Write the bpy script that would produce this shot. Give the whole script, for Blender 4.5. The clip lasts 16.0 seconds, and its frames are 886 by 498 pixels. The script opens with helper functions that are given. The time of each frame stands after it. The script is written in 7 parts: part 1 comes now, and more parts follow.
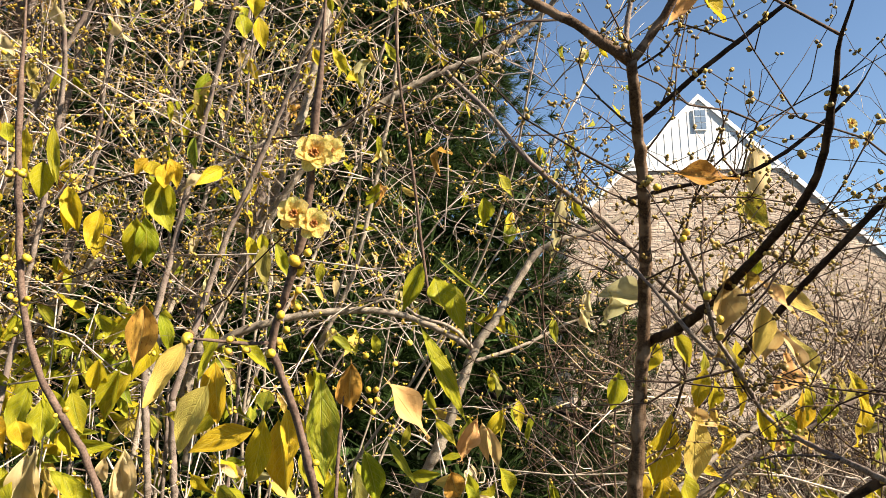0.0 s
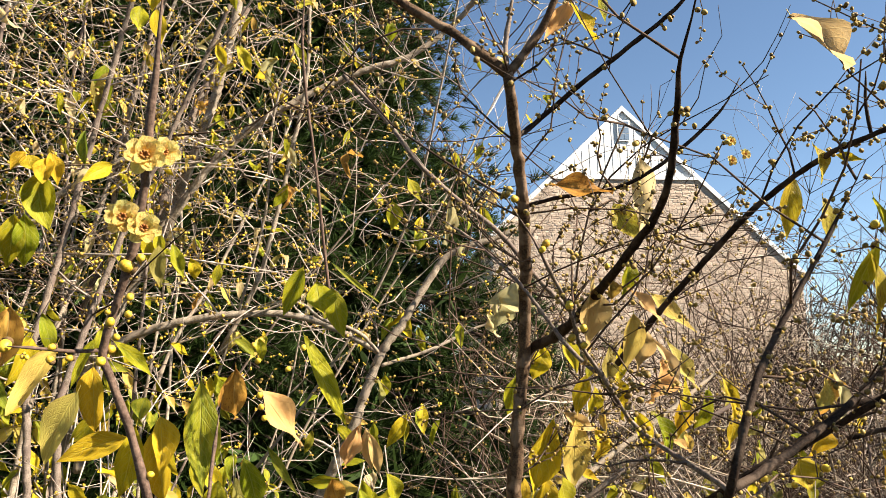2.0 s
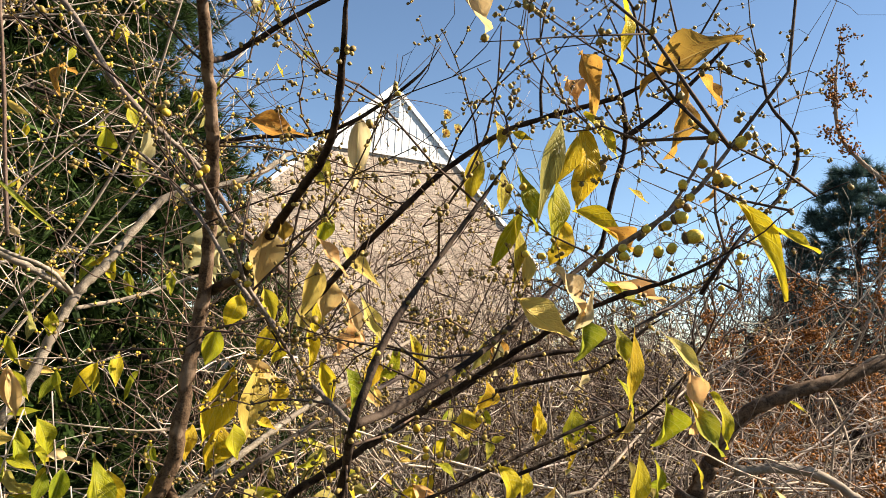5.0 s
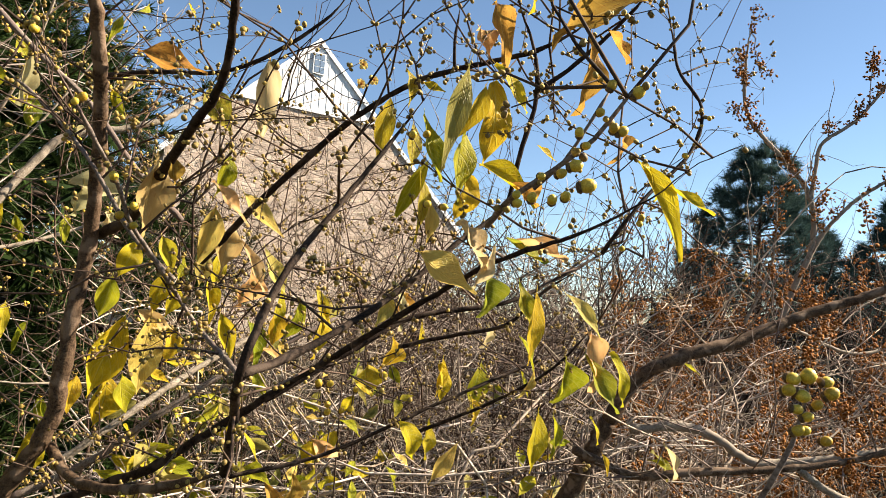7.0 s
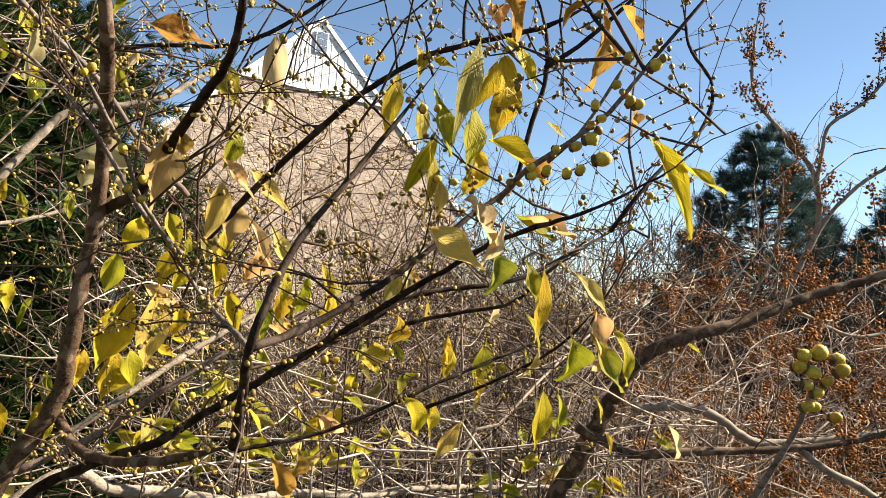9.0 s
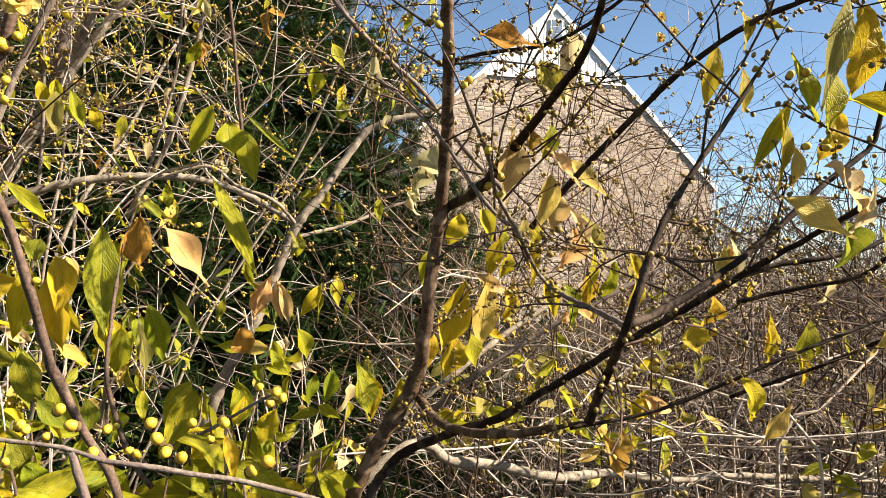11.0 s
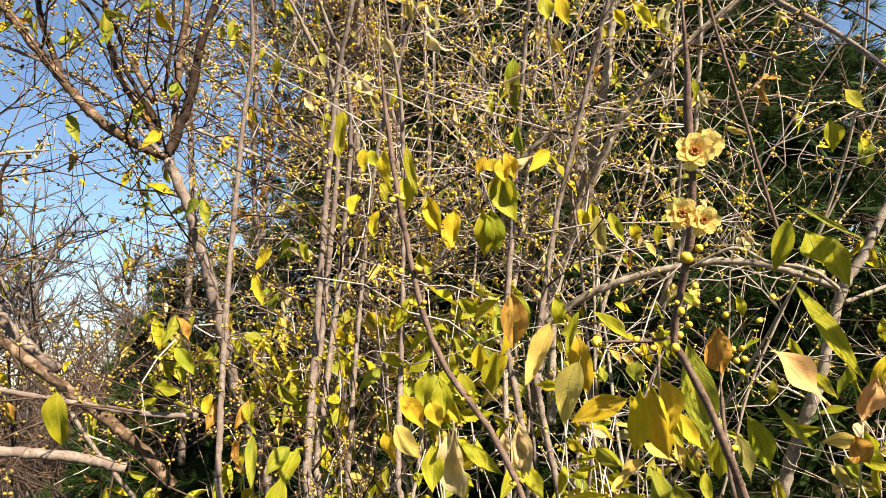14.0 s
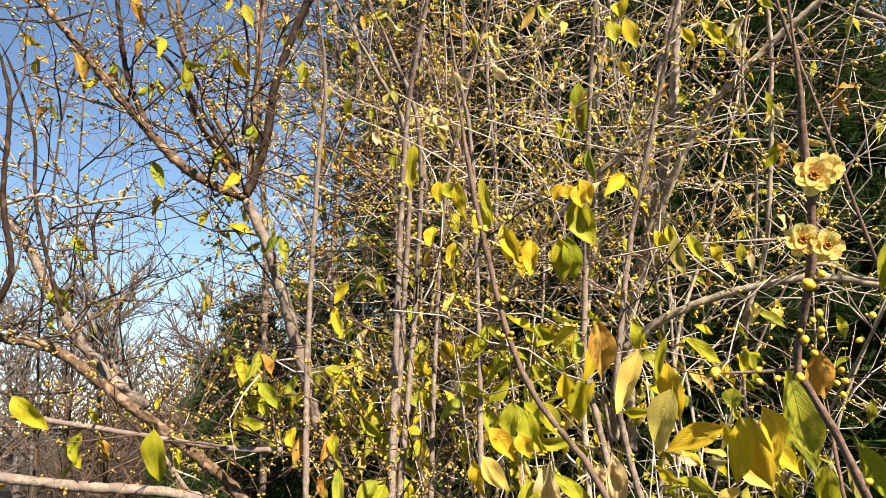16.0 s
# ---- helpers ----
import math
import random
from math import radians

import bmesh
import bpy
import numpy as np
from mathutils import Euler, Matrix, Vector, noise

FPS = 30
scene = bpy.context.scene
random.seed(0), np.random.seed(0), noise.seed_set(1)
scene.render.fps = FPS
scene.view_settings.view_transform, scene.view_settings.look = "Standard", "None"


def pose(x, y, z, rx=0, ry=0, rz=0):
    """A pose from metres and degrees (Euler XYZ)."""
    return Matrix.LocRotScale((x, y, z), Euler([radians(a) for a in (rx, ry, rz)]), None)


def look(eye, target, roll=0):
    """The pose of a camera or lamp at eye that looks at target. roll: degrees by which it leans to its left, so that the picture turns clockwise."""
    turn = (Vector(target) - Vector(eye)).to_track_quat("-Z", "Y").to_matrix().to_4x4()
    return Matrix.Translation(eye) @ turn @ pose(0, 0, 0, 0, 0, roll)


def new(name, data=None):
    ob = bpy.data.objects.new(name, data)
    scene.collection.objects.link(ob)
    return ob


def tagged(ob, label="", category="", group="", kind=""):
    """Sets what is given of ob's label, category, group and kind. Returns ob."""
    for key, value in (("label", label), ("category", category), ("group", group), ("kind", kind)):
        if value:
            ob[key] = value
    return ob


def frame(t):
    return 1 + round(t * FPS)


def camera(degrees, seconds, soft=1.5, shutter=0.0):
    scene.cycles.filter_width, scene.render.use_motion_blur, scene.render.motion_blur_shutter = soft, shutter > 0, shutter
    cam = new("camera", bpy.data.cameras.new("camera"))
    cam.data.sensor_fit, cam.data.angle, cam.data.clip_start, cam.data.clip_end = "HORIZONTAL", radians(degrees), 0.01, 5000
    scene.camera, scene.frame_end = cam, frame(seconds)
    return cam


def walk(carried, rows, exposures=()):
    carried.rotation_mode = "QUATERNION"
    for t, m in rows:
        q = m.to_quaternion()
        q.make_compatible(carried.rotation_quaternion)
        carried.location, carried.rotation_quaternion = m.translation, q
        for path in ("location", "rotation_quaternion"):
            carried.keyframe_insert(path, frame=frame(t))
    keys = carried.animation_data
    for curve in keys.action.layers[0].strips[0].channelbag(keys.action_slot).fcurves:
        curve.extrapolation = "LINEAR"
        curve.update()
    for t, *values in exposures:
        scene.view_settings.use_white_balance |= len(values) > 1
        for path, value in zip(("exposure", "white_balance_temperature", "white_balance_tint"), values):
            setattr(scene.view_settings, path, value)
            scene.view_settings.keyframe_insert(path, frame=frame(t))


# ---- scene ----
cam = camera(64.9, 16.0, soft=0.55)
PATH = [
    (0, (0.0275, 0.0120, 1.5666), (-0.0829, 1.9789, 1.9117), -0.98),
    (0.5, (0.0325, 0.0148, 1.5656), (-0.0787, 1.9811, 1.9139), -0.91),
    (1, (0.0445, 0.0142, 1.5659), (-0.0528, 1.9811, 1.9148), -0.73),
    (1.5, (0.0665, 0.0113, 1.5704), (0.0360, 1.9804, 1.9196), -0.65),
    (2, (0.0887, 0.0128, 1.5700), (0.1792, 1.9799, 1.9196), -0.89),
    (2.5, (0.1055, 0.0116, 1.5648), (0.2602, 1.9749, 1.9135), -0.85),
    (3, (0.1305, 0.0104, 1.5554), (0.3981, 1.9621, 1.9011), -0.86),
    (3.5, (0.1546, 0.0063, 1.5534), (0.5747, 1.9330, 1.8870), 0.01),
    (4, (0.1633, 0.0014, 1.5538), (0.6988, 1.9015, 1.8745), 0.79),
    (4.5, (0.1715, 0.0068, 1.5485), (0.8255, 1.8730, 1.8483), 1.63),
    (5, (0.1825, 0.0124, 1.5439), (0.9364, 1.8452, 1.8128), 2.50),
    (5.2, (0.1858, 0.0165, 1.5404), (0.9631, 1.8415, 1.7959), 2.70),
    (7.5, (0.2108, 0.0208, 1.5336), (1.1950, 1.7540, 1.6994), 3.88),
    (8, (0.2104, 0.0209, 1.5328), (1.1957, 1.7542, 1.6915), 3.83),
    (8.2, (0.2107, 0.0215, 1.5331), (1.1937, 1.7561, 1.6908), 3.95),
    (10.3, (0.1503, 0.0336, 1.5193), (0.9136, 1.8821, 1.5335), 3.62),
    (10.5, (0.1354, 0.0343, 1.5222), (0.7760, 1.9289, 1.5386), 3.15),
    (11, (0.0969, 0.0335, 1.5171), (0.4117, 2.0079, 1.5705), 1.50),
    (11.5, (0.0799, 0.0012, 1.5390), (0.0998, 1.9998, 1.6126), 0.25),
    (12, (0.0491, 0.0020, 1.5548), (-0.2177, 1.9815, 1.6563), -1.93),
    (12.5, (0.0286, -0.0007, 1.5764), (-0.4799, 1.9290, 1.7088), -3.58),
    (13, (0.0151, -0.0038, 1.5860), (-0.6492, 1.8746, 1.7603), -4.85),
    (13.5, (0.0040, -0.0158, 1.5964), (-0.7922, 1.8060, 1.8136), -5.71),
    (14, (-0.0154, -0.0309, 1.6034), (-0.9694, 1.7071, 1.8661), -6.18),
    (14.5, (-0.0237, -0.0509, 1.6121), (-1.0716, 1.6258, 1.9132), -6.76),
    (15, (-0.0286, -0.0608, 1.6176), (-1.1140, 1.5865, 1.9465), -7.36),
    (15.5, (-0.0355, -0.0572, 1.6183), (-1.1217, 1.5856, 1.9663), -7.62),
    (16, (-0.0429, -0.0549, 1.6158), (-1.1250, 1.5893, 1.9705), -7.74),
]
walk(cam, [(t, look(eye, target, roll)) for t, eye, target, roll in PATH])

# ---- daylight: low winter sun from the right, clear sky ----
SUN_AZ, SUN_EL = radians(110), radians(36)
world = bpy.data.worlds.new("sky")
scene.world = world
world.use_nodes = True
wn, wl = world.node_tree.nodes, world.node_tree.links
wn.clear()
sky = wn.new("ShaderNodeTexSky")
sky.sky_type, sky.sun_disc = "NISHITA", False
sky.sun_elevation, sky.sun_rotation = SUN_EL, SUN_AZ
sky.air_density, sky.dust_density, sky.ozone_density, sky.altitude = 1.0, 0.0, 1.6, 1200.0
bg, wout = wn.new("ShaderNodeBackground"), wn.new("ShaderNodeOutputWorld")
bg.inputs[1].default_value = 0.05
deep = wn.new("ShaderNodeMix")
deep.data_type, deep.blend_type = "RGBA", "MULTIPLY"
deep.inputs[0].default_value, deep.inputs[7].default_value = 1.0, (0.98, 1.0, 0.98, 1)
wl.new(sky.outputs[0], deep.inputs[6])
wl.new(deep.outputs[2], bg.inputs[0])
wl.new(bg.outputs[0], wout.inputs[0])
sun_way = Vector((math.sin(SUN_AZ) * math.cos(SUN_EL), math.cos(SUN_AZ) * math.cos(SUN_EL), math.sin(SUN_EL)))
sun = new("sun", bpy.data.lights.new("sun", "SUN"))
sun.data.energy, sun.data.angle, sun.data.color = 5.0, radians(0.53), (1.0, 0.9, 0.75)
sun.matrix_world = look(sun_way * 60, (0, 0, 0))
scene.view_settings.exposure = 1.87


# ---- materials ----
def shader(name):
    m = bpy.data.materials.new(name)
    m.use_nodes = True
    m.node_tree.nodes.clear()
    return m, m.node_tree.nodes, m.node_tree.links


def put(nodes, links, kind, **inputs):
    n = nodes.new("ShaderNode" + kind)
    for key, value in inputs.items():
        socket = n.inputs[int(key[1:])] if key[0] == "i" and key[1:].isdigit() else n.inputs[key.replace("_", " ")]
        if isinstance(value, bpy.types.NodeSocket):
            links.new(value, socket)
        else:
            socket.default_value = value
    return n


def ramp(nodes, links, fac, stops):
    n = nodes.new("ShaderNodeValToRGB")
    links.new(fac, n.inputs[0])
    els = n.color_ramp.elements
    while len(els) < len(stops):
        els.new(0.5)
    for e, (p, c) in zip(els, stops):
        e.position, e.color = p, (*c, 1)
    return n.outputs[0]


def mixed(nodes, links, fac, a, b, blend="MIX"):
    n = nodes.new("ShaderNodeMix")
    n.data_type, n.blend_type = "RGBA", blend
    for i, v in ((0, fac), (6, a), (7, b)):
        if isinstance(v, bpy.types.NodeSocket):
            links.new(v, n.inputs[i])
        else:
            n.inputs[i].default_value = v if i == 0 else (*v, 1)
    return n.outputs[2]


def rough_surface(name, dark, light, rough=0.8, scale=40.0, fine=300.0, bump=0.4, stretch=(1, 1, 1), per=None, patch=None, step=0.002, foot=None):
    """Two scales of variation between two colours, with relief; per: how far each piece differs; foot: the colour of a bud's lower scales."""
    m, n, l = shader(name)
    co = put(n, l, "TexCoord").outputs["Object"]
    mp = put(n, l, "Mapping", Vector=co, Scale=stretch).outputs[0]
    big = put(n, l, "TexNoise", Vector=mp, Scale=scale, Detail=4.0, Roughness=0.6).outputs[0]
    small = put(n, l, "TexNoise", Vector=mp, Scale=fine, Detail=3.0).outputs[0]
    both = put(n, l, "Math", i0=big, i1=small)
    both.operation = "ADD"
    half = put(n, l, "Math", i0=both.outputs[0], i1=0.5)
    half.operation = "MULTIPLY"
    colour = ramp(n, l, half.outputs[0], ((0.36, dark), (0.64, light)))
    if patch:
        where = put(n, l, "TexNoise", Vector=co, Scale=patch[1], Detail=2.0).outputs[0]
        colour = mixed(n, l, ramp(n, l, where, ((0.52, (0, 0, 0)), (0.62, (1, 1, 1)))), colour, patch[0])
    if per:
        rnd = put(n, l, "ObjectInfo").outputs["Random"]
        isl = put(n, l, "NewGeometry").outputs["Random Per Island"]
        s = put(n, l, "Math", i0=rnd, i1=isl)
        s.operation = "ADD"
        fr = put(n, l, "Math", i0=s.outputs[0])
        fr.operation = "FRACT"
        colour = mixed(n, l, 1.0, colour, ramp(n, l, fr.outputs[0], per), "MULTIPLY")
    if foot:
        up = put(n, l, "SeparateXYZ", Vector=put(n, l, "TexCoord").outputs["UV"])
        colour = mixed(n, l, ramp(n, l, up.outputs[1], ((0.18, (1, 1, 1)), (0.36, (0, 0, 0)))), colour, foot)
    bs = put(n, l, "BsdfPrincipled", Base_Color=colour, Roughness=rough, Specular_IOR_Level=0.4 if foot else 0.08)
    bp = put(n, l, "Bump", Height=half.outputs[0], Strength=bump, Distance=step)
    l.new(bp.outputs[0], bs.inputs["Normal"])
    o = put(n, l, "OutputMaterial", Surface=bs.outputs[0])
    return m


def leaf_surface(name, edge, middle, spot, spots=0.5, glow=0.48, ribbed=1.0):
    """A thin leaf that lets light through: lighter midrib and side veins, brown spots, each leaf a little different."""
    m, n, l = shader(name)
    uv = put(n, l, "TexCoord").outputs["UV"]
    ob = put(n, l, "TexCoord").outputs["Object"]
    xyz = put(n, l, "SeparateXYZ", Vector=uv)
    rnd = put(n, l, "ObjectInfo").outputs["Random"]
    isl = put(n, l, "NewGeometry").outputs["Random Per Island"]
    s = put(n, l, "Math", i0=rnd, i1=isl)
    s.operation = "ADD"
    fr = put(n, l, "Math", i0=s.outputs[0])
    fr.operation = "FRACT"
    shift = put(n, l, "CombineXYZ", X=fr.outputs[0], Y=fr.outputs[0])
    far = put(n, l, "VectorMath", i0=shift.outputs[0], i1=(37.0, 19.0, 0.0))
    far.operation = "MULTIPLY"
    place = put(n, l, "VectorMath", i0=uv, i1=far.outputs[0])
    place.operation = "ADD"
    cloud = put(n, l, "TexNoise", Vector=place.outputs[0], Scale=2.2, Detail=4.0).outputs[0]
    base = ramp(n, l, cloud, ((0.36, edge), (0.62, middle)))
    each = ramp(n, l, fr.outputs[0], ((0.0, (0.62, 0.78, 0.7)), (0.35, (1, 0.95, 0.9)), (0.7, (1.08, 1.02, 1.0)), (1.0, (0.95, 0.78, 0.7))))
    base = mixed(n, l, 0.8, base, each, "MULTIPLY")
    dots = put(n, l, "TexNoise", Vector=place.outputs[0], Scale=11.0, Detail=2.0, Roughness=0.5).outputs[0]
    base = mixed(n, l, ramp(n, l, dots, ((0.78 - spots * 0.24, (0, 0, 0)), (0.84 - spots * 0.24, (0.85, 0.85, 0.85)))), base, spot)
    # fine speckles, and browned margins and tip
    specks = put(n, l, "TexNoise", Vector=place.outputs[0], Scale=34.0, Detail=1.0).outputs[0]
    base = mixed(n, l, ramp(n, l, specks, ((0.74 - spots * 0.1, (0, 0, 0)), (0.79 - spots * 0.1, (0.7, 0.7, 0.7)))), base, spot)
    # midrib and veins from the leaf's own coordinates: x across from -1 to 1, y along
    ax = put(n, l, "Math", i0=xyz.outputs[0])
    ax.operation = "ABSOLUTE"
    rim = put(n, l, "Math", i0=ax.outputs[0], i1=xyz.outputs[1])
    rim.operation = "MAXIMUM"
    torn = put(n, l, "Math", i0=rim.outputs[0], i1=cloud)
    torn.operation = "ADD"
    base = mixed(n, l, ramp(n, l, torn.outputs[0], ((1.0, (0, 0, 0)), (1.0 + 0.5 * (1.25 - spots), (0.9 * spots + 0.1,) * 3))), base, tuple(0.75 * c for c in spot))
    bow = put(n, l, "Math", i0=ax.outputs[0], i1=1.4)
    bow.operation = "POWER"
    slant = put(n, l, "Math", i0=bow.outputs[0], i1=-0.27)
    slant.operation = "MULTIPLY"
    half = put(n, l, "Math", i0=xyz.outputs[0])
    half.operation = "SIGN"
    off = put(n, l, "Math", i0=half.outputs[0], i1=0.025)
    off.operation = "MULTIPLY"
    al = put(n, l, "Math", i0=xyz.outputs[1], i1=slant.outputs[0])
    al.operation = "ADD"
    al = put(n, l, "Math", i0=al.outputs[0], i1=off.outputs[0])
    al.operation = "ADD"
    wv = put(n, l, "Math", i0=al.outputs[0], i1=44.0)
    wv.operation = "MULTIPLY"
    sn = put(n, l, "Math", i0=wv.outputs[0])
    sn.operation = "SINE"
    veins = ramp(n, l, sn.outputs[0], ((0.86, (0, 0, 0)), (1.0, (0.42 * ribbed,) * 3)))
    net_at = put(n, l, "VectorMath", i0=place.outputs[0], i1=(6.0, 17.0, 1.0))
    net_at.operation = "MULTIPLY"
    net = put(n, l, "TexVoronoi", Vector=net_at.outputs[0], Scale=1.0)
    net.feature = "DISTANCE_TO_EDGE"
    mesh_lines = ramp(n, l, net.outputs[0], ((0.0, (0.26 * ribbed,) * 3), (0.1, (0, 0, 0))))
    rib = ramp(n, l, ax.outputs[0], ((0.02, (0.6, 0.6, 0.6)), (0.055, (0, 0, 0))))
    both = mixed(n, l, 1.0, mixed(n, l, 1.0, veins, mesh_lines, "LIGHTEN"), rib, "LIGHTEN")
    pale = tuple(min(1, 0.7 * c + 0.14) for c in middle)
    base = mixed(n, l, both, base, (pale[0], pale[1], pale[2] * 0.6))
    hgt = put(n, l, "Math", i0=cloud, i1=both)
    hgt.operation = "SUBTRACT"
    bump = put(n, l, "Bump", Height=hgt.outputs[0], Strength=0.3 + 0.4 * ribbed, Distance=0.002)
    bs = put(n, l, "BsdfPrincipled", Base_Color=base, Roughness=0.45, Specular_IOR_Level=0.16, Normal=bump.outputs[0])
    tr = put(n, l, "BsdfTranslucent", Color=base, Normal=bump.outputs[0])
    mx = put(n, l, "MixShader", Fac=glow, i1=bs.outputs[0], i2=tr.outputs[0])
    put(n, l, "OutputMaterial", Surface=mx.outputs[0])
    return m


# dark brown bark, deepened so that the shade of backlit limbs is in the colour
BARK_DARK_SHADED = rough_surface("shaded_dark_bark", (0.00845, 0.00538, 0.00384), (0.0422, 0.0262, 0.0176), 0.75, 60, 420, 0.9, patch=((0.0653, 0.0445, 0.0307), 40.0))
BARK_MID = rough_surface("brown_bark", (0.0288, 0.0168, 0.00992), (0.136, 0.0848, 0.0496), 0.75, 60, 420, 0.9, patch=((0.192, 0.128, 0.0832), 40.0))
BARK_TAN = rough_surface("tan_bark", (0.0768, 0.0547, 0.0408), (0.268, 0.21, 0.167), 0.8, 60, 380, 0.9, patch=((0.145, 0.105, 0.0863), 18.0))
BARK_GREY = rough_surface("grey_bark", (0.128, 0.0981, 0.0683), (0.377, 0.311, 0.235), 0.8, 55, 320, 0.9, patch=((0.238, 0.188, 0.141), 14.0))
BARK_RED = rough_surface("red_bark", (0.05, 0.031, 0.023), (0.175, 0.115, 0.084), 0.7, 60, 420, 0.4)
TWIG = rough_surface("twig_bark", (0.22, 0.181, 0.156), (0.511, 0.448, 0.392), 0.8, 50, 300, 0.3, per=((0, (0.4, 0.37, 0.35)), (0.5, (0.95, 0.9, 0.85)), (1, (1.35, 1.28, 1.2))))
# twig bark again, darker with shade and paler with sun put into the colours
TWIG_SHADED = rough_surface("shaded_twig_bark", (0.0286, 0.0188, 0.0143), (0.105, 0.0728, 0.0528), 0.8, 50, 300, 0.3, per=((0, (0.6, 0.6, 0.6)), (1, (1.5, 1.4, 1.3))))
TWIG_SUNLIT = rough_surface("sunlit_twig_bark", (0.275, 0.211, 0.159), (0.561, 0.468, 0.364), 0.85, 40, 260, 0.3, per=((0, (0.4, 0.36, 0.33)), (0.4, (0.85, 0.81, 0.77)), (1, (1.2, 1.18, 1.15))))
BUD = rough_surface("bud_scales", (0.42, 0.265, 0.014), (0.66, 0.47, 0.038), 0.5, 220, 900, 0.3, per=((0, (0.7, 0.62, 0.6)), (0.6, (1.0, 1.0, 1.0)), (1, (1.12, 1.1, 1.4))), foot=(0.0988, 0.0608, 0.0228))
BUD_DULL = rough_surface("dull_bud_scales", (0.221, 0.144, 0.0263), (0.425, 0.304, 0.06), 0.6, 220, 900, 0.3, per=((0, (0.45, 0.4, 0.4)), (1, (1.15, 1.1, 1.0))), foot=(0.0608, 0.038, 0.0213))
SCALE_BROWN = rough_surface("brown_scales", (0.0731, 0.0421, 0.0197), (0.185, 0.118, 0.0562), 0.75, 200, 800, 0.4)
PETAL = leaf_surface("waxy_petal", (0.821, 0.616, 0.154), (0.912, 0.748, 0.297), (0.684, 0.396, 0.088), 0.0, 0.55)
HEART = rough_surface("flower_heart", (0.24, 0.078, 0.024), (0.372, 0.18, 0.054), 0.6, 300, 900, 0.3)
SEED = rough_surface("dry_seed_husk", (0.132, 0.0495, 0.0132), (0.396, 0.182, 0.0528), 0.8, 90, 500, 0.5, per=((0, (0.4, 0.38, 0.36)), (1, (1.2, 1.15, 1.1))))
LEAF = {
    "yellow": leaf_surface("yellow_leaf", (0.447, 0.355, 0.0094), (0.627, 0.49, 0.0158), (0.313, 0.158, 0.0313), 0.35),
    "gold": leaf_surface("golden_leaf", (0.522, 0.344, 0.0125), (0.69, 0.49, 0.0261), (0.44, 0.209, 0.0313), 0.5),
    "yelgreen": leaf_surface("yellow_green_leaf", (0.25, 0.267, 0.00827), (0.422, 0.394, 0.0129), (0.304, 0.184, 0.0275), 0.25),
    "green": leaf_surface("green_leaf", (0.177, 0.221, 0.0147), (0.365, 0.348, 0.023), (0.313, 0.296, 0.0368), 0.2),
    "olive": leaf_surface("olive_leaf", (0.258, 0.221, 0.046), (0.406, 0.35, 0.0919), (0.202, 0.118, 0.0368), 0.4),
    "spotted": leaf_surface("spotted_leaf", (0.331, 0.267, 0.023), (0.515, 0.422, 0.0368), (0.202, 0.0919, 0.0275), 0.85),
    "tanyel": leaf_surface("fading_leaf", (0.585, 0.419, 0.105), (0.71, 0.544, 0.125), (0.44, 0.25, 0.0733), 0.4),
    "tan": leaf_surface("tan_leaf", (0.641, 0.369, 0.149), (0.777, 0.485, 0.2), (0.444, 0.214, 0.0752), 0.35, ribbed=0.3),
    "pale": leaf_surface("pale_dry_leaf", (0.522, 0.406, 0.198), (0.668, 0.544, 0.292), (0.397, 0.292, 0.167), 0.3, ribbed=0.3),
    "brown": leaf_surface("brown_leaf", (0.385, 0.195, 0.0374), (0.549, 0.308, 0.058), (0.205, 0.0822, 0.0207), 0.7, ribbed=0.3),
}


def needle_surface(name, dark, light):
    m, n, l = shader(name)
    isl = put(n, l, "NewGeometry").outputs["Random Per Island"]
    co = put(n, l, "TexCoord").outputs["Object"]
    cl = put(n, l, "TexNoise", Vector=co, Scale=1.6, Detail=3.0).outputs[0]
    s = put(n, l, "Math", i0=isl, i1=cl)
    s.operation = "ADD"
    h = put(n, l, "Math", i0=s.outputs[0], i1=0.5)
    h.operation = "MULTIPLY"
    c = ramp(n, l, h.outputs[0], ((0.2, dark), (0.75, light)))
    bs = put(n, l, "BsdfPrincipled", Base_Color=c, Roughness=0.6, Specular_IOR_Level=0.06)
    tr = put(n, l, "BsdfTranslucent", Color=c)
    mx = put(n, l, "MixShader", Fac=0.2, i1=bs.outputs[0], i2=tr.outputs[0])
    put(n, l, "OutputMaterial", Surface=mx.outputs[0])
    return m


# the near-black end puts the deep shade between the boughs into the needle colour
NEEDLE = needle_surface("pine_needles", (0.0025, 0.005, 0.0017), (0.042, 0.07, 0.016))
NEEDLE_BLUE = needle_surface("blue_green_needles", (0.02, 0.04, 0.036), (0.08, 0.125, 0.105))
PINE_BARK = rough_surface("pine_bark", (0.0262, 0.0184, 0.0147), (0.0896, 0.063, 0.0473), 0.9, 14, 120, 0.8)
STONE = rough_surface("wall_stone", (0.346, 0.268, 0.21), (0.581, 0.468, 0.369), 0.9, 3.0, 40, 0.6, per=((0, (0.72, 0.69, 0.67)), (0.15, (0.86, 0.83, 0.8)), (0.6, (0.98, 0.96, 0.93)), (1, (1.15, 1.12, 1.08))), step=0.02)
MORTAR = rough_surface("mortar", (0.368, 0.3, 0.241), (0.541, 0.453, 0.367), 0.95, 5.0, 60, 0.5, step=0.01)
WHITE = rough_surface("white_paint", (0.651, 0.641, 0.619), (0.782, 0.77, 0.749), 0.55, 2.5, 30, 0.15, per=((0, (0.92, 0.92, 0.92)), (1, (1, 1, 1))))
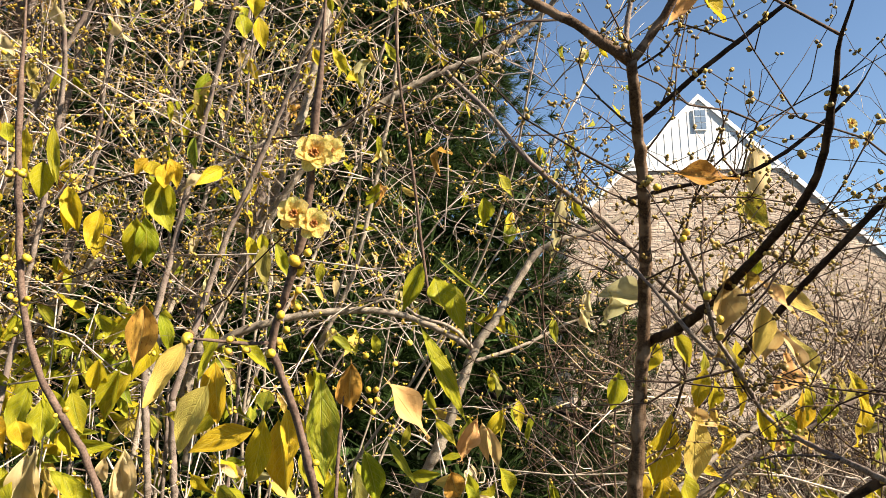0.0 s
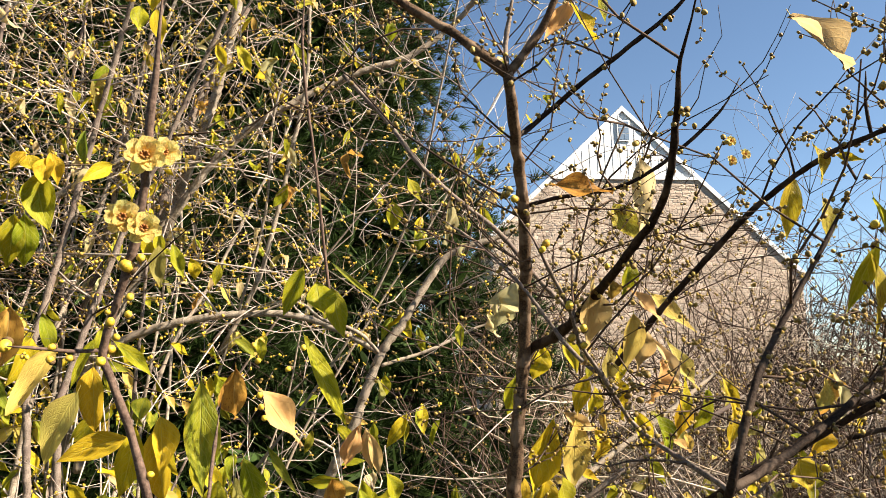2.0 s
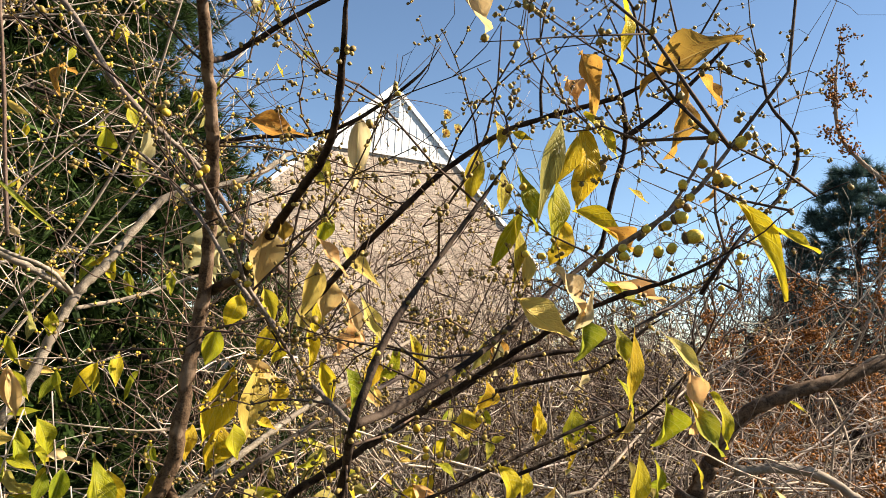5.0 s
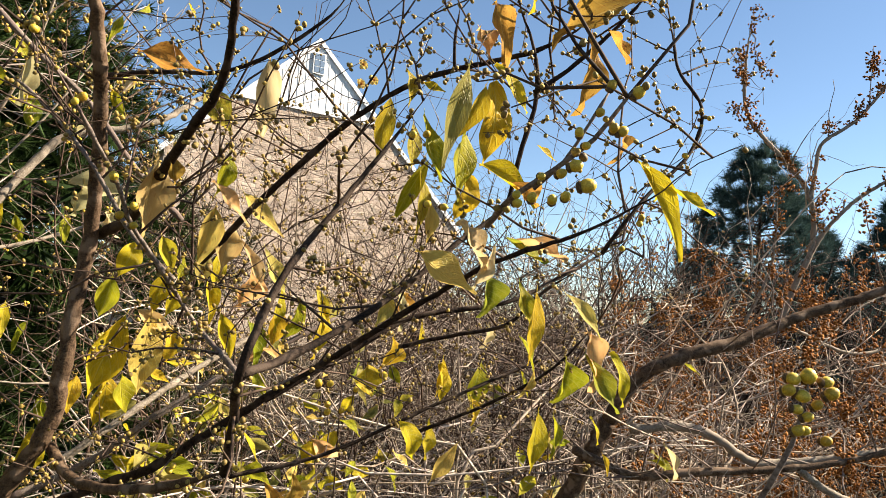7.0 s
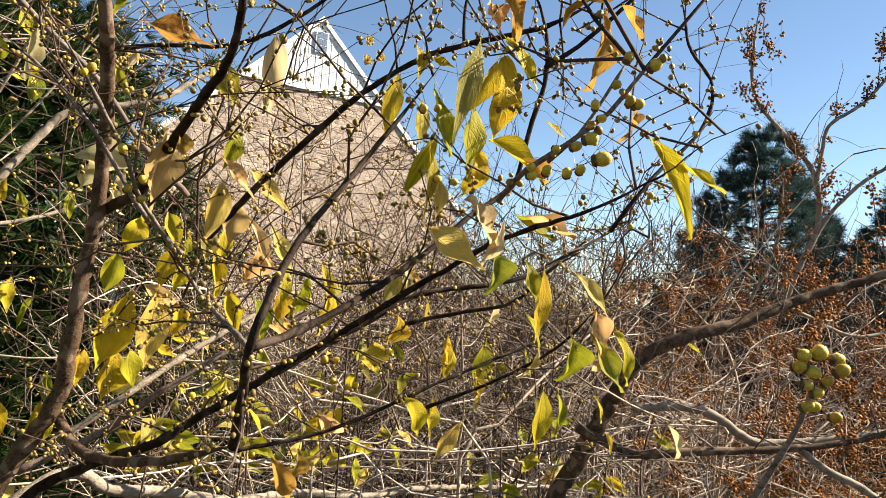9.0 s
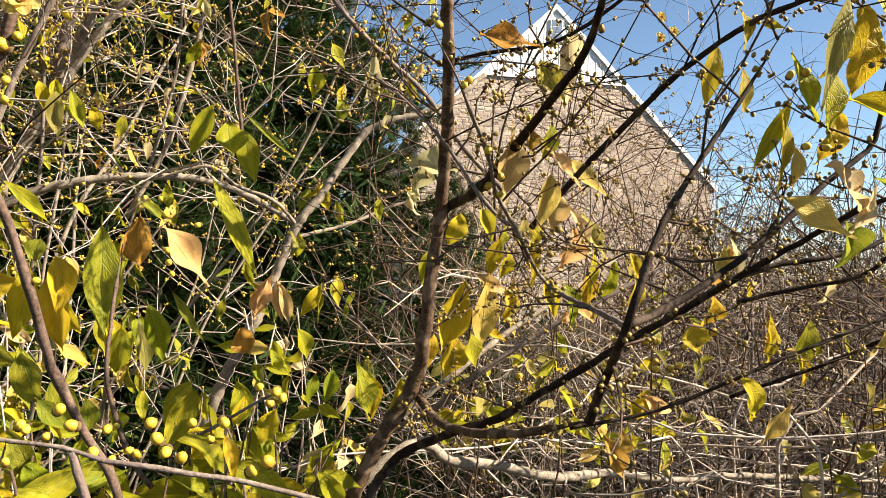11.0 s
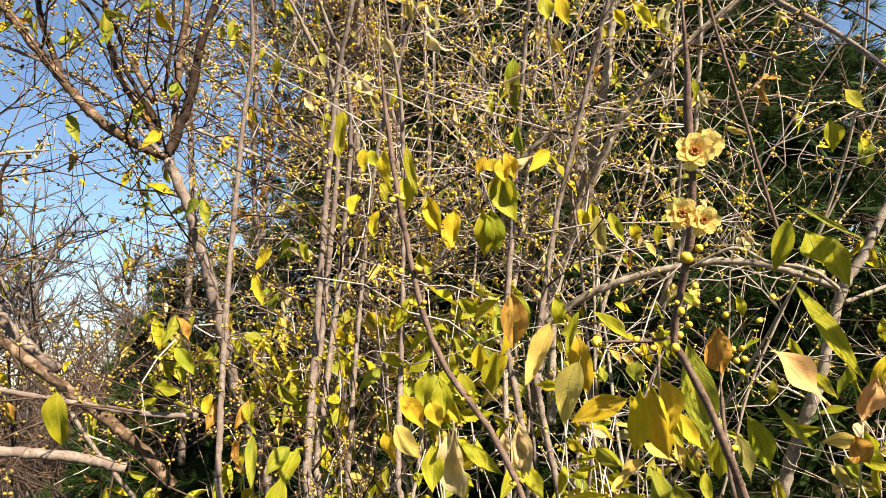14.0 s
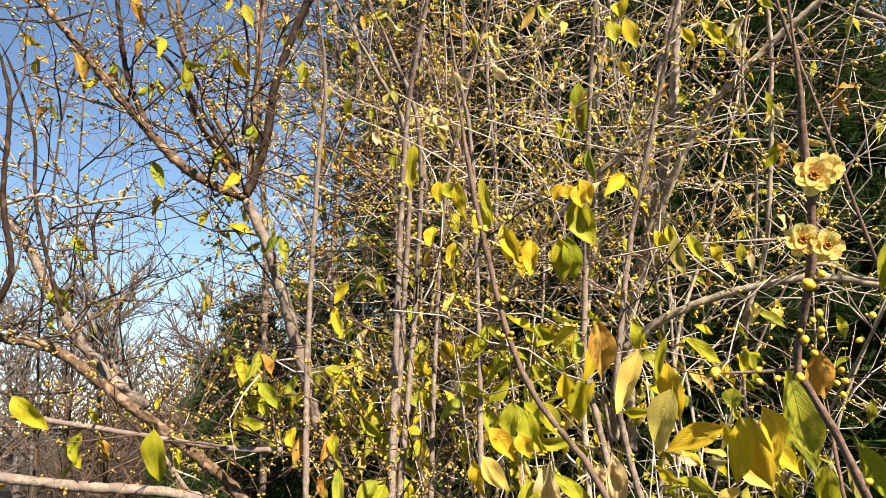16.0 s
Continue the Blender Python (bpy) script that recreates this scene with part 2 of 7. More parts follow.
SLATE = rough_surface("roof_slate", (0.0448, 0.0448, 0.048), (0.109, 0.102, 0.102), 0.8, 4.0, 50, 0.5, per=((0, (0.7, 0.7, 0.7)), (1, (1.2, 1.2, 1.2))), step=0.01)
GROUND = rough_surface("leaf_litter", (0.0105, 0.00735, 0.00473), (0.0447, 0.0325, 0.021), 0.95, 1.8, 26, 0.8, patch=((0.0393, 0.0367, 0.0184), 3.0), step=0.03)
LITTER = rough_surface("fallen_leaf", (0.0896, 0.0552, 0.0262), (0.189, 0.132, 0.063), 0.8, 20, 150, 0.4, per=((0, (0.5, 0.45, 0.4)), (1, (1.2, 1.1, 0.9))))
HAZE_TWIG = rough_surface("far_twig_bark", (0.0779, 0.0643, 0.0576), (0.135, 0.118, 0.104), 0.9, 2, 20, 0.3)
pm, pn, pl = shader("sky_tinted_glass")
# the pale blue base paints in the sky that the panes reflect
pg = put(pn, pl, "BsdfPrincipled", Base_Color=(0.16, 0.21, 0.28, 1), Roughness=0.04)
put(pn, pl, "OutputMaterial", Surface=pg.outputs[0])
PANE = pm


# ---- building helpers ----
def part(name, mesh, material, parent, label=""):
    """Link a mesh as one object under a thing (its coordinates stay those of the world)."""
    if not mesh.materials:
        mesh.materials.append(material)
    ob = new(name, mesh)
    if parent is not None:
        ob.parent = parent
        ob.matrix_parent_inverse = parent.matrix_basis.inverted()
    return tagged(ob, label)


def thing(name, at, label, category, group="", kind=""):
    ob = new(name)
    ob.empty_display_size = 0.2
    ob.matrix_basis = Matrix.Translation(at)
    return tagged(ob, label, category, group, kind)


face_store = {}


def face_arrays(faces):
    """The corner indices and the first corner of each face, worked out once for each list of faces."""
    key = id(faces)
    if key not in face_store:
        sizes = np.array([len(f) for f in faces], dtype=np.int64)
        flat = np.array([i for f in faces for i in f], dtype=np.int64)
        face_store[key] = (faces, flat, sizes)
    return face_store[key][1:]


class Batch:
    """Collects many small pieces into one mesh."""

    def __init__(self):
        self.v, self.flat, self.sizes, self.uv, self.count = [], [], [], [], 0

    def add(self, verts, faces, uv=None):
        flat, sizes = face_arrays(faces)
        self.v.append(verts)
        self.flat.append(flat + self.count)
        self.sizes.append(sizes)
        self.uv.append(uv if uv is not None else np.zeros((len(verts), 2)))
        self.count += len(verts)

    def place(self, template, m):
        verts, faces, uv = template
        a = np.array(m)
        self.add(verts @ a[:3, :3].T + a[:3, 3], faces, uv)

    def mesh(self, name, smooth=True):
        me = bpy.data.meshes.new(name)
        if not self.v:
            return me
        v, flat, sizes, uv = (np.concatenate(q) for q in (self.v, self.flat, self.sizes, self.uv))
        me.vertices.add(len(v))
        me.vertices.foreach_set("co", v.astype(np.float32).ravel())
        me.loops.add(len(flat))
        me.loops.foreach_set("vertex_index", flat.astype(np.int32))
        me.polygons.add(len(sizes))
        me.polygons.foreach_set("loop_start", (np.cumsum(sizes) - sizes).astype(np.int32))
        layer = me.uv_layers.new(name="UVMap")
        layer.data.foreach_set("uv", uv[flat].astype(np.float32).ravel())
        me.polygons.foreach_set("use_smooth", np.full(len(sizes), smooth, dtype=bool))
        me.update(calc_edges=True)
        return me


def smooth_line(points, step):
    """A Catmull-Rom line through the points."""
    p = [np.array(q, float) for q in points]
    p = [2 * p[0] - p[1]] + p + [2 * p[-1] - p[-2]]
    out = []
    for a, b, c, d in zip(p, p[1:], p[2:], p[3:]):
        n = max(2, int(np.linalg.norm(c - b) / step))
        for k in range(n):
            u = k / n
            out.append(0.5 * (2 * b + (c - a) * u + (2 * a - 5 * b + 4 * c - d) * u * u + (3 * b - a - 3 * c + d) * u**3))
    out.append(p[-2])
    return np.array(out)


def tube(line, radii, sides):
    """A round, tapering skin along a line, closed at both ends."""
    n = len(line)
    tan = np.gradient(line, axis=0)
    tan /= np.linalg.norm(tan, axis=1)[:, None] + 1e-9
    ref = np.array([0.31, 0.17, 0.93]) if abs(tan[0] @ np.array([0.31, 0.17, 0.93])) < 0.9 else np.array([1.0, 0, 0])
    a = np.cross(tan, ref)
    a /= np.linalg.norm(a, axis=1)[:, None] + 1e-9
    b = np.cross(tan, a)
    ang = np.arange(sides) * 2 * np.pi / sides
    ring = np.cos(ang)[None, :, None] * a[:, None, :] + np.sin(ang)[None, :, None] * b[:, None, :]
    verts = (line[:, None, :] + ring * np.asarray(radii)[:, None, None]).reshape(-1, 3)
    if (n, sides) not in tube_faces:
        faces = []
        for i in range(n - 1):
            for j in range(sides):
                k = (j + 1) % sides
                faces.append((i * sides + j, i * sides + k, (i + 1) * sides + k, (i + 1) * sides + j))
        faces.append(tuple(range(sides))[::-1])
        faces.append(tuple((n - 1) * sides + j for j in range(sides)))
        tube_faces[(n, sides)] = faces
    return verts, tube_faces[(n, sides)]


tube_faces = {}


def limb(owner, bark, points, r0, r1, name="branch"):
    """One branch with swollen, knotty nodes."""
    line = smooth_line(points, 0.012)
    n = len(line)
    rnd = np.random.RandomState(int(abs(points[0][0] * 7919 + points[-1][2] * 104729)) % 100000)
    u = np.linspace(0, 1, n)
    rad = r0 + (r1 - r0) * u
    length = np.sum(np.linalg.norm(np.diff(line, axis=0), axis=1))
    for k in range(int(length / 0.05)):
        c = rnd.rand()
        rad = rad * (1 + (0.10 + 0.12 * rnd.rand()) * min(1, 0.006 / r0) * np.exp(-((u - c) * length / 0.006) ** 2))
    rad = rad * (1 + 0.05 * rnd.randn(n))
    if r1 < min(r0, 0.005):
        rad = rad * np.clip((1 - u) / 0.16, 0.35, 1)
    line = line + rnd.randn(n, 3) * (r0 * 0.08)
    b = Batch()
    b.add(*tube(line, rad, 9 if r0 > 0.004 else 7))
    ob = part(name, b.mesh(name), bark, owner)
    owner_lines.setdefault(owner.name, []).append((ob, line, rad))
    return ob


owner_lines = {}


def leaf_shape(seed, curl, fold, wave, rows=11, cols=4):
    """A long pointed leaf of unit length along y, half a unit of x each side: folded on its midrib, curled and wavy."""
    rnd = random.Random(seed)
    verts, uv, faces = [], [], []
    bend = rnd.uniform(-0.09, 0.09)
    ph = rnd.uniform(0, 6)
    twist = rnd.uniform(-0.45, 0.45) * (0.3 + wave * 0.25)
    full = rnd.uniform(0.78, 0.92)
    for i in range(rows + 1):
        v = i / rows
        w = 0.47 * math.sin(math.pi * min(1, v**full)) ** 1.1 * (1 - 0.12 * v) + 0.006
        if i == rows:
            w = 0.004
        for j in range(cols + 1):
            s = j / cols * 2 - 1
            x = s * w
            z = fold * abs(s) * w * 1.8 + wave * 0.11 * math.sin(v * 9 + ph + s * 1.5) * abs(s) - 0.02 * abs(math.sin(v * 16 - abs(s) * 2)) * abs(s)
            t = twist * v
            x, z = x * math.cos(t) - z * math.sin(t), x * math.sin(t) + z * math.cos(t)
            verts.append((x + bend * math.sin(v * 3.1), v - 0.12 * curl * v * v, z - 2.8 * curl * v * v))
            uv.append((s, v))
    for i in range(rows):
        for j in range(cols):
            a = i * (cols + 1) + j
            faces.append((a, a + 1, a + cols + 2, a + cols + 1))
    # the stalk
    k = len(verts)
    for dx, dz in ((-0.012, 0), (0.012, 0), (0, -0.02)):
        verts.append((dx, 0.03, dz))
        uv.append((0, 0))
    for dx, dz in ((-0.01, 0.02), (0.01, 0.02), (0, 0.0)):
        verts.append((dx, -0.09, dz))
        uv.append((0, 0))
    faces += [(k, k + 1, k + 4, k + 3), (k + 1, k + 2, k + 5, k + 4), (k + 2, k, k + 3, k + 5)]
    return np.array(verts), faces, np.array(uv)


LEAF_FORMS = [leaf_shape(k, c, f, w) for k, (c, f, w) in enumerate(((0.05, 0.25, 0.5), (0.18, 0.35, 1.0), (-0.1, 0.3, 0.8), (0.3, 0.2, 1.3), (0.1, 0.55, 0.7), (-0.22, 0.45, 1.4)))]
DRY_FORMS = [leaf_shape(20 + k, c, f, w) for k, (c, f, w) in enumerate(((0.25, 0.6, 2.2), (-0.15, 0.7, 1.8), (0.4, 0.5, 2.8), (0.1, 0.4, 2.0)))]
SMALL_FORMS = [leaf_shape(40 + k, c, f, w, 5, 2) for k, (c, f, w) in enumerate(((0.15, 0.4, 0.8), (-0.1, 0.5, 1.2), (0.3, 0.3, 1.0)))]
leaf_meshes = {}
leaf_count = [0]


def leaf_mesh(kind, form):
    key = (kind, form)
    if key not in leaf_meshes:
        forms = DRY_FORMS if kind in ("tan", "pale", "brown") else LEAF_FORMS
        b = Batch()
        b.add(*forms[form % len(forms)])
        me = b.mesh("leaf_" + kind)
        me.materials.append(LEAF[kind])
        leaf_meshes[key] = me
    return leaf_meshes[key]


def leaf_pose(base, tip, width, facing):
    """The pose of a leaf from its stalk to its tip; facing: degrees that it is turned about its own length from looking south."""
    base, tip = Vector(base), Vector(tip)
    y = tip - base
    size = y.length
    y.normalize()
    n = Vector((0.3, -1.0, 0.28))
    n = n - y * n.dot(y)
    if n.length < 0.1:
        n = Vector((0, -0.3, 1)) - y * y.z
    n.normalize()
    n.rotate(Matrix.Rotation(radians(facing), 3, y))
    x = y.cross(n)
    m = Matrix((x * width, y * size, n * width)).transposed().to_4x4()
    m.translation = base
    return m


def leaf(owner, base, tip, width, facing, kind):
    leaf_count[0] += 1
    ob = part("leaf", leaf_mesh(kind, leaf_count[0]), None, owner)
    ob.matrix_basis = leaf_pose(base, tip, width * 1.08, facing)
    return ob


def ball(rows, cols, stretch, point=0.0):
    verts, faces, uv = [(0, 0, 0)], [], [(0, 0)]
    for i in range(1, rows):
        v = i / rows
        r = math.sin(math.pi * v) * 0.5 * (1 - point * v)
        for j in range(cols):
            a = 2 * math.pi * j / cols
            verts.append((r * math.cos(a), r * math.sin(a), (1 - math.cos(math.pi * v)) * 0.5 * stretch))
            uv.append((j / cols, v))
    verts.append((0, 0, stretch))
    uv.append((0, 1))
    for j in range(cols):
        k = (j + 1) % cols
        faces.append((0, 1 + k, 1 + j))
        for i in range(rows - 2):
            a, b = 1 + i * cols, 1 + (i + 1) * cols
            faces.append((a + j, a + k, b + k, b + j))
        a = 1 + (rows - 2) * cols
        faces.append((a + j, a + k, len(verts) - 1))
    return np.array(verts, float), faces, np.array(uv, float)


BUD_FAR = ball(3, 4, 1.15, 0.1)
BUD_NEAR = ball(7, 9, 1.12, 0.1)
CUP = ball(4, 8, 0.62, 0.0)
HUSK = ball(2, 3, 1.5, 0.0)


def upright(way, at, size, spin=0.0):
    m = Vector(way).normalized().to_track_quat("Z", "Y").to_matrix().to_4x4() @ Matrix.Rotation(spin, 4, "Z") @ Matrix.Scale(size, 4)
    m.translation = Vector(at)
    return m

# ---- ground ----
gb = Batch()
rnd = np.random.RandomState(4)
rings = [0, 0.7, 1.5, 2.5, 4, 6, 9, 14, 22, 40, 90, 250, 800, 2500]
gv, gf = [(0, 0, 0)], []
for i, r in enumerate(rings[1:]):
    for j in range(48):
        a = 2 * math.pi * j / 48
        gv.append((r * math.cos(a), r * math.sin(a), rnd.uniform(-0.04, 0.04) * min(1, r) if r < 60 else 0))
for j in range(48):
    k = (j + 1) % 48
    gf.append((0, 1 + j, 1 + k))
    for i in range(len(rings) - 2):
        gf.append((1 + i * 48 + j, 1 + (i + 1) * 48 + j, 1 + (i + 1) * 48 + k, 1 + i * 48 + k))
gb.add(np.array(gv), gf)
tagged(part("ground", gb.mesh("ground"), GROUND, None), "brown leaf-littered winter ground under the shrubs", "ground", kind="structure")

# fallen leaves lying on the ground
fb = Batch()
rr = random.Random(8)
for k in range(900):
    far, way = 5.5 * math.sqrt(rr.random()), rr.uniform(0, 6.283)
    x, y = far * math.cos(way), 1.5 + far * math.sin(way)
    m = pose(x, y, 0.045 + rr.uniform(0, 0.02), rr.uniform(-25, 25), rr.uniform(-25, 25), rr.uniform(0, 360)) @ Matrix.Diagonal((0.05, 0.1, 0.08, 1))
    fb.place(SMALL_FORMS[k % 3], m)
tagged(part("leaf_litter", fb.mesh("leaf_litter"), LITTER, None), "dry brown fallen leaves covering the ground", "leaf litter", kind="stuff")


# ---- the stone house with a white gable ----
APEX = Vector((6.54, 20.02, 9.38))
TURN_HOUSE = radians(2.5)
along = Vector((math.cos(TURN_HOUSE), math.sin(TURN_HOUSE), 0))
back = Vector((-math.sin(TURN_HOUSE), math.cos(TURN_HOUSE), 0))
HALF, EAST, DEEP = 4.1, 5.25, 9.0
SLOPE = 3.95 / HALF
EAVE, EAVE_EAST = APEX.z - HALF * SLOPE, APEX.z - EAST * SLOPE
WHITE_FALL = 2.15
house = thing("stone_house", (APEX.x, APEX.y, 0), "two-storey rubble stone house with a white boarded gable top", "house")


def hp(u, v, w=0.0):
    """House place: u metres right of the ridge, v above the ground, w behind the gable's face."""
    q = APEX + along * u + back * w
    return (q.x, q.y, v)


def solid(corners, w0, w1):
    """A slab of the outline in u, v between two depths."""
    n = len(corners)
    verts = [hp(u, v, w0) for u, v in corners] + [hp(u, v, w1) for u, v in corners]
    faces = [tuple(range(n)), tuple(range(n, 2 * n))[::-1]]
    faces += [(i, i + n, (i + 1) % n + n, (i + 1) % n) for i in range(n)]
    return np.array(verts), faces


def slab(name, corners, w0, w1, material, parent, label=""):
    b = Batch()
    b.add(*solid(corners, w0, w1))
    return part(name, b.mesh(name, False), material, parent, label)


VW = APEX.z - WHITE_FALL
UW = WHITE_FALL / SLOPE
wall = slab("wall", [(-HALF, 0), (EAST, 0), (EAST, EAVE_EAST), (UW, VW), (-UW, VW), (-HALF, EAVE)], 0.004, 0.5, MORTAR, house, "coursed rubble stone gable wall")
for s, far, top in ((-1, HALF, EAVE), (1, EAST, EAVE_EAST)):
    b = Batch()
    b.add(np.array([hp(s * far, 0, 0.5), hp(s * far, 0, DEEP), hp(s * far, top, DEEP), hp(s * far, top, 0.5), hp(s * (far - 0.45), 0, 0.5), hp(s * (far - 0.45), 0, DEEP), hp(s * (far - 0.45), top, DEEP), hp(s * (far - 0.45), top, 0.5)]),
          [(0, 1, 2, 3), (7, 6, 5, 4), (0, 3, 7, 4), (1, 5, 6, 2), (3, 2, 6, 7), (0, 4, 5, 1)])
    part("side_wall", b.mesh("side_wall", False), STONE, house)
    slab("roof", [(0, APEX.z + 0.16), (s * (far + 0.25), top - 0.25 * SLOPE + 0.16), (s * (far + 0.25), top - 0.25 * SLOPE + 0.04), (0, APEX.z + 0.04)], -0.02, DEEP + 0.5, SLATE, house, "dark slate roof slope")
    slab("bargeboard", [(0, APEX.z + 0.15), (s * (far + 0.2), top - 0.2 * SLOPE + 0.15), (s * (far + 0.2), top - 0.2 * SLOPE - 0.04), (0, APEX.z - 0.02)], -0.062, -0.022, WHITE, house, "white painted bargeboard along the roof edge")
slab("back_wall", [(-HALF, 0), (EAST, 0), (EAST, EAVE_EAST), (0, APEX.z), (-HALF, EAVE)], DEEP, DEEP + 0.4, STONE, house)
# the white boarded triangle
backing = slab("gable_backing", [(-UW, VW), (UW, VW), (0, APEX.z)], 0.05, 0.4, WHITE, house)
u = -UW
while u < UW - 0.02:
    a, c = u + 0.006, min(u + 0.225, UW)
    top = lambda q: APEX.z - abs(q) * SLOPE
    pts = [(a, VW), (c, VW), (c, max(VW + 0.01, top(c)))] + ([(0, APEX.z)] if a < 0 < c else []) + [(a, max(VW + 0.01, top(a)))]
    slab("board", pts, 0.0, 0.046, WHITE, house)
    slab("batten", [(c - 0.012, VW), (c + 0.022, VW), (c + 0.022, max(VW + 0.005, top(c + 0.022))), (c - 0.012, max(VW + 0.006, top(c - 0.012)))], -0.01, -0.003, WHITE, house)
    u += 0.237
slab("gable_sill", [(-UW - 0.1, VW - 0.03), (UW + 0.1, VW - 0.03), (UW + 0.02, VW + 0.05), (-UW - 0.02, VW + 0.05)], -0.06, 0.055, WHITE, house)
# the small attic window
WU, WV, WW, WH = 0.02, APEX.z - 0.98, 0.40, 0.66
win = slab("window", [(WU - WW / 2, WV), (WU + WW / 2, WV), (WU + WW / 2, WV + WH), (WU - WW / 2, WV + WH)], -0.05, -0.021, WHITE, house, "small white attic window with six panes")
for i in range(2):
    for j in range(3):
        u0, v0 = WU - WW / 2 + 0.045 + i * 0.165, WV + 0.045 + j * 0.2
        slab("pane", [(u0, v0), (u0 + 0.145, v0), (u0 + 0.145, v0 + 0.175), (u0, v0 + 0.175)], -0.058, -0.051, PANE, win)
# rubble stones, in courses
rr = random.Random(21)
stone_rest = Batch()
STONE_FACES = [(i, (i + 1) % 8, (i + 1) % 8 + 8, i + 8) for i in range(8)] + [(i + 8, (i + 1) % 8 + 8, (i + 1) % 8 + 16, i + 16) for i in range(8)] + [tuple(range(16, 24))]
near_stones = 0
v = 0.0
while v < VW:
    h = rr.uniform(0.06, 0.13)
    reach = min(EAST, (APEX.z - v) / SLOPE)
    reach2 = min(EAST, (APEX.z - v - h) / SLOPE)
    u = -min(HALF, reach) + rr.uniform(0, 0.05)
    while u < reach - 0.06:
        w = min(rr.uniform(0.07, 0.3), reach - u)
        split = rr.random()
        rows = ((v, h),) if split > 0.42 else ((v, h * 0.48), (v + h * 0.48, h * 0.52))
        for v1, h1 in rows:
            if v1 + h1 > VW or max(abs(u), abs(u + w)) > reach2 + 0.05 or w < 0.06:
                continue
            j = lambda: rr.uniform(-0.02, 0.02)
            d = rr.uniform(0.002, 0.011)
            g = 0.006
            o = [(u + g + j(), v1 + g + j()), (u + w / 2, v1 + g * 0.6 + j()), (u + w - g + j(), v1 + g + j()), (u + w - g + j(), v1 + h1 / 2), (u + w - g + j(), v1 + h1 - g + j()), (u + w / 2, v1 + h1 - g * 0.6 + j()), (u + g + j(), v1 + h1 - g + j()), (u + g + j(), v1 + h1 / 2)]
            cu, cv = u + w / 2, v1 + h1 / 2
            inner = [(cu + (a - cu) * 0.82, cv + (c - cv) * 0.74) for a, c in o]
            vv = np.array([hp(a, c, 0.035) for a, c in o] + [hp(a, c, -d + 0.007) for a, c in o] + [hp(a, c, -d) for a, c in inner])
            if 5.6 < v1 < 6.9 and near_stones < 290:
                near_stones += 1
                b = Batch()
                b.add(vv, STONE_FACES)
                part("stone", b.mesh("stone", False), STONE, wall)
            else:
                stone_rest.add(vv, STONE_FACES)
        u += w
    v += h
tagged(part("rubble", stone_rest.mesh("rubble", False), STONE, wall), kind="stuff")


# ---- conifers ----
def tuft(seed, n, size, spread, width):
    """A spray of needles round a short shoot along z."""
    r = random.Random(seed)
    verts, faces = [], []
    for k in range(n):
        a, z0 = r.uniform(0, 6.283), r.uniform(0, 0.55)
        tilt = radians(r.uniform(18, spread))
        way = Vector((math.cos(a) * math.sin(tilt), math.sin(a) * math.sin(tilt), math.cos(tilt)))
        side = way.cross(Vector((r.uniform(-1, 1), r.uniform(-1, 1), r.uniform(-1, 1)))).normalized() * width
        b = Vector((0, 0, z0 * size * 0.8))
        tip = b + way * size * r.uniform(0.6, 1.0)
        i = len(verts)
        verts += [b - side, b + side, tip]
        faces.append((i, i + 1, i + 2))
    return np.array([tuple(q) for q in verts]), faces, None


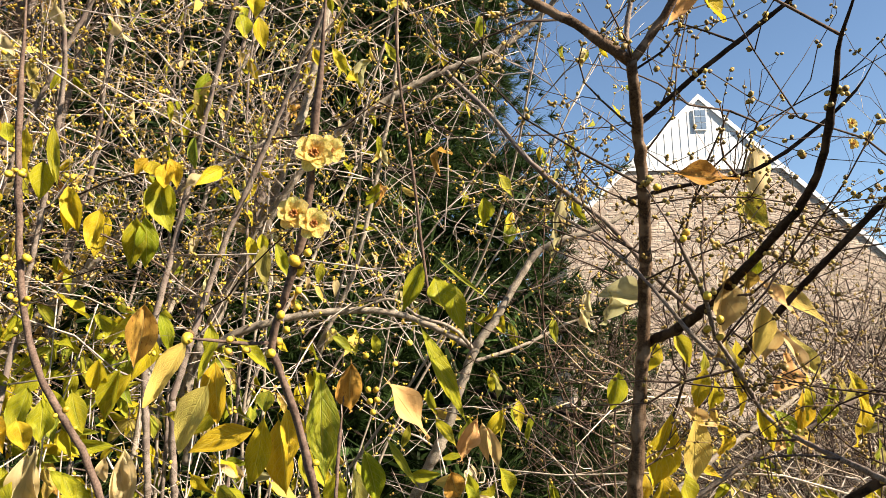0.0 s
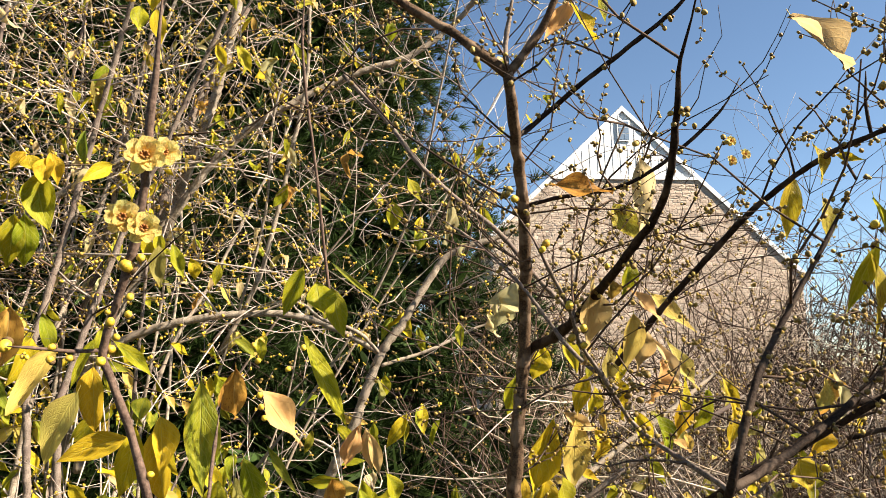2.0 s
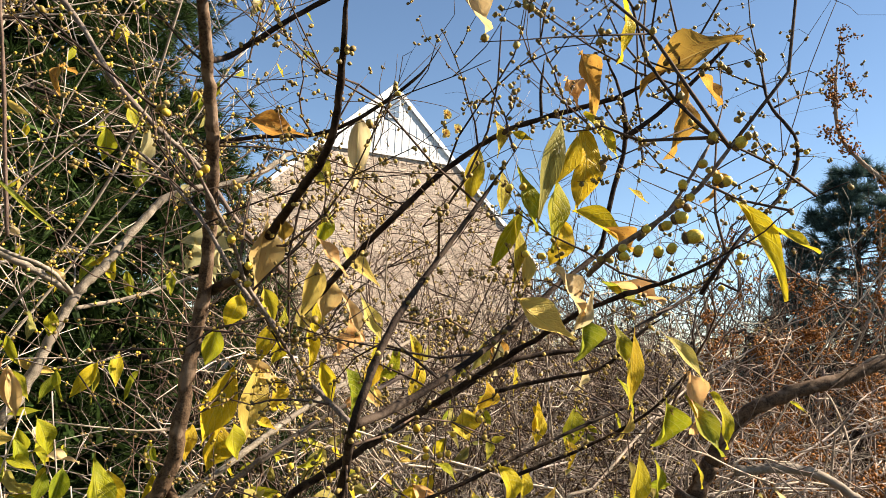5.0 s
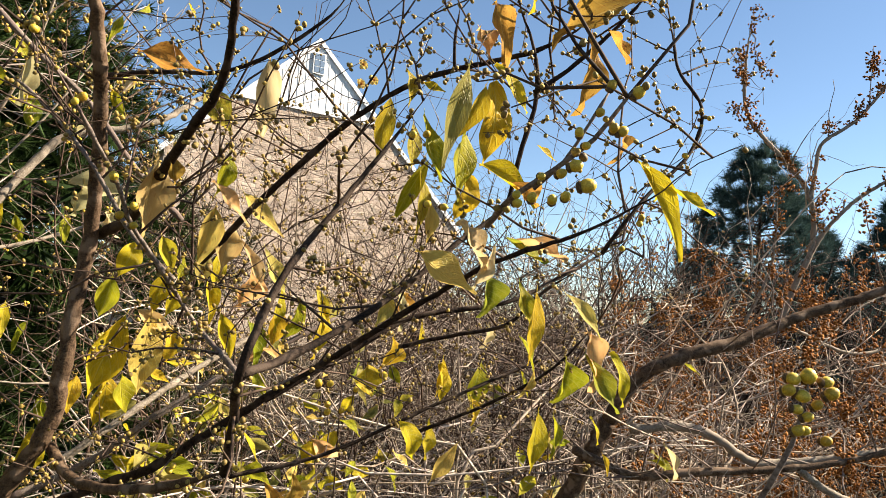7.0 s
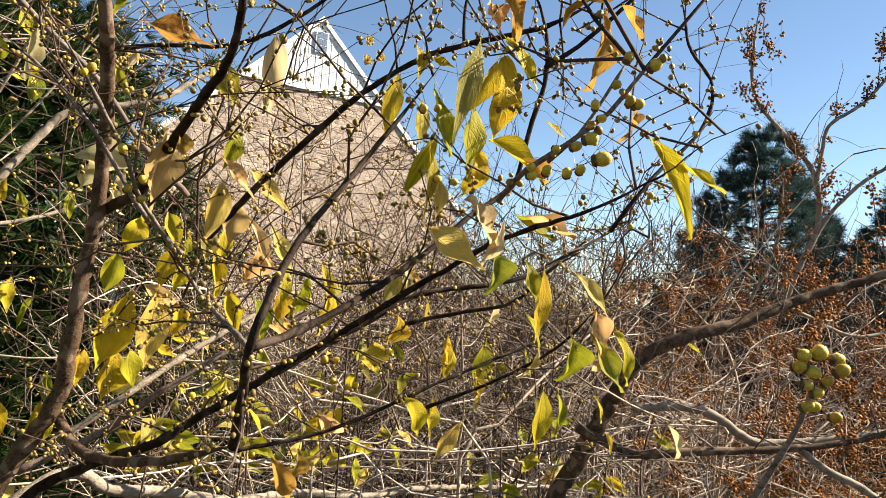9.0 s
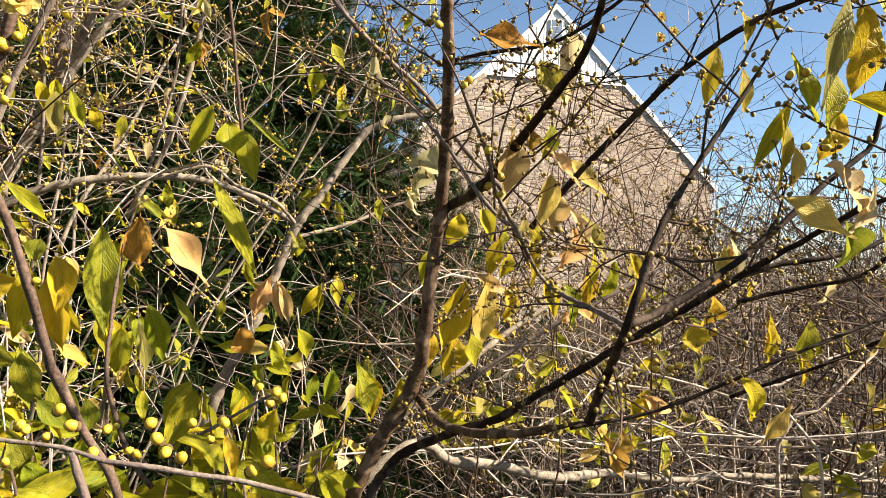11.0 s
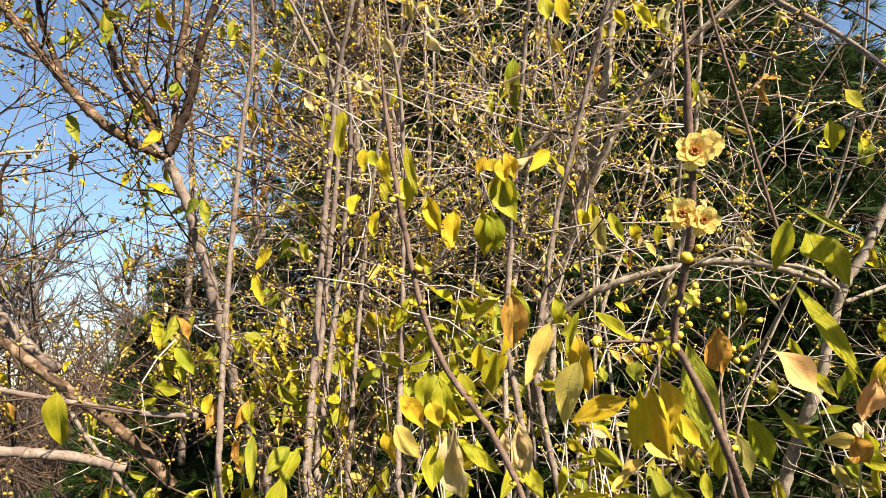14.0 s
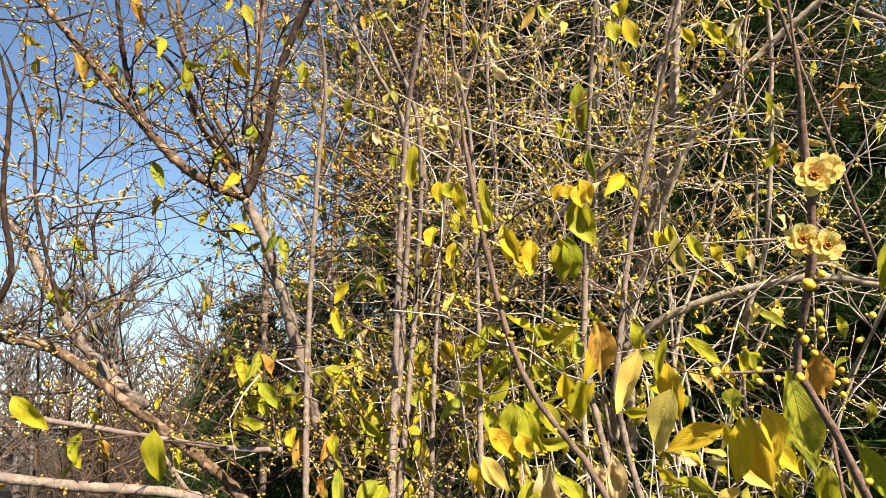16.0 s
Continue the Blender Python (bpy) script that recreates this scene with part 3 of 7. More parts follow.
def conifer(name, at, height, radius, low, boughs, tufts, size, width, droop, needles, label, seed, n_forms=40, full=1.0, core=0):
    r = random.Random(seed)
    tree = thing(name, at, label, "conifer")
    base = np.array(at, float)
    line = np.array([base + (r.uniform(-0.04, 0.04) * height * 0.1, r.uniform(-0.04, 0.04) * height * 0.1, height * k / 8) for k in range(9)])
    line[0] = base + (0, 0, -0.08)
    tb = Batch()
    tb.add(*tube(smooth_line(line, height / 30), np.linspace(height * 0.018, height * 0.003, len(smooth_line(line, height / 30))), 10))
    part("trunk", tb.mesh("trunk"), PINE_BARK, tree)
    forms = [tuft(seed + k, n_forms, size, 62, width) for k in range(5)]
    limbs, green = Batch(), Batch()
    coarse = tuft(seed + 9, 22, size * 3.2, 80, width * 5)
    for k in range(boughs):
        f = (k + r.random()) / boughs
        z = low + (height - low) * f**1.4
        reach = radius * (1 - f) ** 0.7 * r.uniform(0.72, 1.12) + 0.25
        a = k * 2.39996 + r.uniform(-0.4, 0.4)
        out = np.array([math.cos(a), math.sin(a), 0])
        side = np.array([-out[1], out[0], 0])
        p0 = base + (0, 0, z)
        pts = [p0 + out * reach * u + side * reach * r.uniform(-0.06, 0.06) + np.array([0, 0, reach * (0.28 * u - droop * u * u)]) for u in (0, 0.3, 0.6, 0.85, 1.0)]
        bl = smooth_line(pts, reach / 8)
        limbs.add(*tube(bl, np.linspace(0.012 * reach + 0.006, 0.004, len(bl)), 5))
        for q in range(int(tufts * (0.35 + 0.65 * reach / radius) * full)):
            u = r.random() ** 0.55
            u = 0.18 + 0.82 * u
            i = min(len(bl) - 2, int(u * (len(bl) - 1)))
            c = bl[i]
            lat = r.gauss(0, 0.26) * reach * (1.15 - u * 0.75)
            q1 = c + side * lat + np.array([0, 0, r.gauss(0, 0.05) * reach - 0.18 * abs(lat)]) + out * abs(lat) * 0.5
            way = Vector(out * 0.8 + side * (lat / (abs(lat) + 0.1)) * 0.6 + np.array([r.gauss(0, 0.25), r.gauss(0, 0.25), 0.35 + r.gauss(0, 0.3)]))
            if q % 3 == 0 and abs(lat) > 0.05:
                limbs.add(*tube(np.array([c, (c + q1) / 2 + (0, 0, 0.02), q1]), [0.006, 0.005, 0.003], 3))
            green.place(forms[r.randrange(5)], upright(way, q1, r.uniform(0.75, 1.25)))
        # coarse clumps added in the middle close the sky gaps, so it reads as shade
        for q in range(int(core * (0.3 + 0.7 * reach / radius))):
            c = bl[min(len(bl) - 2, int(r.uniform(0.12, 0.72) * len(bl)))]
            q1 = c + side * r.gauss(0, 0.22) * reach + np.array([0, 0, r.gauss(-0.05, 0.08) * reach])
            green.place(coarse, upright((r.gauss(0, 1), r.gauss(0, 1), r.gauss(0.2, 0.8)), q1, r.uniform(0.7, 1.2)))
    tagged(part("branchwork", limbs.mesh("branchwork"), PINE_BARK, tree), kind="stuff")
    tagged(part("needle_foliage", green.mesh("needle_foliage", False), needles, tree), kind="stuff")
    return tree


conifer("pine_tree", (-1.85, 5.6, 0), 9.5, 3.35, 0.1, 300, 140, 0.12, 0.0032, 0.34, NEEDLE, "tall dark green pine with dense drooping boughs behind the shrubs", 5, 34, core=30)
conifer("spruce_tree", (17.6, 12.9, 0), 6.8, 3.7, 0.3, 105, 52, 0.34, 0.009, 0.42, NEEDLE_BLUE, "distant dark blue-green conifer beyond the dry shrub", 6, 36)
conifer("spruce_tree", (20.6, 10.2, 0), 5.6, 3.6, 0.3, 95, 48, 0.36, 0.009, 0.42, NEEDLE_BLUE, "second distant dark conifer at the garden's edge", 7, 36)
conifer("young_pine", (-5.7, 5.1, 0), 2.7, 1.5, 0.1, 60, 50, 0.14, 0.005, 0.3, NEEDLE, "young green pine low beside the tall one", 9, 36)


# ---- bare shrubs: stems, twigs, buds ----
def grow(batch, r, start, way, length, radius, level, ends, wander=0.22, lift=0.25, sides=4, kids=(3, 5)):
    """A twig that wanders and branches; ends takes (place, way, radius) of its nodes."""
    n = 5 if level > 0 else 4
    p, w = np.array(start, float), np.array(way, float)
    w /= np.linalg.norm(w)
    line = [p]
    for k in range(n):
        w = w + np.array([r.gauss(0, wander), r.gauss(0, wander), r.gauss(0, wander) + lift * 0.3])
        w /= np.linalg.norm(w)
        p = p + w * length / n
        line.append(p)
        ends.append((p, w, radius * (1 - 0.75 * (k + 1) / n), level))
    rad = np.linspace(radius, radius * 0.4, n + 1)
    batch.add(*tube(np.array(line), rad, sides if level > 0 else 3))
    if level > 0:
        for c in range(r.randint(*kids)):
            i = r.randint(1, n - 1)
            out = np.array([r.gauss(0, 1), r.gauss(0, 1), r.gauss(0, 0.6) + lift])
            out = out - w * (out @ w) * 0.5
            out /= np.linalg.norm(out) + 1e-6
            grow(batch, r, line[i], w * 0.5 + out * 0.9, length * r.uniform(0.35, 0.65), radius * 0.55, level - 1, ends, wander, lift, sides, kids)


def buds_on(batch, r, nodes, chance, lo, hi, form):
    """Round buds in pairs and small clusters, seated on the nodes of the twigs."""
    for p, w, rad, level in nodes:
        if r.random() > chance:
            continue
        side = np.cross(w, [r.gauss(0, 1), r.gauss(0, 1), r.gauss(0, 1)])
        side /= np.linalg.norm(side) + 1e-6
        other = np.cross(w / (np.linalg.norm(w) + 1e-6), side)
        for k in range(r.choice((1, 2, 2, 2, 3, 4))):
            size = r.uniform(lo, hi)
            a = 3.14 * k + r.gauss(0, 0.4) + (1.57 if k > 1 else 0)
            out = side * math.cos(a) + other * math.sin(a)
            batch.place(form, upright(out + w * r.uniform(0.2, 0.7), p + out * rad * 0.7 + w * r.gauss(0, 0.003), size))


def hang_leaves(owner, batches, r, ends, chance, kinds, lo, hi, own=0):
    """Leaves that hang from twig nodes; the first ones are objects of their own."""
    made = 0
    for p, w, rad, level in ends:
        if r.random() > chance:
            continue
        for s in ((1, -1) if r.random() < 0.45 else (1,)):
            size = r.uniform(lo, hi)
            out = Vector((r.gauss(0, 0.45) + 0.2 * s, r.gauss(0, 0.45) - 0.1, -0.9 + r.gauss(0, 0.35))).normalized()
            tip = Vector(p) + out * size
            kind = r.choice(kinds)
            if made < own:
                ob = leaf(owner, p, tip, size * r.uniform(0.32, 0.42), r.uniform(-75, 75), kind)
            else:
                forms = SMALL_FORMS if size < 0.065 else DRY_FORMS if kind in ("tan", "pale", "brown") else LEAF_FORMS
                batches.setdefault(kind, Batch()).place(forms[r.randrange(len(forms))], leaf_pose(p, tip, size * r.uniform(0.34, 0.44), r.uniform(-75, 75)))
            made += 1


def finish(owner, batches):
    for kind, b in batches.items():
        tagged(part("foliage", b.mesh("foliage"), LEAF[kind], owner), kind="stuff")


front_shrub = thing("wintersweet_shrub", (0.1, 1.1, 0.0), "wintersweet shrub with dark leaning trunk, yellow leaves and round buds", "shrub", "wintersweet shrubs")
mid_shrub = thing("wintersweet_shrub", (-0.35, 2.1, 0.0), "wintersweet shrub with pale grey branches before the pine", "shrub", "wintersweet shrubs")
near_shrub = thing("wintersweet_shrub", (-0.1, 0.62, 0.0), "young wintersweet stems with open pale yellow flowers", "shrub", "wintersweet shrubs")
left_shrub = thing("wintersweet_shrub", (-1.25, 1.9, 0.0), "tall many-stemmed wintersweet shrub full of yellow leaves and buds", "shrub", "wintersweet shrubs")

# the leaning trunk of the front shrub and its arms
limb(front_shrub, BARK_MID, [(0.117, 1.080, 1.091), (0.142, 1.075, 1.186), (0.183, 1.061, 1.275), (0.225, 1.036, 1.364), (0.232, 1.002, 1.474), (0.243, 0.977, 1.602), (0.236, 0.892, 1.743), (0.199, 0.750, 1.902)], 0.0125, 0.0062)
limb(front_shrub, BARK_MID, [(0.199, 0.750, 1.902), (0.142, 0.754, 1.950), (0.089, 0.756, 1.985), (0.015, 0.762, 2.042)], 0.0063, 0.0047)
limb(front_shrub, BARK_MID, [(0.199, 0.750, 1.902), (0.228, 0.751, 1.938), (0.245, 0.737, 1.966), (0.266, 0.719, 2.016)], 0.0053, 0.0040)
limb(front_shrub, BARK_TAN, [(0.199, 0.750, 1.902), (0.200, 0.769, 1.945), (0.205, 0.764, 1.976), (0.211, 0.757, 2.015)], 0.0031, 0.0019)
limb(front_shrub, BARK_DARK_SHADED, [(0.255, 0.999, 1.602), (0.281, 0.905, 1.620), (0.293, 0.776, 1.653), (0.305, 0.688, 1.685), (0.317, 0.642, 1.710), (0.316, 0.596, 1.735), (0.307, 0.549, 1.775), (0.300, 0.513, 1.808), (0.300, 0.478, 1.836), (0.300, 0.454, 1.854)], 0.0072, 0.0018)
# long dark arms reaching over to the other side, backlit shade in their colour
limb(front_shrub, BARK_DARK_SHADED, [(0.383, 1.015, 1.579), (0.423, 0.951, 1.644), (0.464, 0.900, 1.700), (0.514, 0.843, 1.763), (0.563, 0.788, 1.806), (0.602, 0.741, 1.824), (0.678, 0.673, 1.847), (0.711, 0.628, 1.872), (0.739, 0.610, 1.900)], 0.0050, 0.0023)
limb(front_shrub, BARK_MID, [(0.229, 1.055, 1.330), (0.236, 1.027, 1.317), (0.256, 0.987, 1.301), (0.290, 0.925, 1.303), (0.336, 0.853, 1.321), (0.366, 0.801, 1.341), (0.387, 0.780, 1.351)], 0.0068, 0.0044)
limb(front_shrub, BARK_DARK_SHADED, [(0.387, 0.780, 1.351), (0.368, 0.688, 1.416), (0.349, 0.600, 1.471), (0.365, 0.594, 1.529), (0.392, 0.611, 1.574), (0.427, 0.628, 1.617), (0.485, 0.643, 1.695), (0.540, 0.659, 1.772)], 0.0054, 0.0014)
limb(front_shrub, BARK_DARK_SHADED, [(0.349, 0.600, 1.471), (0.401, 0.632, 1.486), (0.469, 0.648, 1.522), (0.535, 0.664, 1.566), (0.592, 0.674, 1.612), (0.637, 0.680, 1.644), (0.655, 0.680, 1.663), (0.661, 0.671, 1.718), (0.671, 0.659, 1.784), (0.663, 0.658, 1.842), (0.646, 0.664, 1.886), (0.632, 0.668, 1.924)], 0.0039, 0.0023)
limb(front_shrub, BARK_DARK_SHADED, [(0.122, 1.090, 1.100), (0.203, 1.150, 1.205), (0.287, 1.099, 1.262), (0.341, 1.041, 1.295), (0.402, 0.967, 1.355), (0.475, 0.860, 1.436), (0.522, 0.771, 1.493), (0.566, 0.695, 1.546), (0.604, 0.623, 1.588), (0.646, 0.550, 1.616), (0.676, 0.484, 1.648), (0.689, 0.451, 1.672), (0.714, 0.412, 1.695)], 0.0079, 0.0012)
limb(front_shrub, BARK_DARK_SHADED, [(0.628, 0.885, 1.482), (0.689, 0.848, 1.502), (0.746, 0.802, 1.522), (0.781, 0.766, 1.571), (0.805, 0.739, 1.595)], 0.0031, 0.0022)
limb(front_shrub, BARK_TAN, [(0.349, 0.600, 1.471), (0.354, 0.843, 1.501), (0.301, 0.797, 1.564), (0.271, 0.765, 1.597), (0.252, 0.727, 1.631), (0.229, 0.691, 1.660), (0.204, 0.656, 1.693), (0.175, 0.624, 1.725)], 0.0028, 0.0019)
limb(front_shrub, BARK_TAN, [(0.321, 0.811, 1.549), (0.279, 0.853, 1.595), (0.232, 0.896, 1.675), (0.181, 0.942, 1.740), (0.123, 0.993, 1.794)], 0.0027, 0.0020)
limb(front_shrub, BARK_DARK_SHADED, [(0.213, 0.802, 1.846), (0.240, 0.858, 1.876), (0.299, 0.830, 1.921), (0.357, 0.798, 1.960), (0.406, 0.768, 1.994), (0.436, 0.748, 2.031)], 0.0037, 0.0024)
limb(front_shrub, BARK_DARK_SHADED, [(0.239, 0.995, 1.803), (0.296, 0.940, 1.806), (0.353, 0.885, 1.803), (0.393, 0.860, 1.818), (0.432, 0.836, 1.846), (0.470, 0.811, 1.882), (0.490, 0.796, 1.918)], 0.0032, 0.0020)
limb(front_shrub, BARK_DARK_SHADED, [(0.622, 0.596, 1.765), (0.650, 0.578, 1.790), (0.682, 0.556, 1.828), (0.705, 0.541, 1.859), (0.718, 0.531, 1.883)], 0.0026, 0.0018)
limb(front_shrub, BARK_DARK_SHADED, [(0.606, 0.739, 1.824), (0.603, 0.738, 1.858), (0.604, 0.733, 1.899)], 0.0020, 0.0014)
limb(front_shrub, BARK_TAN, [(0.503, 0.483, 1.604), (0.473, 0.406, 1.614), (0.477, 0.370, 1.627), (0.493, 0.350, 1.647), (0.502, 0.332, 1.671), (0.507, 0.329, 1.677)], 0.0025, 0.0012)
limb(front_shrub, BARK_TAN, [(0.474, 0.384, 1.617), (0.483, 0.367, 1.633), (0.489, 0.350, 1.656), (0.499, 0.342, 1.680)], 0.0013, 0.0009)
limb(front_shrub, BARK_DARK_SHADED, [(0.761, 0.637, 1.613), (0.787, 0.620, 1.660), (0.824, 0.621, 1.697), (0.876, 0.614, 1.750), (0.897, 0.618, 1.810), (0.892, 0.655, 1.872), (0.914, 0.687, 1.958)], 0.0026, 0.0019)
limb(front_shrub, BARK_DARK_SHADED, [(0.461, 0.922, 1.405), (0.570, 0.900, 1.475), (0.651, 0.892, 1.523), (0.778, 0.857, 1.552), (0.883, 0.862, 1.599), (1.009, 0.855, 1.668)], 0.0045, 0.0022)
limb(front_shrub, BARK_DARK_SHADED, [(0.445, 1.006, 1.290), (0.573, 0.988, 1.319), (0.731, 0.949, 1.395), (0.859, 0.929, 1.450), (0.966, 0.923, 1.490)], 0.0031, 0.0023)
limb(front_shrub, BARK_DARK_SHADED, [(0.761, 1.113, 1.314), (0.854, 0.996, 1.388), (0.905, 0.902, 1.454), (0.960, 0.864, 1.530)], 0.0034, 0.0018)
limb(front_shrub, BARK_GREY, [(0.130, 1.218, 1.130), (0.188, 1.214, 1.183), (0.259, 1.230, 1.215), (0.314, 1.259, 1.177), (0.413, 1.286, 1.157), (0.524, 1.303, 1.129), (0.671, 1.398, 1.105), (0.845, 1.442, 1.075), (1.017, 1.485, 1.067), (1.469, 1.569, 1.018)], 0.0107, 0.0052)
limb(front_shrub, BARK_GREY, [(0.239, 1.411, 1.222), (0.340, 1.404, 1.303), (0.466, 1.446, 1.389), (0.624, 1.486, 1.483), (0.802, 1.576, 1.584)], 0.0068, 0.0039)
limb(front_shrub, BARK_TAN, [(0.181, 1.515, 1.146), (0.309, 1.494, 1.215), (0.394, 1.439, 1.295), (0.515, 1.419, 1.383), (0.656, 1.389, 1.467), (0.807, 1.411, 1.545)], 0.0076, 0.0043)
limb(front_shrub, BARK_TAN, [(0.673, 0.374, 1.386), (0.668, 0.346, 1.430), (0.666, 0.330, 1.459), (0.668, 0.323, 1.485), (0.667, 0.318, 1.507)], 0.0026, 0.0012)
# light grey branches of the shrub behind
limb(mid_shrub, BARK_GREY, [(-0.252, 2.072, 1.035), (-0.176, 2.044, 1.221), (-0.084, 2.017, 1.406), (-0.008, 1.996, 1.608), (0.067, 1.991, 1.717), (0.169, 1.999, 1.877), (0.243, 1.995, 1.924), (0.407, 1.994, 1.985), (0.527, 2.032, 2.092)], 0.0174, 0.0067)
limb(mid_shrub, BARK_GREY, [(-0.794, 1.990, 1.622), (-0.679, 1.986, 1.684), (-0.581, 1.986, 1.714), (-0.451, 1.989, 1.736), (-0.305, 1.996, 1.741), (-0.192, 2.006, 1.723), (-0.079, 2.001, 1.672), (-0.003, 1.993, 1.626)], 0.0122, 0.0087)
limb(mid_shrub, BARK_GREY, [(-0.973, 2.234, 1.330), (-0.885, 2.190, 1.610), (-0.782, 2.159, 1.819), (-0.688, 2.134, 1.993), (-0.612, 2.111, 2.150), (-0.536, 2.081, 2.342), (-0.477, 2.051, 2.535), (-0.417, 2.008, 2.797)], 0.0178, 0.0116)
limb(mid_shrub, BARK_GREY, [(-0.899, 2.193, 1.300), (-0.810, 2.129, 1.694), (-0.691, 2.097, 1.915), (-0.581, 2.070, 2.102), (-0.437, 2.048, 2.272), (-0.260, 2.038, 2.389), (-0.084, 2.033, 2.475), (0.092, 2.031, 2.538), (0.235, 2.020, 2.647), (0.318, 1.960, 2.729)], 0.0148, 0.0085)
limb(mid_shrub, BARK_GREY, [(-0.477, 2.107, 1.635), (-0.370, 2.078, 1.835), (-0.314, 2.049, 2.018), (-0.257, 2.011, 2.252), (-0.217, 1.978, 2.453), (-0.207, 1.934, 2.705)], 0.0077, 0.0051)
limb(mid_shrub, BARK_RED, [(-0.095, 1.606, 1.717), (-0.111, 1.578, 1.870), (-0.126, 1.550, 2.024), (-0.149, 1.515, 2.216), (-0.154, 1.495, 2.331), (-0.146, 1.473, 2.459)], 0.0039, 0.0032)
limb(mid_shrub, BARK_GREY, [(-0.932, 2.263, 1.759), (-0.889, 2.227, 1.979), (-0.826, 2.186, 2.235), (-0.802, 2.155, 2.418)], 0.0103, 0.0056)
limb(mid_shrub, BARK_GREY, [(-1.461, 1.970, 1.521), (-1.261, 1.946, 1.725), (-1.136, 1.933, 1.835), (-1.003, 1.916, 1.977), (-0.813, 1.905, 2.101), (-0.583, 1.896, 2.225)], 0.0195, 0.0065)
limb(mid_shrub, BARK_GREY, [(-0.003, 1.993, 1.626), (-0.059, 1.919, 1.683), (-0.150, 1.908, 1.715), (-0.226, 1.896, 1.762), (-0.365, 1.895, 1.719)], 0.0056, 0.0031)
limb(mid_shrub, BARK_TAN, [(-0.025, 1.140, 2.074), (0.050, 1.110, 1.980), (0.101, 1.077, 1.897), (0.162, 1.090, 1.842), (0.231, 1.103, 1.788), (0.300, 1.121, 1.708), (0.370, 1.136, 1.645)], 0.0039, 0.0040)
limb(mid_shrub, BARK_GREY, [(-0.001, 2.040, 1.592), (0.149, 2.091, 1.640), (0.290, 2.138, 1.706), (0.375, 2.140, 1.721)], 0.0057, 0.0034)
# the near flowering stem
limb(near_shrub, BARK_RED, [(-0.057, 0.605, 1.326), (-0.065, 0.596, 1.359), (-0.079, 0.584, 1.389), (-0.089, 0.576, 1.416), (-0.097, 0.566, 1.440), (-0.101, 0.550, 1.476), (-0.109, 0.530, 1.526), (-0.121, 0.511, 1.573), (-0.125, 0.508, 1.589), (-0.108, 0.492, 1.630), (-0.097, 0.482, 1.660), (-0.089, 0.471, 1.697), (-0.082, 0.457, 1.749), (-0.075, 0.445, 1.792), (-0.071, 0.437, 1.837)], 0.0034, 0.0025)
limb(near_shrub, BARK_RED, [(-0.124, 0.508, 1.589), (-0.138, 0.497, 1.588), (-0.150, 0.486, 1.589), (-0.171, 0.475, 1.591)], 0.0014, 0.0010)
limb(near_shrub, BARK_RED, [(-0.410, 0.891, 1.252), (-0.430, 0.877, 1.376), (-0.460, 0.862, 1.471), (-0.511, 0.842, 1.567), (-0.534, 0.830, 1.661), (-0.542, 0.820, 1.769), (-0.546, 0.811, 1.885), (-0.545, 0.804, 2.001), (-0.543, 0.800, 2.062)], 0.0050, 0.0035)
limb(near_shrub, BARK_TAN, [(0.181, 0.457, 1.351), (0.072, 0.440, 1.389), (0.024, 0.432, 1.402), (-0.020, 0.433, 1.409), (-0.041, 0.434, 1.416), (-0.082, 0.435, 1.422), (-0.126, 0.437, 1.431), (-0.146, 0.437, 1.435)], 0.0020, 0.0009)
limb(near_shrub, BARK_TAN, [(-0.037, 0.434, 1.414), (-0.030, 0.434, 1.392), (-0.023, 0.435, 1.372)], 0.0024, 0.0024)
limb(near_shrub, BARK_RED, [(-0.108, 0.923, 1.244), (-0.130, 0.923, 1.273), (-0.153, 0.922, 1.331), (-0.164, 0.921, 1.382), (-0.166, 0.938, 1.446), (-0.164, 0.965, 1.536)], 0.0037, 0.0019)
limb(near_shrub, BARK_TAN, [(-0.001, 0.614, 1.380), (0.020, 0.592, 1.395), (0.050, 0.570, 1.416), (0.064, 0.560, 1.423)], 0.0015, 0.0009)
# trunks and limbs of the left shrub
limb(left_shrub, BARK_TAN, [(-1.459, 1.508, 1.048), (-1.453, 1.428, 1.321), (-1.448, 1.346, 1.549), (-1.423, 1.254, 1.825), (-1.409, 1.185, 2.018), (-1.420, 1.141, 2.135)], 0.0205, 0.0135)
limb(left_shrub, BARK_MID, [(-1.420, 1.141, 2.135), (-1.514, 1.036, 2.224), (-1.617, 0.923, 2.432), (-1.681, 0.846, 2.590), (-1.749, 0.771, 2.733)], 0.0133, 0.0088)
limb(left_shrub, BARK_DARK_SHADED, [(-1.420, 1.141, 2.135), (-1.346, 1.159, 2.275), (-1.288, 1.164, 2.429), (-1.179, 1.195, 2.620), (-1.118, 1.217, 2.700)], 0.0125, 0.0089)
limb(left_shrub, BARK_MID, [(-1.444, 1.129, 2.283), (-1.483, 1.066, 2.456), (-1.501, 1.022, 2.610), (-1.497, 0.995, 2.746)], 0.0068, 0.0045)
limb(left_shrub, BARK_MID, [(-2.066, 0.745, 1.886), (-1.997, 0.795, 1.863), (-1.885, 0.880, 1.812), (-1.789, 0.970, 1.686), (-1.711, 1.073, 1.560), (-1.642, 1.185, 1.422), (-1.590, 1.244, 1.307)], 0.0125, 0.0150)
limb(left_shrub, BARK_TAN, [(-2.025, 0.725, 1.538), (-1.960, 0.773, 1.517), (-1.839, 0.886, 1.472), (-1.688, 1.032, 1.425), (-1.617, 1.126, 1.377)], 0.0124, 0.0130)
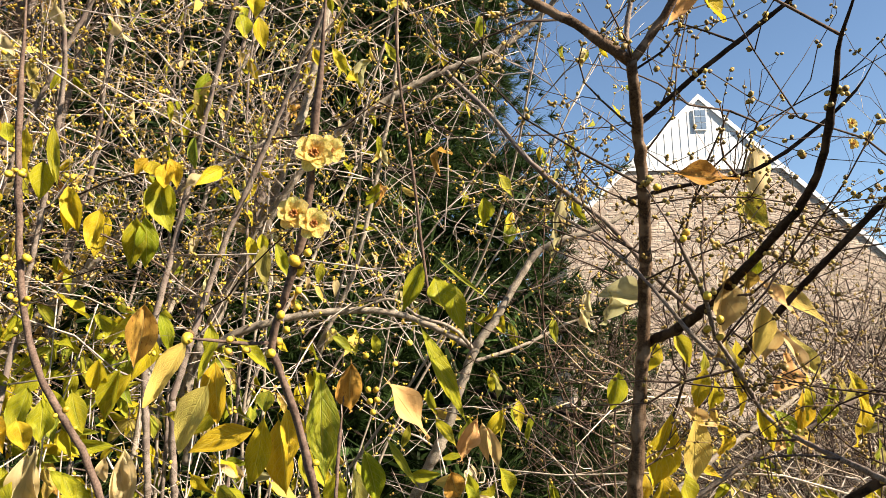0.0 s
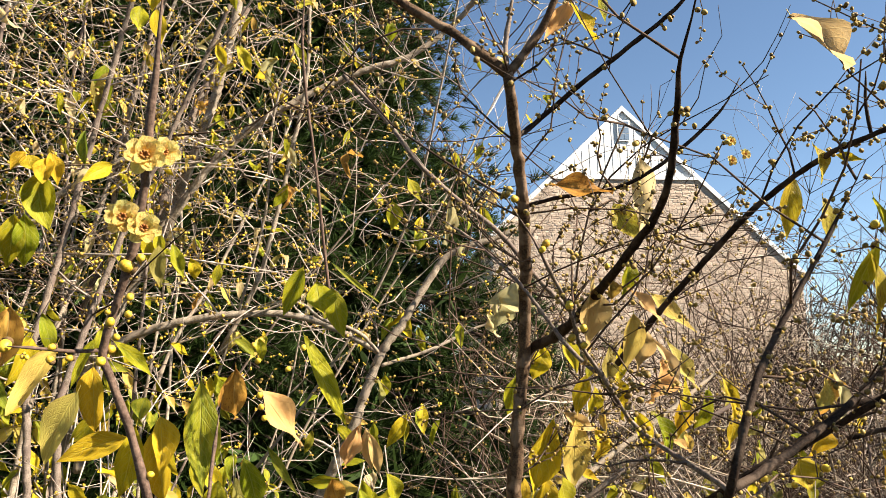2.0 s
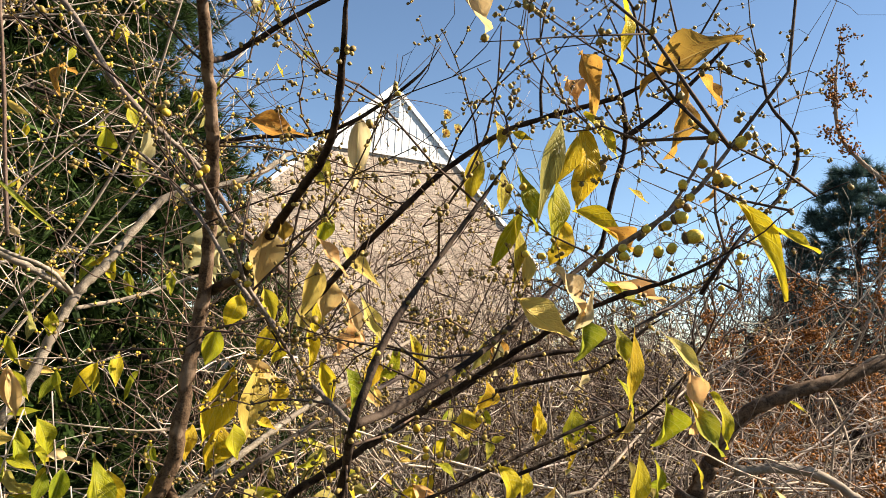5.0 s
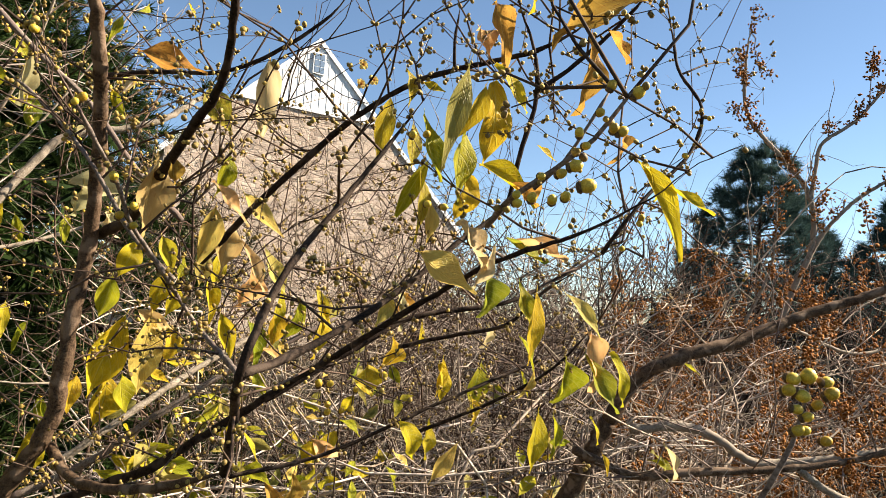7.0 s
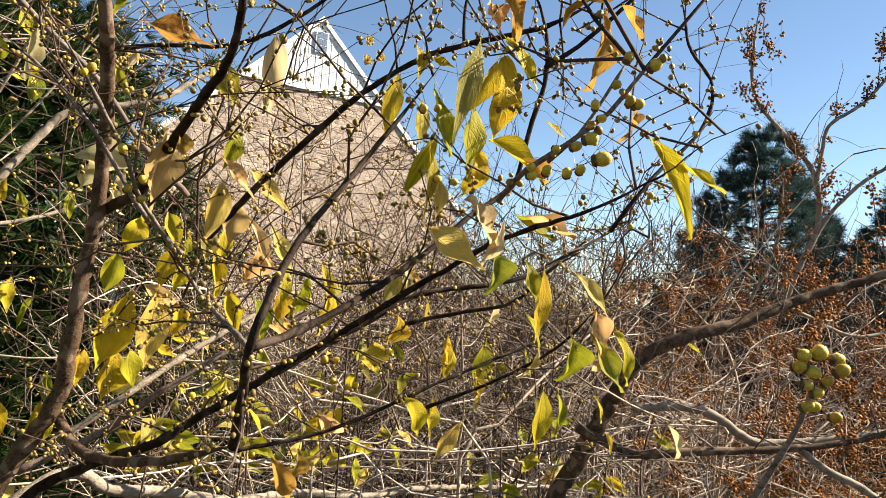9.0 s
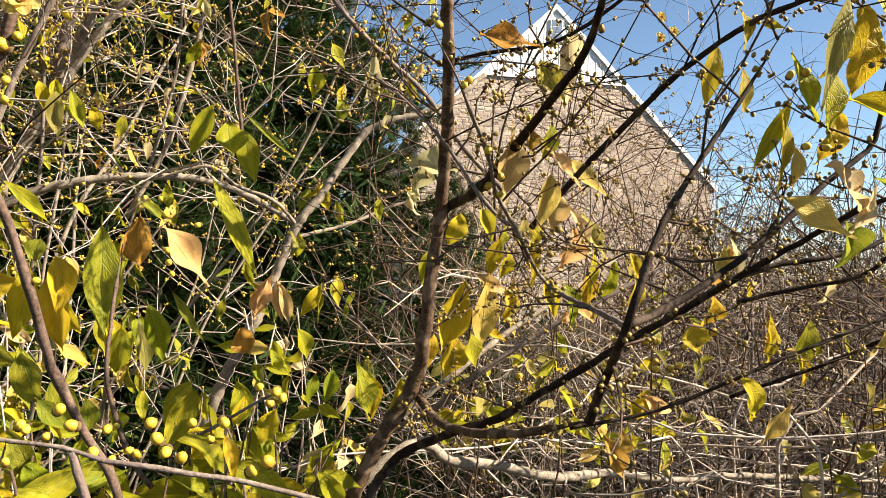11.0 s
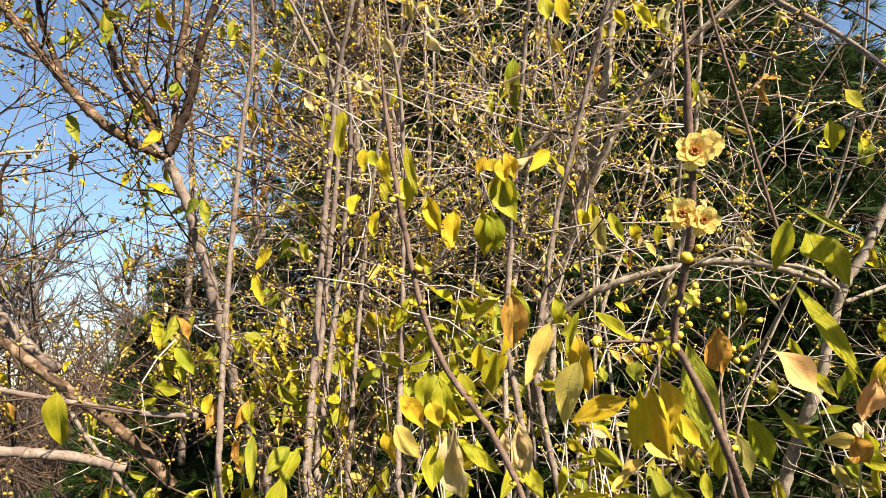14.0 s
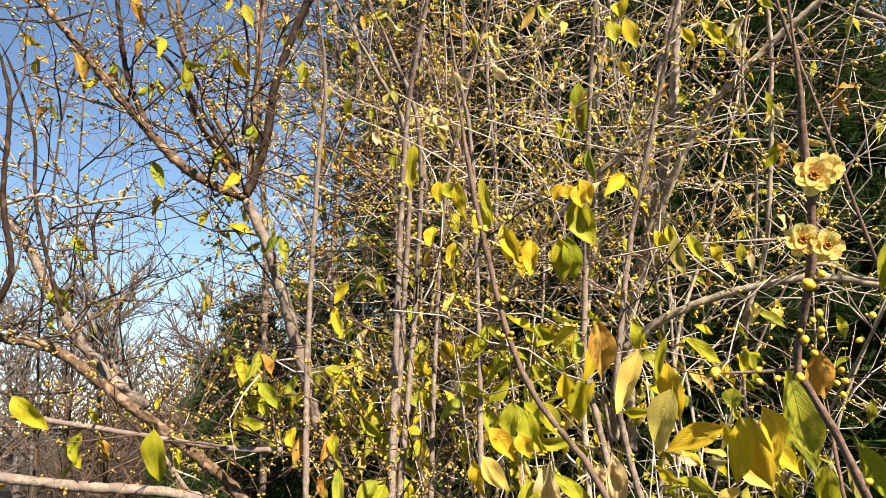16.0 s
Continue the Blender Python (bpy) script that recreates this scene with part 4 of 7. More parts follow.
limb(left_shrub, BARK_TAN, [(-1.915, 0.834, 1.651), (-1.882, 0.859, 1.636), (-1.705, 0.990, 1.571), (-1.538, 1.112, 1.511), (-1.424, 1.193, 1.487)], 0.0064, 0.0071)
limb(left_shrub, BARK_TAN, [(-2.390, 0.909, 2.394), (-2.307, 1.001, 2.218), (-2.247, 1.101, 1.938), (-2.189, 1.172, 1.785), (-2.099, 1.262, 1.644)], 0.0143, 0.0161)
limb(left_shrub, BARK_GREY, [(-1.857, 0.702, 2.161), (-1.726, 0.785, 2.175), (-1.687, 0.818, 2.141), (-1.611, 0.868, 2.142), (-1.512, 0.933, 2.140)], 0.0055, 0.0028)
limb(left_shrub, BARK_DARK_SHADED, [(-1.658, 0.866, 2.004), (-1.646, 0.857, 2.086), (-1.612, 0.868, 2.136)], 0.0048, 0.0041)
limb(left_shrub, BARK_TAN, [(-1.654, 2.023, 1.162), (-1.572, 1.978, 1.624), (-1.464, 1.950, 2.083), (-1.377, 1.908, 2.544), (-1.273, 1.873, 3.024)], 0.0183, 0.0119)
limb(left_shrub, BARK_TAN, [(-1.549, 2.032, 1.159), (-1.463, 1.991, 1.611), (-1.408, 1.929, 2.069), (-1.330, 1.882, 2.522), (-1.224, 1.851, 2.991)], 0.0149, 0.0097)
limb(left_shrub, BARK_TAN, [(-1.947, 1.948, 1.181), (-1.868, 1.896, 1.663), (-1.778, 1.852, 2.143), (-1.651, 1.834, 2.617), (-1.579, 1.772, 3.122)], 0.0148, 0.0096)
limb(left_shrub, BARK_TAN, [(-1.941, 1.907, 1.393), (-1.846, 1.877, 1.819), (-1.785, 1.824, 2.251), (-1.699, 1.789, 2.678), (-1.622, 1.742, 3.129)], 0.0116, 0.0075)
limb(left_shrub, BARK_TAN, [(-2.274, 1.840, 1.250), (-2.167, 1.806, 1.735), (-2.056, 1.774, 2.220), (-1.974, 1.723, 2.709), (-1.870, 1.681, 3.217)], 0.0142, 0.0093)
limb(left_shrub, BARK_TAN, [(-1.508, 1.895, 2.202), (-1.498, 1.857, 2.410), (-1.524, 1.794, 2.624), (-1.490, 1.772, 2.829), (-1.496, 1.719, 3.060)], 0.0122, 0.0079)
limb(left_shrub, BARK_TAN, [(-1.496, 1.981, 2.124), (-1.497, 1.930, 2.359), (-1.501, 1.876, 2.594), (-1.453, 1.859, 2.821), (-1.457, 1.801, 3.078)], 0.0103, 0.0067)
limb(left_shrub, BARK_TAN, [(-1.487, 1.995, 1.242), (-1.378, 1.976, 1.661), (-1.273, 1.955, 2.081), (-1.182, 1.924, 2.504), (-1.089, 1.890, 2.945)], 0.0107, 0.0070)
limb(left_shrub, BARK_TAN, [(-1.242, 1.972, 1.529), (-1.183, 1.939, 1.863), (-1.102, 1.921, 2.193), (-1.054, 1.880, 2.529), (-0.984, 1.851, 2.880)], 0.0075, 0.0049)
limb(left_shrub, BARK_TAN, [(-0.838, 2.196, 1.727), (-0.728, 2.212, 1.986), (-0.668, 2.194, 2.254), (-0.573, 2.200, 2.517), (-0.460, 2.214, 2.795)], 0.0187, 0.0121)
limb(left_shrub, BARK_TAN, [(-0.952, 2.238, 1.744), (-0.873, 2.230, 2.021), (-0.839, 2.192, 2.305), (-0.772, 2.175, 2.584), (-0.716, 2.148, 2.885)], 0.0088, 0.0057)
limb(left_shrub, BARK_TAN, [(-1.687, 1.992, 1.208), (-1.603, 1.950, 1.660), (-1.524, 1.904, 2.113), (-1.442, 1.861, 2.565), (-1.347, 1.822, 3.036)], 0.0101, 0.0066)
limb(left_shrub, BARK_DARK_SHADED, [(-1.791, 0.682, 1.887), (-1.727, 0.704, 1.982), (-1.707, 0.681, 2.149), (-1.648, 0.674, 2.362), (-1.645, 0.643, 2.518)], 0.0071, 0.0045)
limb(left_shrub, BARK_DARK_SHADED, [(-1.754, 0.830, 1.880), (-1.753, 0.788, 2.075), (-1.742, 0.769, 2.198), (-1.718, 0.759, 2.320), (-1.728, 0.716, 2.489), (-1.750, 0.676, 2.603)], 0.0055, 0.0028)
limb(left_shrub, BARK_DARK_SHADED, [(-1.574, 0.972, 2.334), (-1.587, 0.931, 2.486), (-1.575, 0.911, 2.617), (-1.559, 0.896, 2.732)], 0.0080, 0.0051)
limb(left_shrub, BARK_DARK_SHADED, [(-1.407, 1.110, 2.206), (-1.454, 1.042, 2.376), (-1.491, 0.991, 2.500), (-1.547, 0.936, 2.583)], 0.0066, 0.0037)
limb(left_shrub, BARK_MID, [(-1.472, 1.197, 2.167), (-1.413, 1.189, 2.383), (-1.352, 1.184, 2.591), (-1.310, 1.180, 2.740)], 0.0092, 0.0069)
limb(left_shrub, BARK_MID, [(-1.486, 1.182, 2.193), (-1.544, 1.098, 2.405), (-1.534, 1.068, 2.574), (-1.512, 1.043, 2.757)], 0.0100, 0.0062)
limb(left_shrub, BARK_DARK_SHADED, [(-1.339, 1.079, 2.271), (-1.286, 1.073, 2.463), (-1.271, 1.043, 2.647)], 0.0043, 0.0028)
limb(left_shrub, BARK_TAN, [(-1.410, 1.123, 2.133), (-1.539, 1.060, 2.314), (-1.678, 1.007, 2.419), (-1.873, 0.914, 2.536), (-2.049, 0.832, 2.663)], 0.0058, 0.0032)
limb(left_shrub, BARK_GREY, [(-1.371, 1.193, 2.211), (-1.283, 1.264, 2.151), (-1.226, 1.373, 2.104)], 0.0060, 0.0039)
# pale stems that fan out of the left shrub
limb(left_shrub, BARK_TAN, [(-1.151, 1.264, 1.349), (-1.097, 1.326, 1.770), (-0.993, 1.296, 2.178), (-0.997, 1.202, 2.362), (-1.006, 1.090, 2.515)], 0.0085, 0.0045)
limb(left_shrub, BARK_TAN, [(-1.167, 1.314, 1.339), (-1.092, 1.385, 1.828), (-0.990, 1.347, 2.218), (-0.977, 1.254, 2.415), (-0.971, 1.160, 2.558)], 0.0080, 0.0045)
limb(left_shrub, BARK_TAN, [(-1.119, 1.221, 1.333), (-1.087, 1.275, 1.714), (-0.968, 1.250, 2.176), (-0.883, 1.220, 2.354), (-0.796, 1.188, 2.490)], 0.0095, 0.0050)
limb(left_shrub, BARK_TAN, [(-1.223, 1.061, 1.370), (-1.205, 1.101, 1.736), (-1.110, 1.091, 2.117), (-1.037, 1.067, 2.294), (-0.971, 0.997, 2.476)], 0.0075, 0.0042)
limb(left_shrub, BARK_TAN, [(-0.979, 1.381, 1.297), (-0.944, 1.433, 1.746), (-0.864, 1.381, 2.171), (-0.835, 1.309, 2.364), (-0.795, 1.249, 2.501)], 0.0075, 0.0042)
limb(left_shrub, BARK_TAN, [(-0.777, 1.638, 1.601), (-0.712, 1.639, 1.915), (-0.627, 1.590, 2.218), (-0.545, 1.520, 2.440), (-0.513, 1.501, 2.494)], 0.0080, 0.0050)
limb(left_shrub, BARK_TAN, [(-0.736, 1.705, 1.505), (-0.635, 1.727, 1.875), (-0.493, 1.693, 2.199), (-0.394, 1.641, 2.392), (-0.351, 1.613, 2.468)], 0.0085, 0.0050)
limb(left_shrub, BARK_TAN, [(-1.137, 1.393, 1.294), (-1.087, 1.458, 1.768), (-0.995, 1.450, 2.100), (-0.851, 1.421, 2.374), (-0.732, 1.393, 2.532)], 0.0070, 0.0040)
# leaves of the left shrub and the near stems
leaf(left_shrub, (-0.374, 1.124, 1.626), (-0.321, 1.171, 1.567), 0.022, -5, 'yelgreen')
leaf(left_shrub, (-0.396, 1.109, 1.629), (-0.423, 1.107, 1.555), 0.019, 16, 'yelgreen')
leaf(left_shrub, (-1.259, 1.778, 2.508), (-1.298, 1.771, 2.419), 0.045, -4, 'pale')
leaf(left_shrub, (-0.357, 1.532, 2.322), (-0.338, 1.555, 2.277), 0.025, 18, 'yellow')
leaf(left_shrub, (-0.316, 1.556, 2.335), (-0.291, 1.586, 2.272), 0.029, 8, 'yellow')
leaf(left_shrub, (-1.263, 1.386, 1.931), (-1.271, 1.395, 1.862), 0.032, 4, 'yelgreen')
leaf(left_shrub, (-1.676, 0.678, 1.695), (-1.639, 0.721, 1.608), 0.048, -4, 'yellow')
leaf(left_shrub, (-1.599, 0.981, 1.653), (-1.611, 0.979, 1.627), 0.022, 4, 'yellow')
leaf(left_shrub, (-1.408, 1.128, 1.553), (-1.465, 1.086, 1.576), 0.033, -15, 'yelgreen')
leaf(left_shrub, (-0.489, 0.811, 1.485), (-0.498, 0.817, 1.363), 0.034, 2, 'pale')
leaf(left_shrub, (-0.738, 0.739, 1.438), (-0.755, 0.740, 1.366), 0.034, -5, 'yelgreen')
leaf(left_shrub, (-0.582, 0.988, 1.439), (-0.517, 1.009, 1.382), 0.027, -20, 'yelgreen')
leaf(left_shrub, (-1.085, 1.240, 1.876), (-1.089, 1.243, 1.822), 0.025, 4, 'yelgreen')
leaf(left_shrub, (-0.830, 1.182, 2.191), (-0.850, 1.179, 2.147), 0.022, -4, 'pale')
leaf(left_shrub, (-0.378, 0.838, 1.392), (-0.369, 0.845, 1.319), 0.034, 17, 'yellow')
leaf(left_shrub, (-0.245, 0.768, 1.407), (-0.247, 0.772, 1.342), 0.030, -6, 'green')
leaf(left_shrub, (-0.260, 0.919, 1.412), (-0.254, 0.926, 1.342), 0.032, -13, 'green')
leaf(left_shrub, (-0.209, 0.883, 1.382), (-0.179, 0.895, 1.314), 0.035, 22, 'green')
leaf(left_shrub, (-0.147, 0.796, 1.375), (-0.144, 0.800, 1.329), 0.021, -20, 'green')
leaf(left_shrub, (-0.068, 0.921, 1.372), (-0.094, 0.918, 1.316), 0.029, -1, 'yelgreen')
leaf(left_shrub, (-0.001, 0.834, 1.385), (0.007, 0.840, 1.326), 0.028, -2, 'yelgreen')
leaf(left_shrub, (0.102, 0.965, 1.380), (0.095, 0.966, 1.333), 0.022, 1, 'yelgreen')
leaf(left_shrub, (0.135, 0.973, 1.389), (0.140, 0.979, 1.315), 0.034, -14, 'yelgreen')
leaf(mid_shrub, (-0.048, 1.194, 1.758), (0.038, 1.212, 1.687), 0.009, 21, 'green')
leaf(mid_shrub, (0.047, 1.158, 1.415), (0.070, 1.169, 1.360), 0.028, -5, 'yelgreen')
leaf(mid_shrub, (0.015, 1.040, 1.501), (-0.011, 1.051, 1.426), 0.024, 5, 'tan')
leaf(mid_shrub, (0.021, 1.041, 1.493), (0.030, 1.053, 1.432), 0.020, 18, 'tan')
leaf(left_shrub, (-0.466, 0.918, 1.464), (-0.470, 0.924, 1.428), 0.017, 4, 'pale')
leaf(left_shrub, (-0.521, 0.918, 1.445), (-0.508, 0.925, 1.407), 0.019, -21, 'yelgreen')
leaf(left_shrub, (-0.812, 1.257, 2.314), (-0.804, 1.268, 2.258), 0.026, 18, 'pale')
leaf(left_shrub, (-0.654, 0.905, 2.054), (-0.635, 0.912, 2.022), 0.018, 18, 'pale')
# leaves of the front shrub
leaf(front_shrub, (0.341, 1.111, 1.422), (0.369, 1.097, 1.402), 0.017, -21, 'gold')
leaf(front_shrub, (0.206, 1.079, 1.347), (0.204, 1.087, 1.270), 0.036, 1, 'yellow')
leaf(front_shrub, (0.359, 1.255, 1.626), (0.381, 1.248, 1.566), 0.029, 18, 'gold')
leaf(front_shrub, (0.416, 1.166, 1.609), (0.406, 1.177, 1.550), 0.028, 7, 'olive')
leaf(front_shrub, (0.446, 1.207, 1.609), (0.444, 1.214, 1.543), 0.030, -3, 'yellow')
leaf(front_shrub, (0.568, 1.261, 1.522), (0.563, 1.271, 1.440), 0.034, 16, 'gold')
leaf(front_shrub, (0.697, 1.011, 1.559), (0.699, 1.016, 1.496), 0.027, 1, 'brown')
leaf(front_shrub, (0.803, 1.077, 1.444), (0.827, 1.069, 1.377), 0.033, 1, 'yellow')
leaf(front_shrub, (0.909, 1.138, 1.377), (0.919, 1.137, 1.325), 0.024, -6, 'gold')
leaf(front_shrub, (0.845, 1.179, 1.332), (0.833, 1.192, 1.266), 0.032, -3, 'yellow')
leaf(front_shrub, (0.774, 0.794, 1.566), (0.781, 0.793, 1.524), 0.020, 2, 'gold')
leaf(front_shrub, (0.740, 0.761, 1.509), (0.766, 0.749, 1.467), 0.018, -16, 'yelgreen')
leaf(front_shrub, (0.814, 0.949, 1.518), (0.817, 0.950, 1.479), 0.018, -21, 'pale')
leaf(front_shrub, (0.430, 0.996, 1.613), (0.464, 1.006, 1.543), 0.019, -3, 'pale')
leaf(front_shrub, (0.372, 0.894, 1.642), (0.361, 0.908, 1.567), 0.029, 10, 'tanyel')
leaf(front_shrub, (0.365, 0.889, 1.673), (0.418, 0.893, 1.624), 0.018, -8, 'tan')
leaf(front_shrub, (0.349, 1.062, 1.564), (0.334, 1.074, 1.502), 0.027, 19, 'yellow')
leaf(front_shrub, (0.361, 1.064, 1.547), (0.355, 1.074, 1.493), 0.025, -5, 'yellow')
leaf(front_shrub, (0.248, 1.045, 1.420), (0.240, 1.054, 1.372), 0.023, -2, 'gold')
leaf(front_shrub, (0.315, 1.075, 1.508), (0.370, 1.076, 1.478), 0.022, 21, 'tan')
leaf(front_shrub, (0.436, 1.116, 1.508), (0.462, 1.127, 1.437), 0.027, 22, 'yellow')
leaf(front_shrub, (0.553, 1.200, 1.559), (0.539, 1.215, 1.483), 0.023, -16, 'yellow')
leaf(front_shrub, (0.573, 0.848, 1.810), (0.567, 0.863, 1.728), 0.029, 16, 'gold')
leaf(front_shrub, (0.612, 0.890, 1.558), (0.601, 0.901, 1.497), 0.025, -2, 'tanyel')
leaf(front_shrub, (0.620, 0.887, 1.569), (0.645, 0.897, 1.500), 0.016, -1, 'pale')
leaf(front_shrub, (0.357, 0.457, 1.815), (0.389, 0.462, 1.773), 0.024, 6, 'pale')
leaf(front_shrub, (0.265, 0.721, 1.974), (0.249, 0.729, 1.934), 0.020, -12, 'tan')
leaf(front_shrub, (0.268, 0.721, 1.974), (0.283, 0.728, 1.927), 0.022, -17, 'yellow')
leaf(front_shrub, (0.299, 0.716, 1.986), (0.307, 0.722, 1.949), 0.014, -1, 'yelgreen')
leaf(front_shrub, (0.531, 0.637, 1.643), (0.535, 0.638, 1.598), 0.016, 14, 'tanyel')
leaf(front_shrub, (0.678, 0.660, 1.731), (0.696, 0.652, 1.711), 0.013, -17, 'yellow')
leaf(front_shrub, (0.705, 0.521, 1.695), (0.729, 0.510, 1.663), 0.015, 0, 'yellow')
leaf(front_shrub, (0.592, 0.605, 1.603), (0.580, 0.616, 1.554), 0.015, 11, 'pale')
leaf(front_shrub, (0.733, 0.758, 1.578), (0.742, 0.758, 1.524), 0.025, 18, 'yelgreen')
leaf(front_shrub, (0.851, 0.858, 1.395), (0.853, 0.865, 1.303), 0.043, 4, 'yellow')
leaf(front_shrub, (0.884, 0.863, 1.388), (0.896, 0.862, 1.321), 0.027, -13, 'yelgreen')
leaf(front_shrub, (1.149, 0.890, 1.332), (1.182, 0.877, 1.276), 0.019, -10, 'pale')
leaf(front_shrub, (1.034, 0.952, 1.372), (1.061, 0.940, 1.329), 0.016, -22, 'yellow')
leaf(front_shrub, (1.058, 0.944, 1.309), (1.072, 0.940, 1.271), 0.012, 8, 'gold')
leaf(front_shrub, (0.842, 1.067, 1.310), (0.803, 1.095, 1.247), 0.029, 17, 'tanyel')
leaf(front_shrub, (0.570, 1.110, 1.263), (0.576, 1.112, 1.205), 0.027, 10, 'brown')
leaf(front_shrub, (0.606, 1.179, 1.560), (0.634, 1.169, 1.489), 0.019, 20, 'gold')
leaf(front_shrub, (0.693, 1.013, 1.563), (0.691, 1.020, 1.500), 0.021, 12, 'tanyel')
leaf(front_shrub, (0.587, 1.191, 1.534), (0.578, 1.204, 1.456), 0.033, -1, 'yelgreen')
leaf(front_shrub, (0.421, 1.168, 1.560), (0.435, 1.166, 1.489), 0.027, -8, 'yellow')
leaf(front_shrub, (0.386, 1.185, 1.593), (0.375, 1.195, 1.556), 0.018, -18, 'yelgreen')
leaf(front_shrub, (0.807, 1.074, 1.454), (0.805, 1.081, 1.385), 0.032, -15, 'yellow')
leaf(front_shrub, (0.882, 0.916, 1.452), (0.872, 0.927, 1.398), 0.026, -20, 'tanyel')
leaf(front_shrub, (0.494, 0.998, 1.281), (0.536, 0.999, 1.209), 0.029, 22, 'brown')
leaf(front_shrub, (0.642, 0.888, 1.381), (0.686, 0.889, 1.323), 0.034, 10, 'yellow')
leaf(front_shrub, (0.149, 1.009, 1.368), (0.162, 1.011, 1.303), 0.030, 5, 'yellow')
leaf(front_shrub, (-0.050, 0.866, 1.371), (-0.077, 0.870, 1.309), 0.031, 14, 'yelgreen')
leaf(front_shrub, (0.014, 1.010, 1.497), (0.002, 1.012, 1.448), 0.019, -12, 'tan')
leaf(front_shrub, (0.029, 1.009, 1.489), (0.041, 1.011, 1.432), 0.018, 10, 'tan')
leaf(front_shrub, (-0.163, 0.720, 1.387), (-0.134, 0.720, 1.359), 0.018, -7, 'green')
leaf(front_shrub, (-0.199, 0.770, 1.425), (-0.189, 0.772, 1.365), 0.028, 20, 'green')
leaf(front_shrub, (-0.244, 0.969, 1.520), (-0.236, 0.971, 1.443), 0.036, -21, 'gold')
leaf(front_shrub, (-0.254, 0.622, 1.422), (-0.259, 0.625, 1.354), 0.024, 11, 'yellow')
leaf(front_shrub, (-0.180, 0.520, 1.409), (-0.181, 0.521, 1.368), 0.019, 12, 'gold')
leaf(front_shrub, (-0.295, 0.825, 1.398), (-0.380, 0.829, 1.378), 0.022, 4, 'yellow')
leaf(front_shrub, (-0.244, 0.823, 1.395), (-0.308, 0.826, 1.385), 0.019, -19, 'yelgreen')
leaf(front_shrub, (0.057, 0.611, 1.400), (0.038, 0.613, 1.366), 0.018, 17, 'yellow')
leaf(front_shrub, (0.002, 0.715, 1.355), (0.014, 0.716, 1.309), 0.015, -15, 'gold')
leaf(front_shrub, (0.010, 0.814, 1.374), (-0.003, 0.815, 1.342), 0.016, -1, 'yellow')
leaf(front_shrub, (0.080, 1.012, 1.367), (0.072, 1.013, 1.327), 0.019, -14, 'yelgreen')


# leaves in drooping clusters on the arms
leaf(left_shrub, (-1.232, 1.569, 2.308), (-1.252, 1.566, 2.229), 0.043, -2, 'yelgreen')
leaf(left_shrub, (-0.974, 1.292, 2.178), (-0.996, 1.301, 2.063), 0.051, 4, 'yelgreen')
leaf(left_shrub, (-0.789, 1.172, 2.018), (-0.809, 1.181, 1.921), 0.034, 15, 'yellow')
leaf(left_shrub, (-0.723, 1.128, 1.934), (-0.729, 1.133, 1.866), 0.039, -17, 'yellow')
leaf(left_shrub, (-0.806, 1.082, 1.912), (-0.810, 1.080, 1.869), 0.032, 11, 'yellow')
leaf(left_shrub, (-0.795, 1.105, 2.007), (-0.801, 1.104, 1.958), 0.026, -3, 'yellow')
leaf(left_shrub, (-0.681, 1.144, 1.875), (-0.682, 1.140, 1.809), 0.029, -15, 'yellow')
leaf(left_shrub, (-0.863, 1.595, 1.944), (-0.891, 1.598, 1.846), 0.049, -8, 'yellow')
leaf(left_shrub, (-0.621, 1.261, 1.862), (-0.636, 1.274, 1.761), 0.045, -11, 'yelgreen')
leaf(left_shrub, (-0.531, 1.177, 1.908), (-0.546, 1.184, 1.832), 0.051, 5, 'yelgreen')
leaf(left_shrub, (-0.523, 1.169, 1.938), (-0.522, 1.176, 1.892), 0.035, 12, 'gold')
leaf(left_shrub, (-0.552, 1.155, 1.943), (-0.572, 1.150, 1.911), 0.022, -3, 'gold')
leaf(left_shrub, (-0.704, 1.760, 2.379), (-0.739, 1.786, 2.230), 0.057, 6, 'yelgreen')
leaf(left_shrub, (-0.782, 1.111, 1.875), (-0.790, 1.112, 1.821), 0.030, 16, 'yellow')
leaf(left_shrub, (-1.680, 1.757, 1.865), (-1.725, 1.758, 1.719), 0.060, -12, 'yelgreen')
leaf(left_shrub, (-1.696, 1.817, 1.857), (-1.685, 1.839, 1.781), 0.041, 18, 'yelgreen')
leaf(left_shrub, (-1.149, 1.198, 1.866), (-1.189, 1.208, 1.824), 0.030, -3, 'yellow')
leaf(left_shrub, (-1.767, 2.103, 1.824), (-1.786, 2.112, 1.732), 0.063, -18, 'yellow')
leaf(left_shrub, (-0.533, 1.634, 1.895), (-0.524, 1.644, 1.834), 0.029, -5, 'yellow')
leaf(left_shrub, (-0.470, 1.557, 1.857), (-0.468, 1.582, 1.768), 0.038, 8, 'olive')
leaf(left_shrub, (-0.381, 1.500, 1.818), (-0.369, 1.518, 1.770), 0.029, -1, 'yellow')
leaf(left_shrub, (-0.576, 1.084, 1.594), (-0.589, 1.104, 1.536), 0.033, -7, 'yellow')
leaf(left_shrub, (-0.687, 1.084, 1.553), (-0.704, 1.097, 1.488), 0.038, 6, 'yelgreen')
leaf(left_shrub, (-0.669, 1.094, 1.550), (-0.647, 1.130, 1.502), 0.030, -8, 'yelgreen')
leaf(left_shrub, (-0.638, 0.910, 1.526), (-0.605, 0.922, 1.470), 0.033, -14, 'gold')
leaf(left_shrub, (-0.739, 1.039, 1.465), (-0.707, 1.061, 1.403), 0.038, -10, 'tanyel')
leaf(left_shrub, (-0.752, 1.030, 1.462), (-0.754, 1.027, 1.390), 0.030, 10, 'gold')
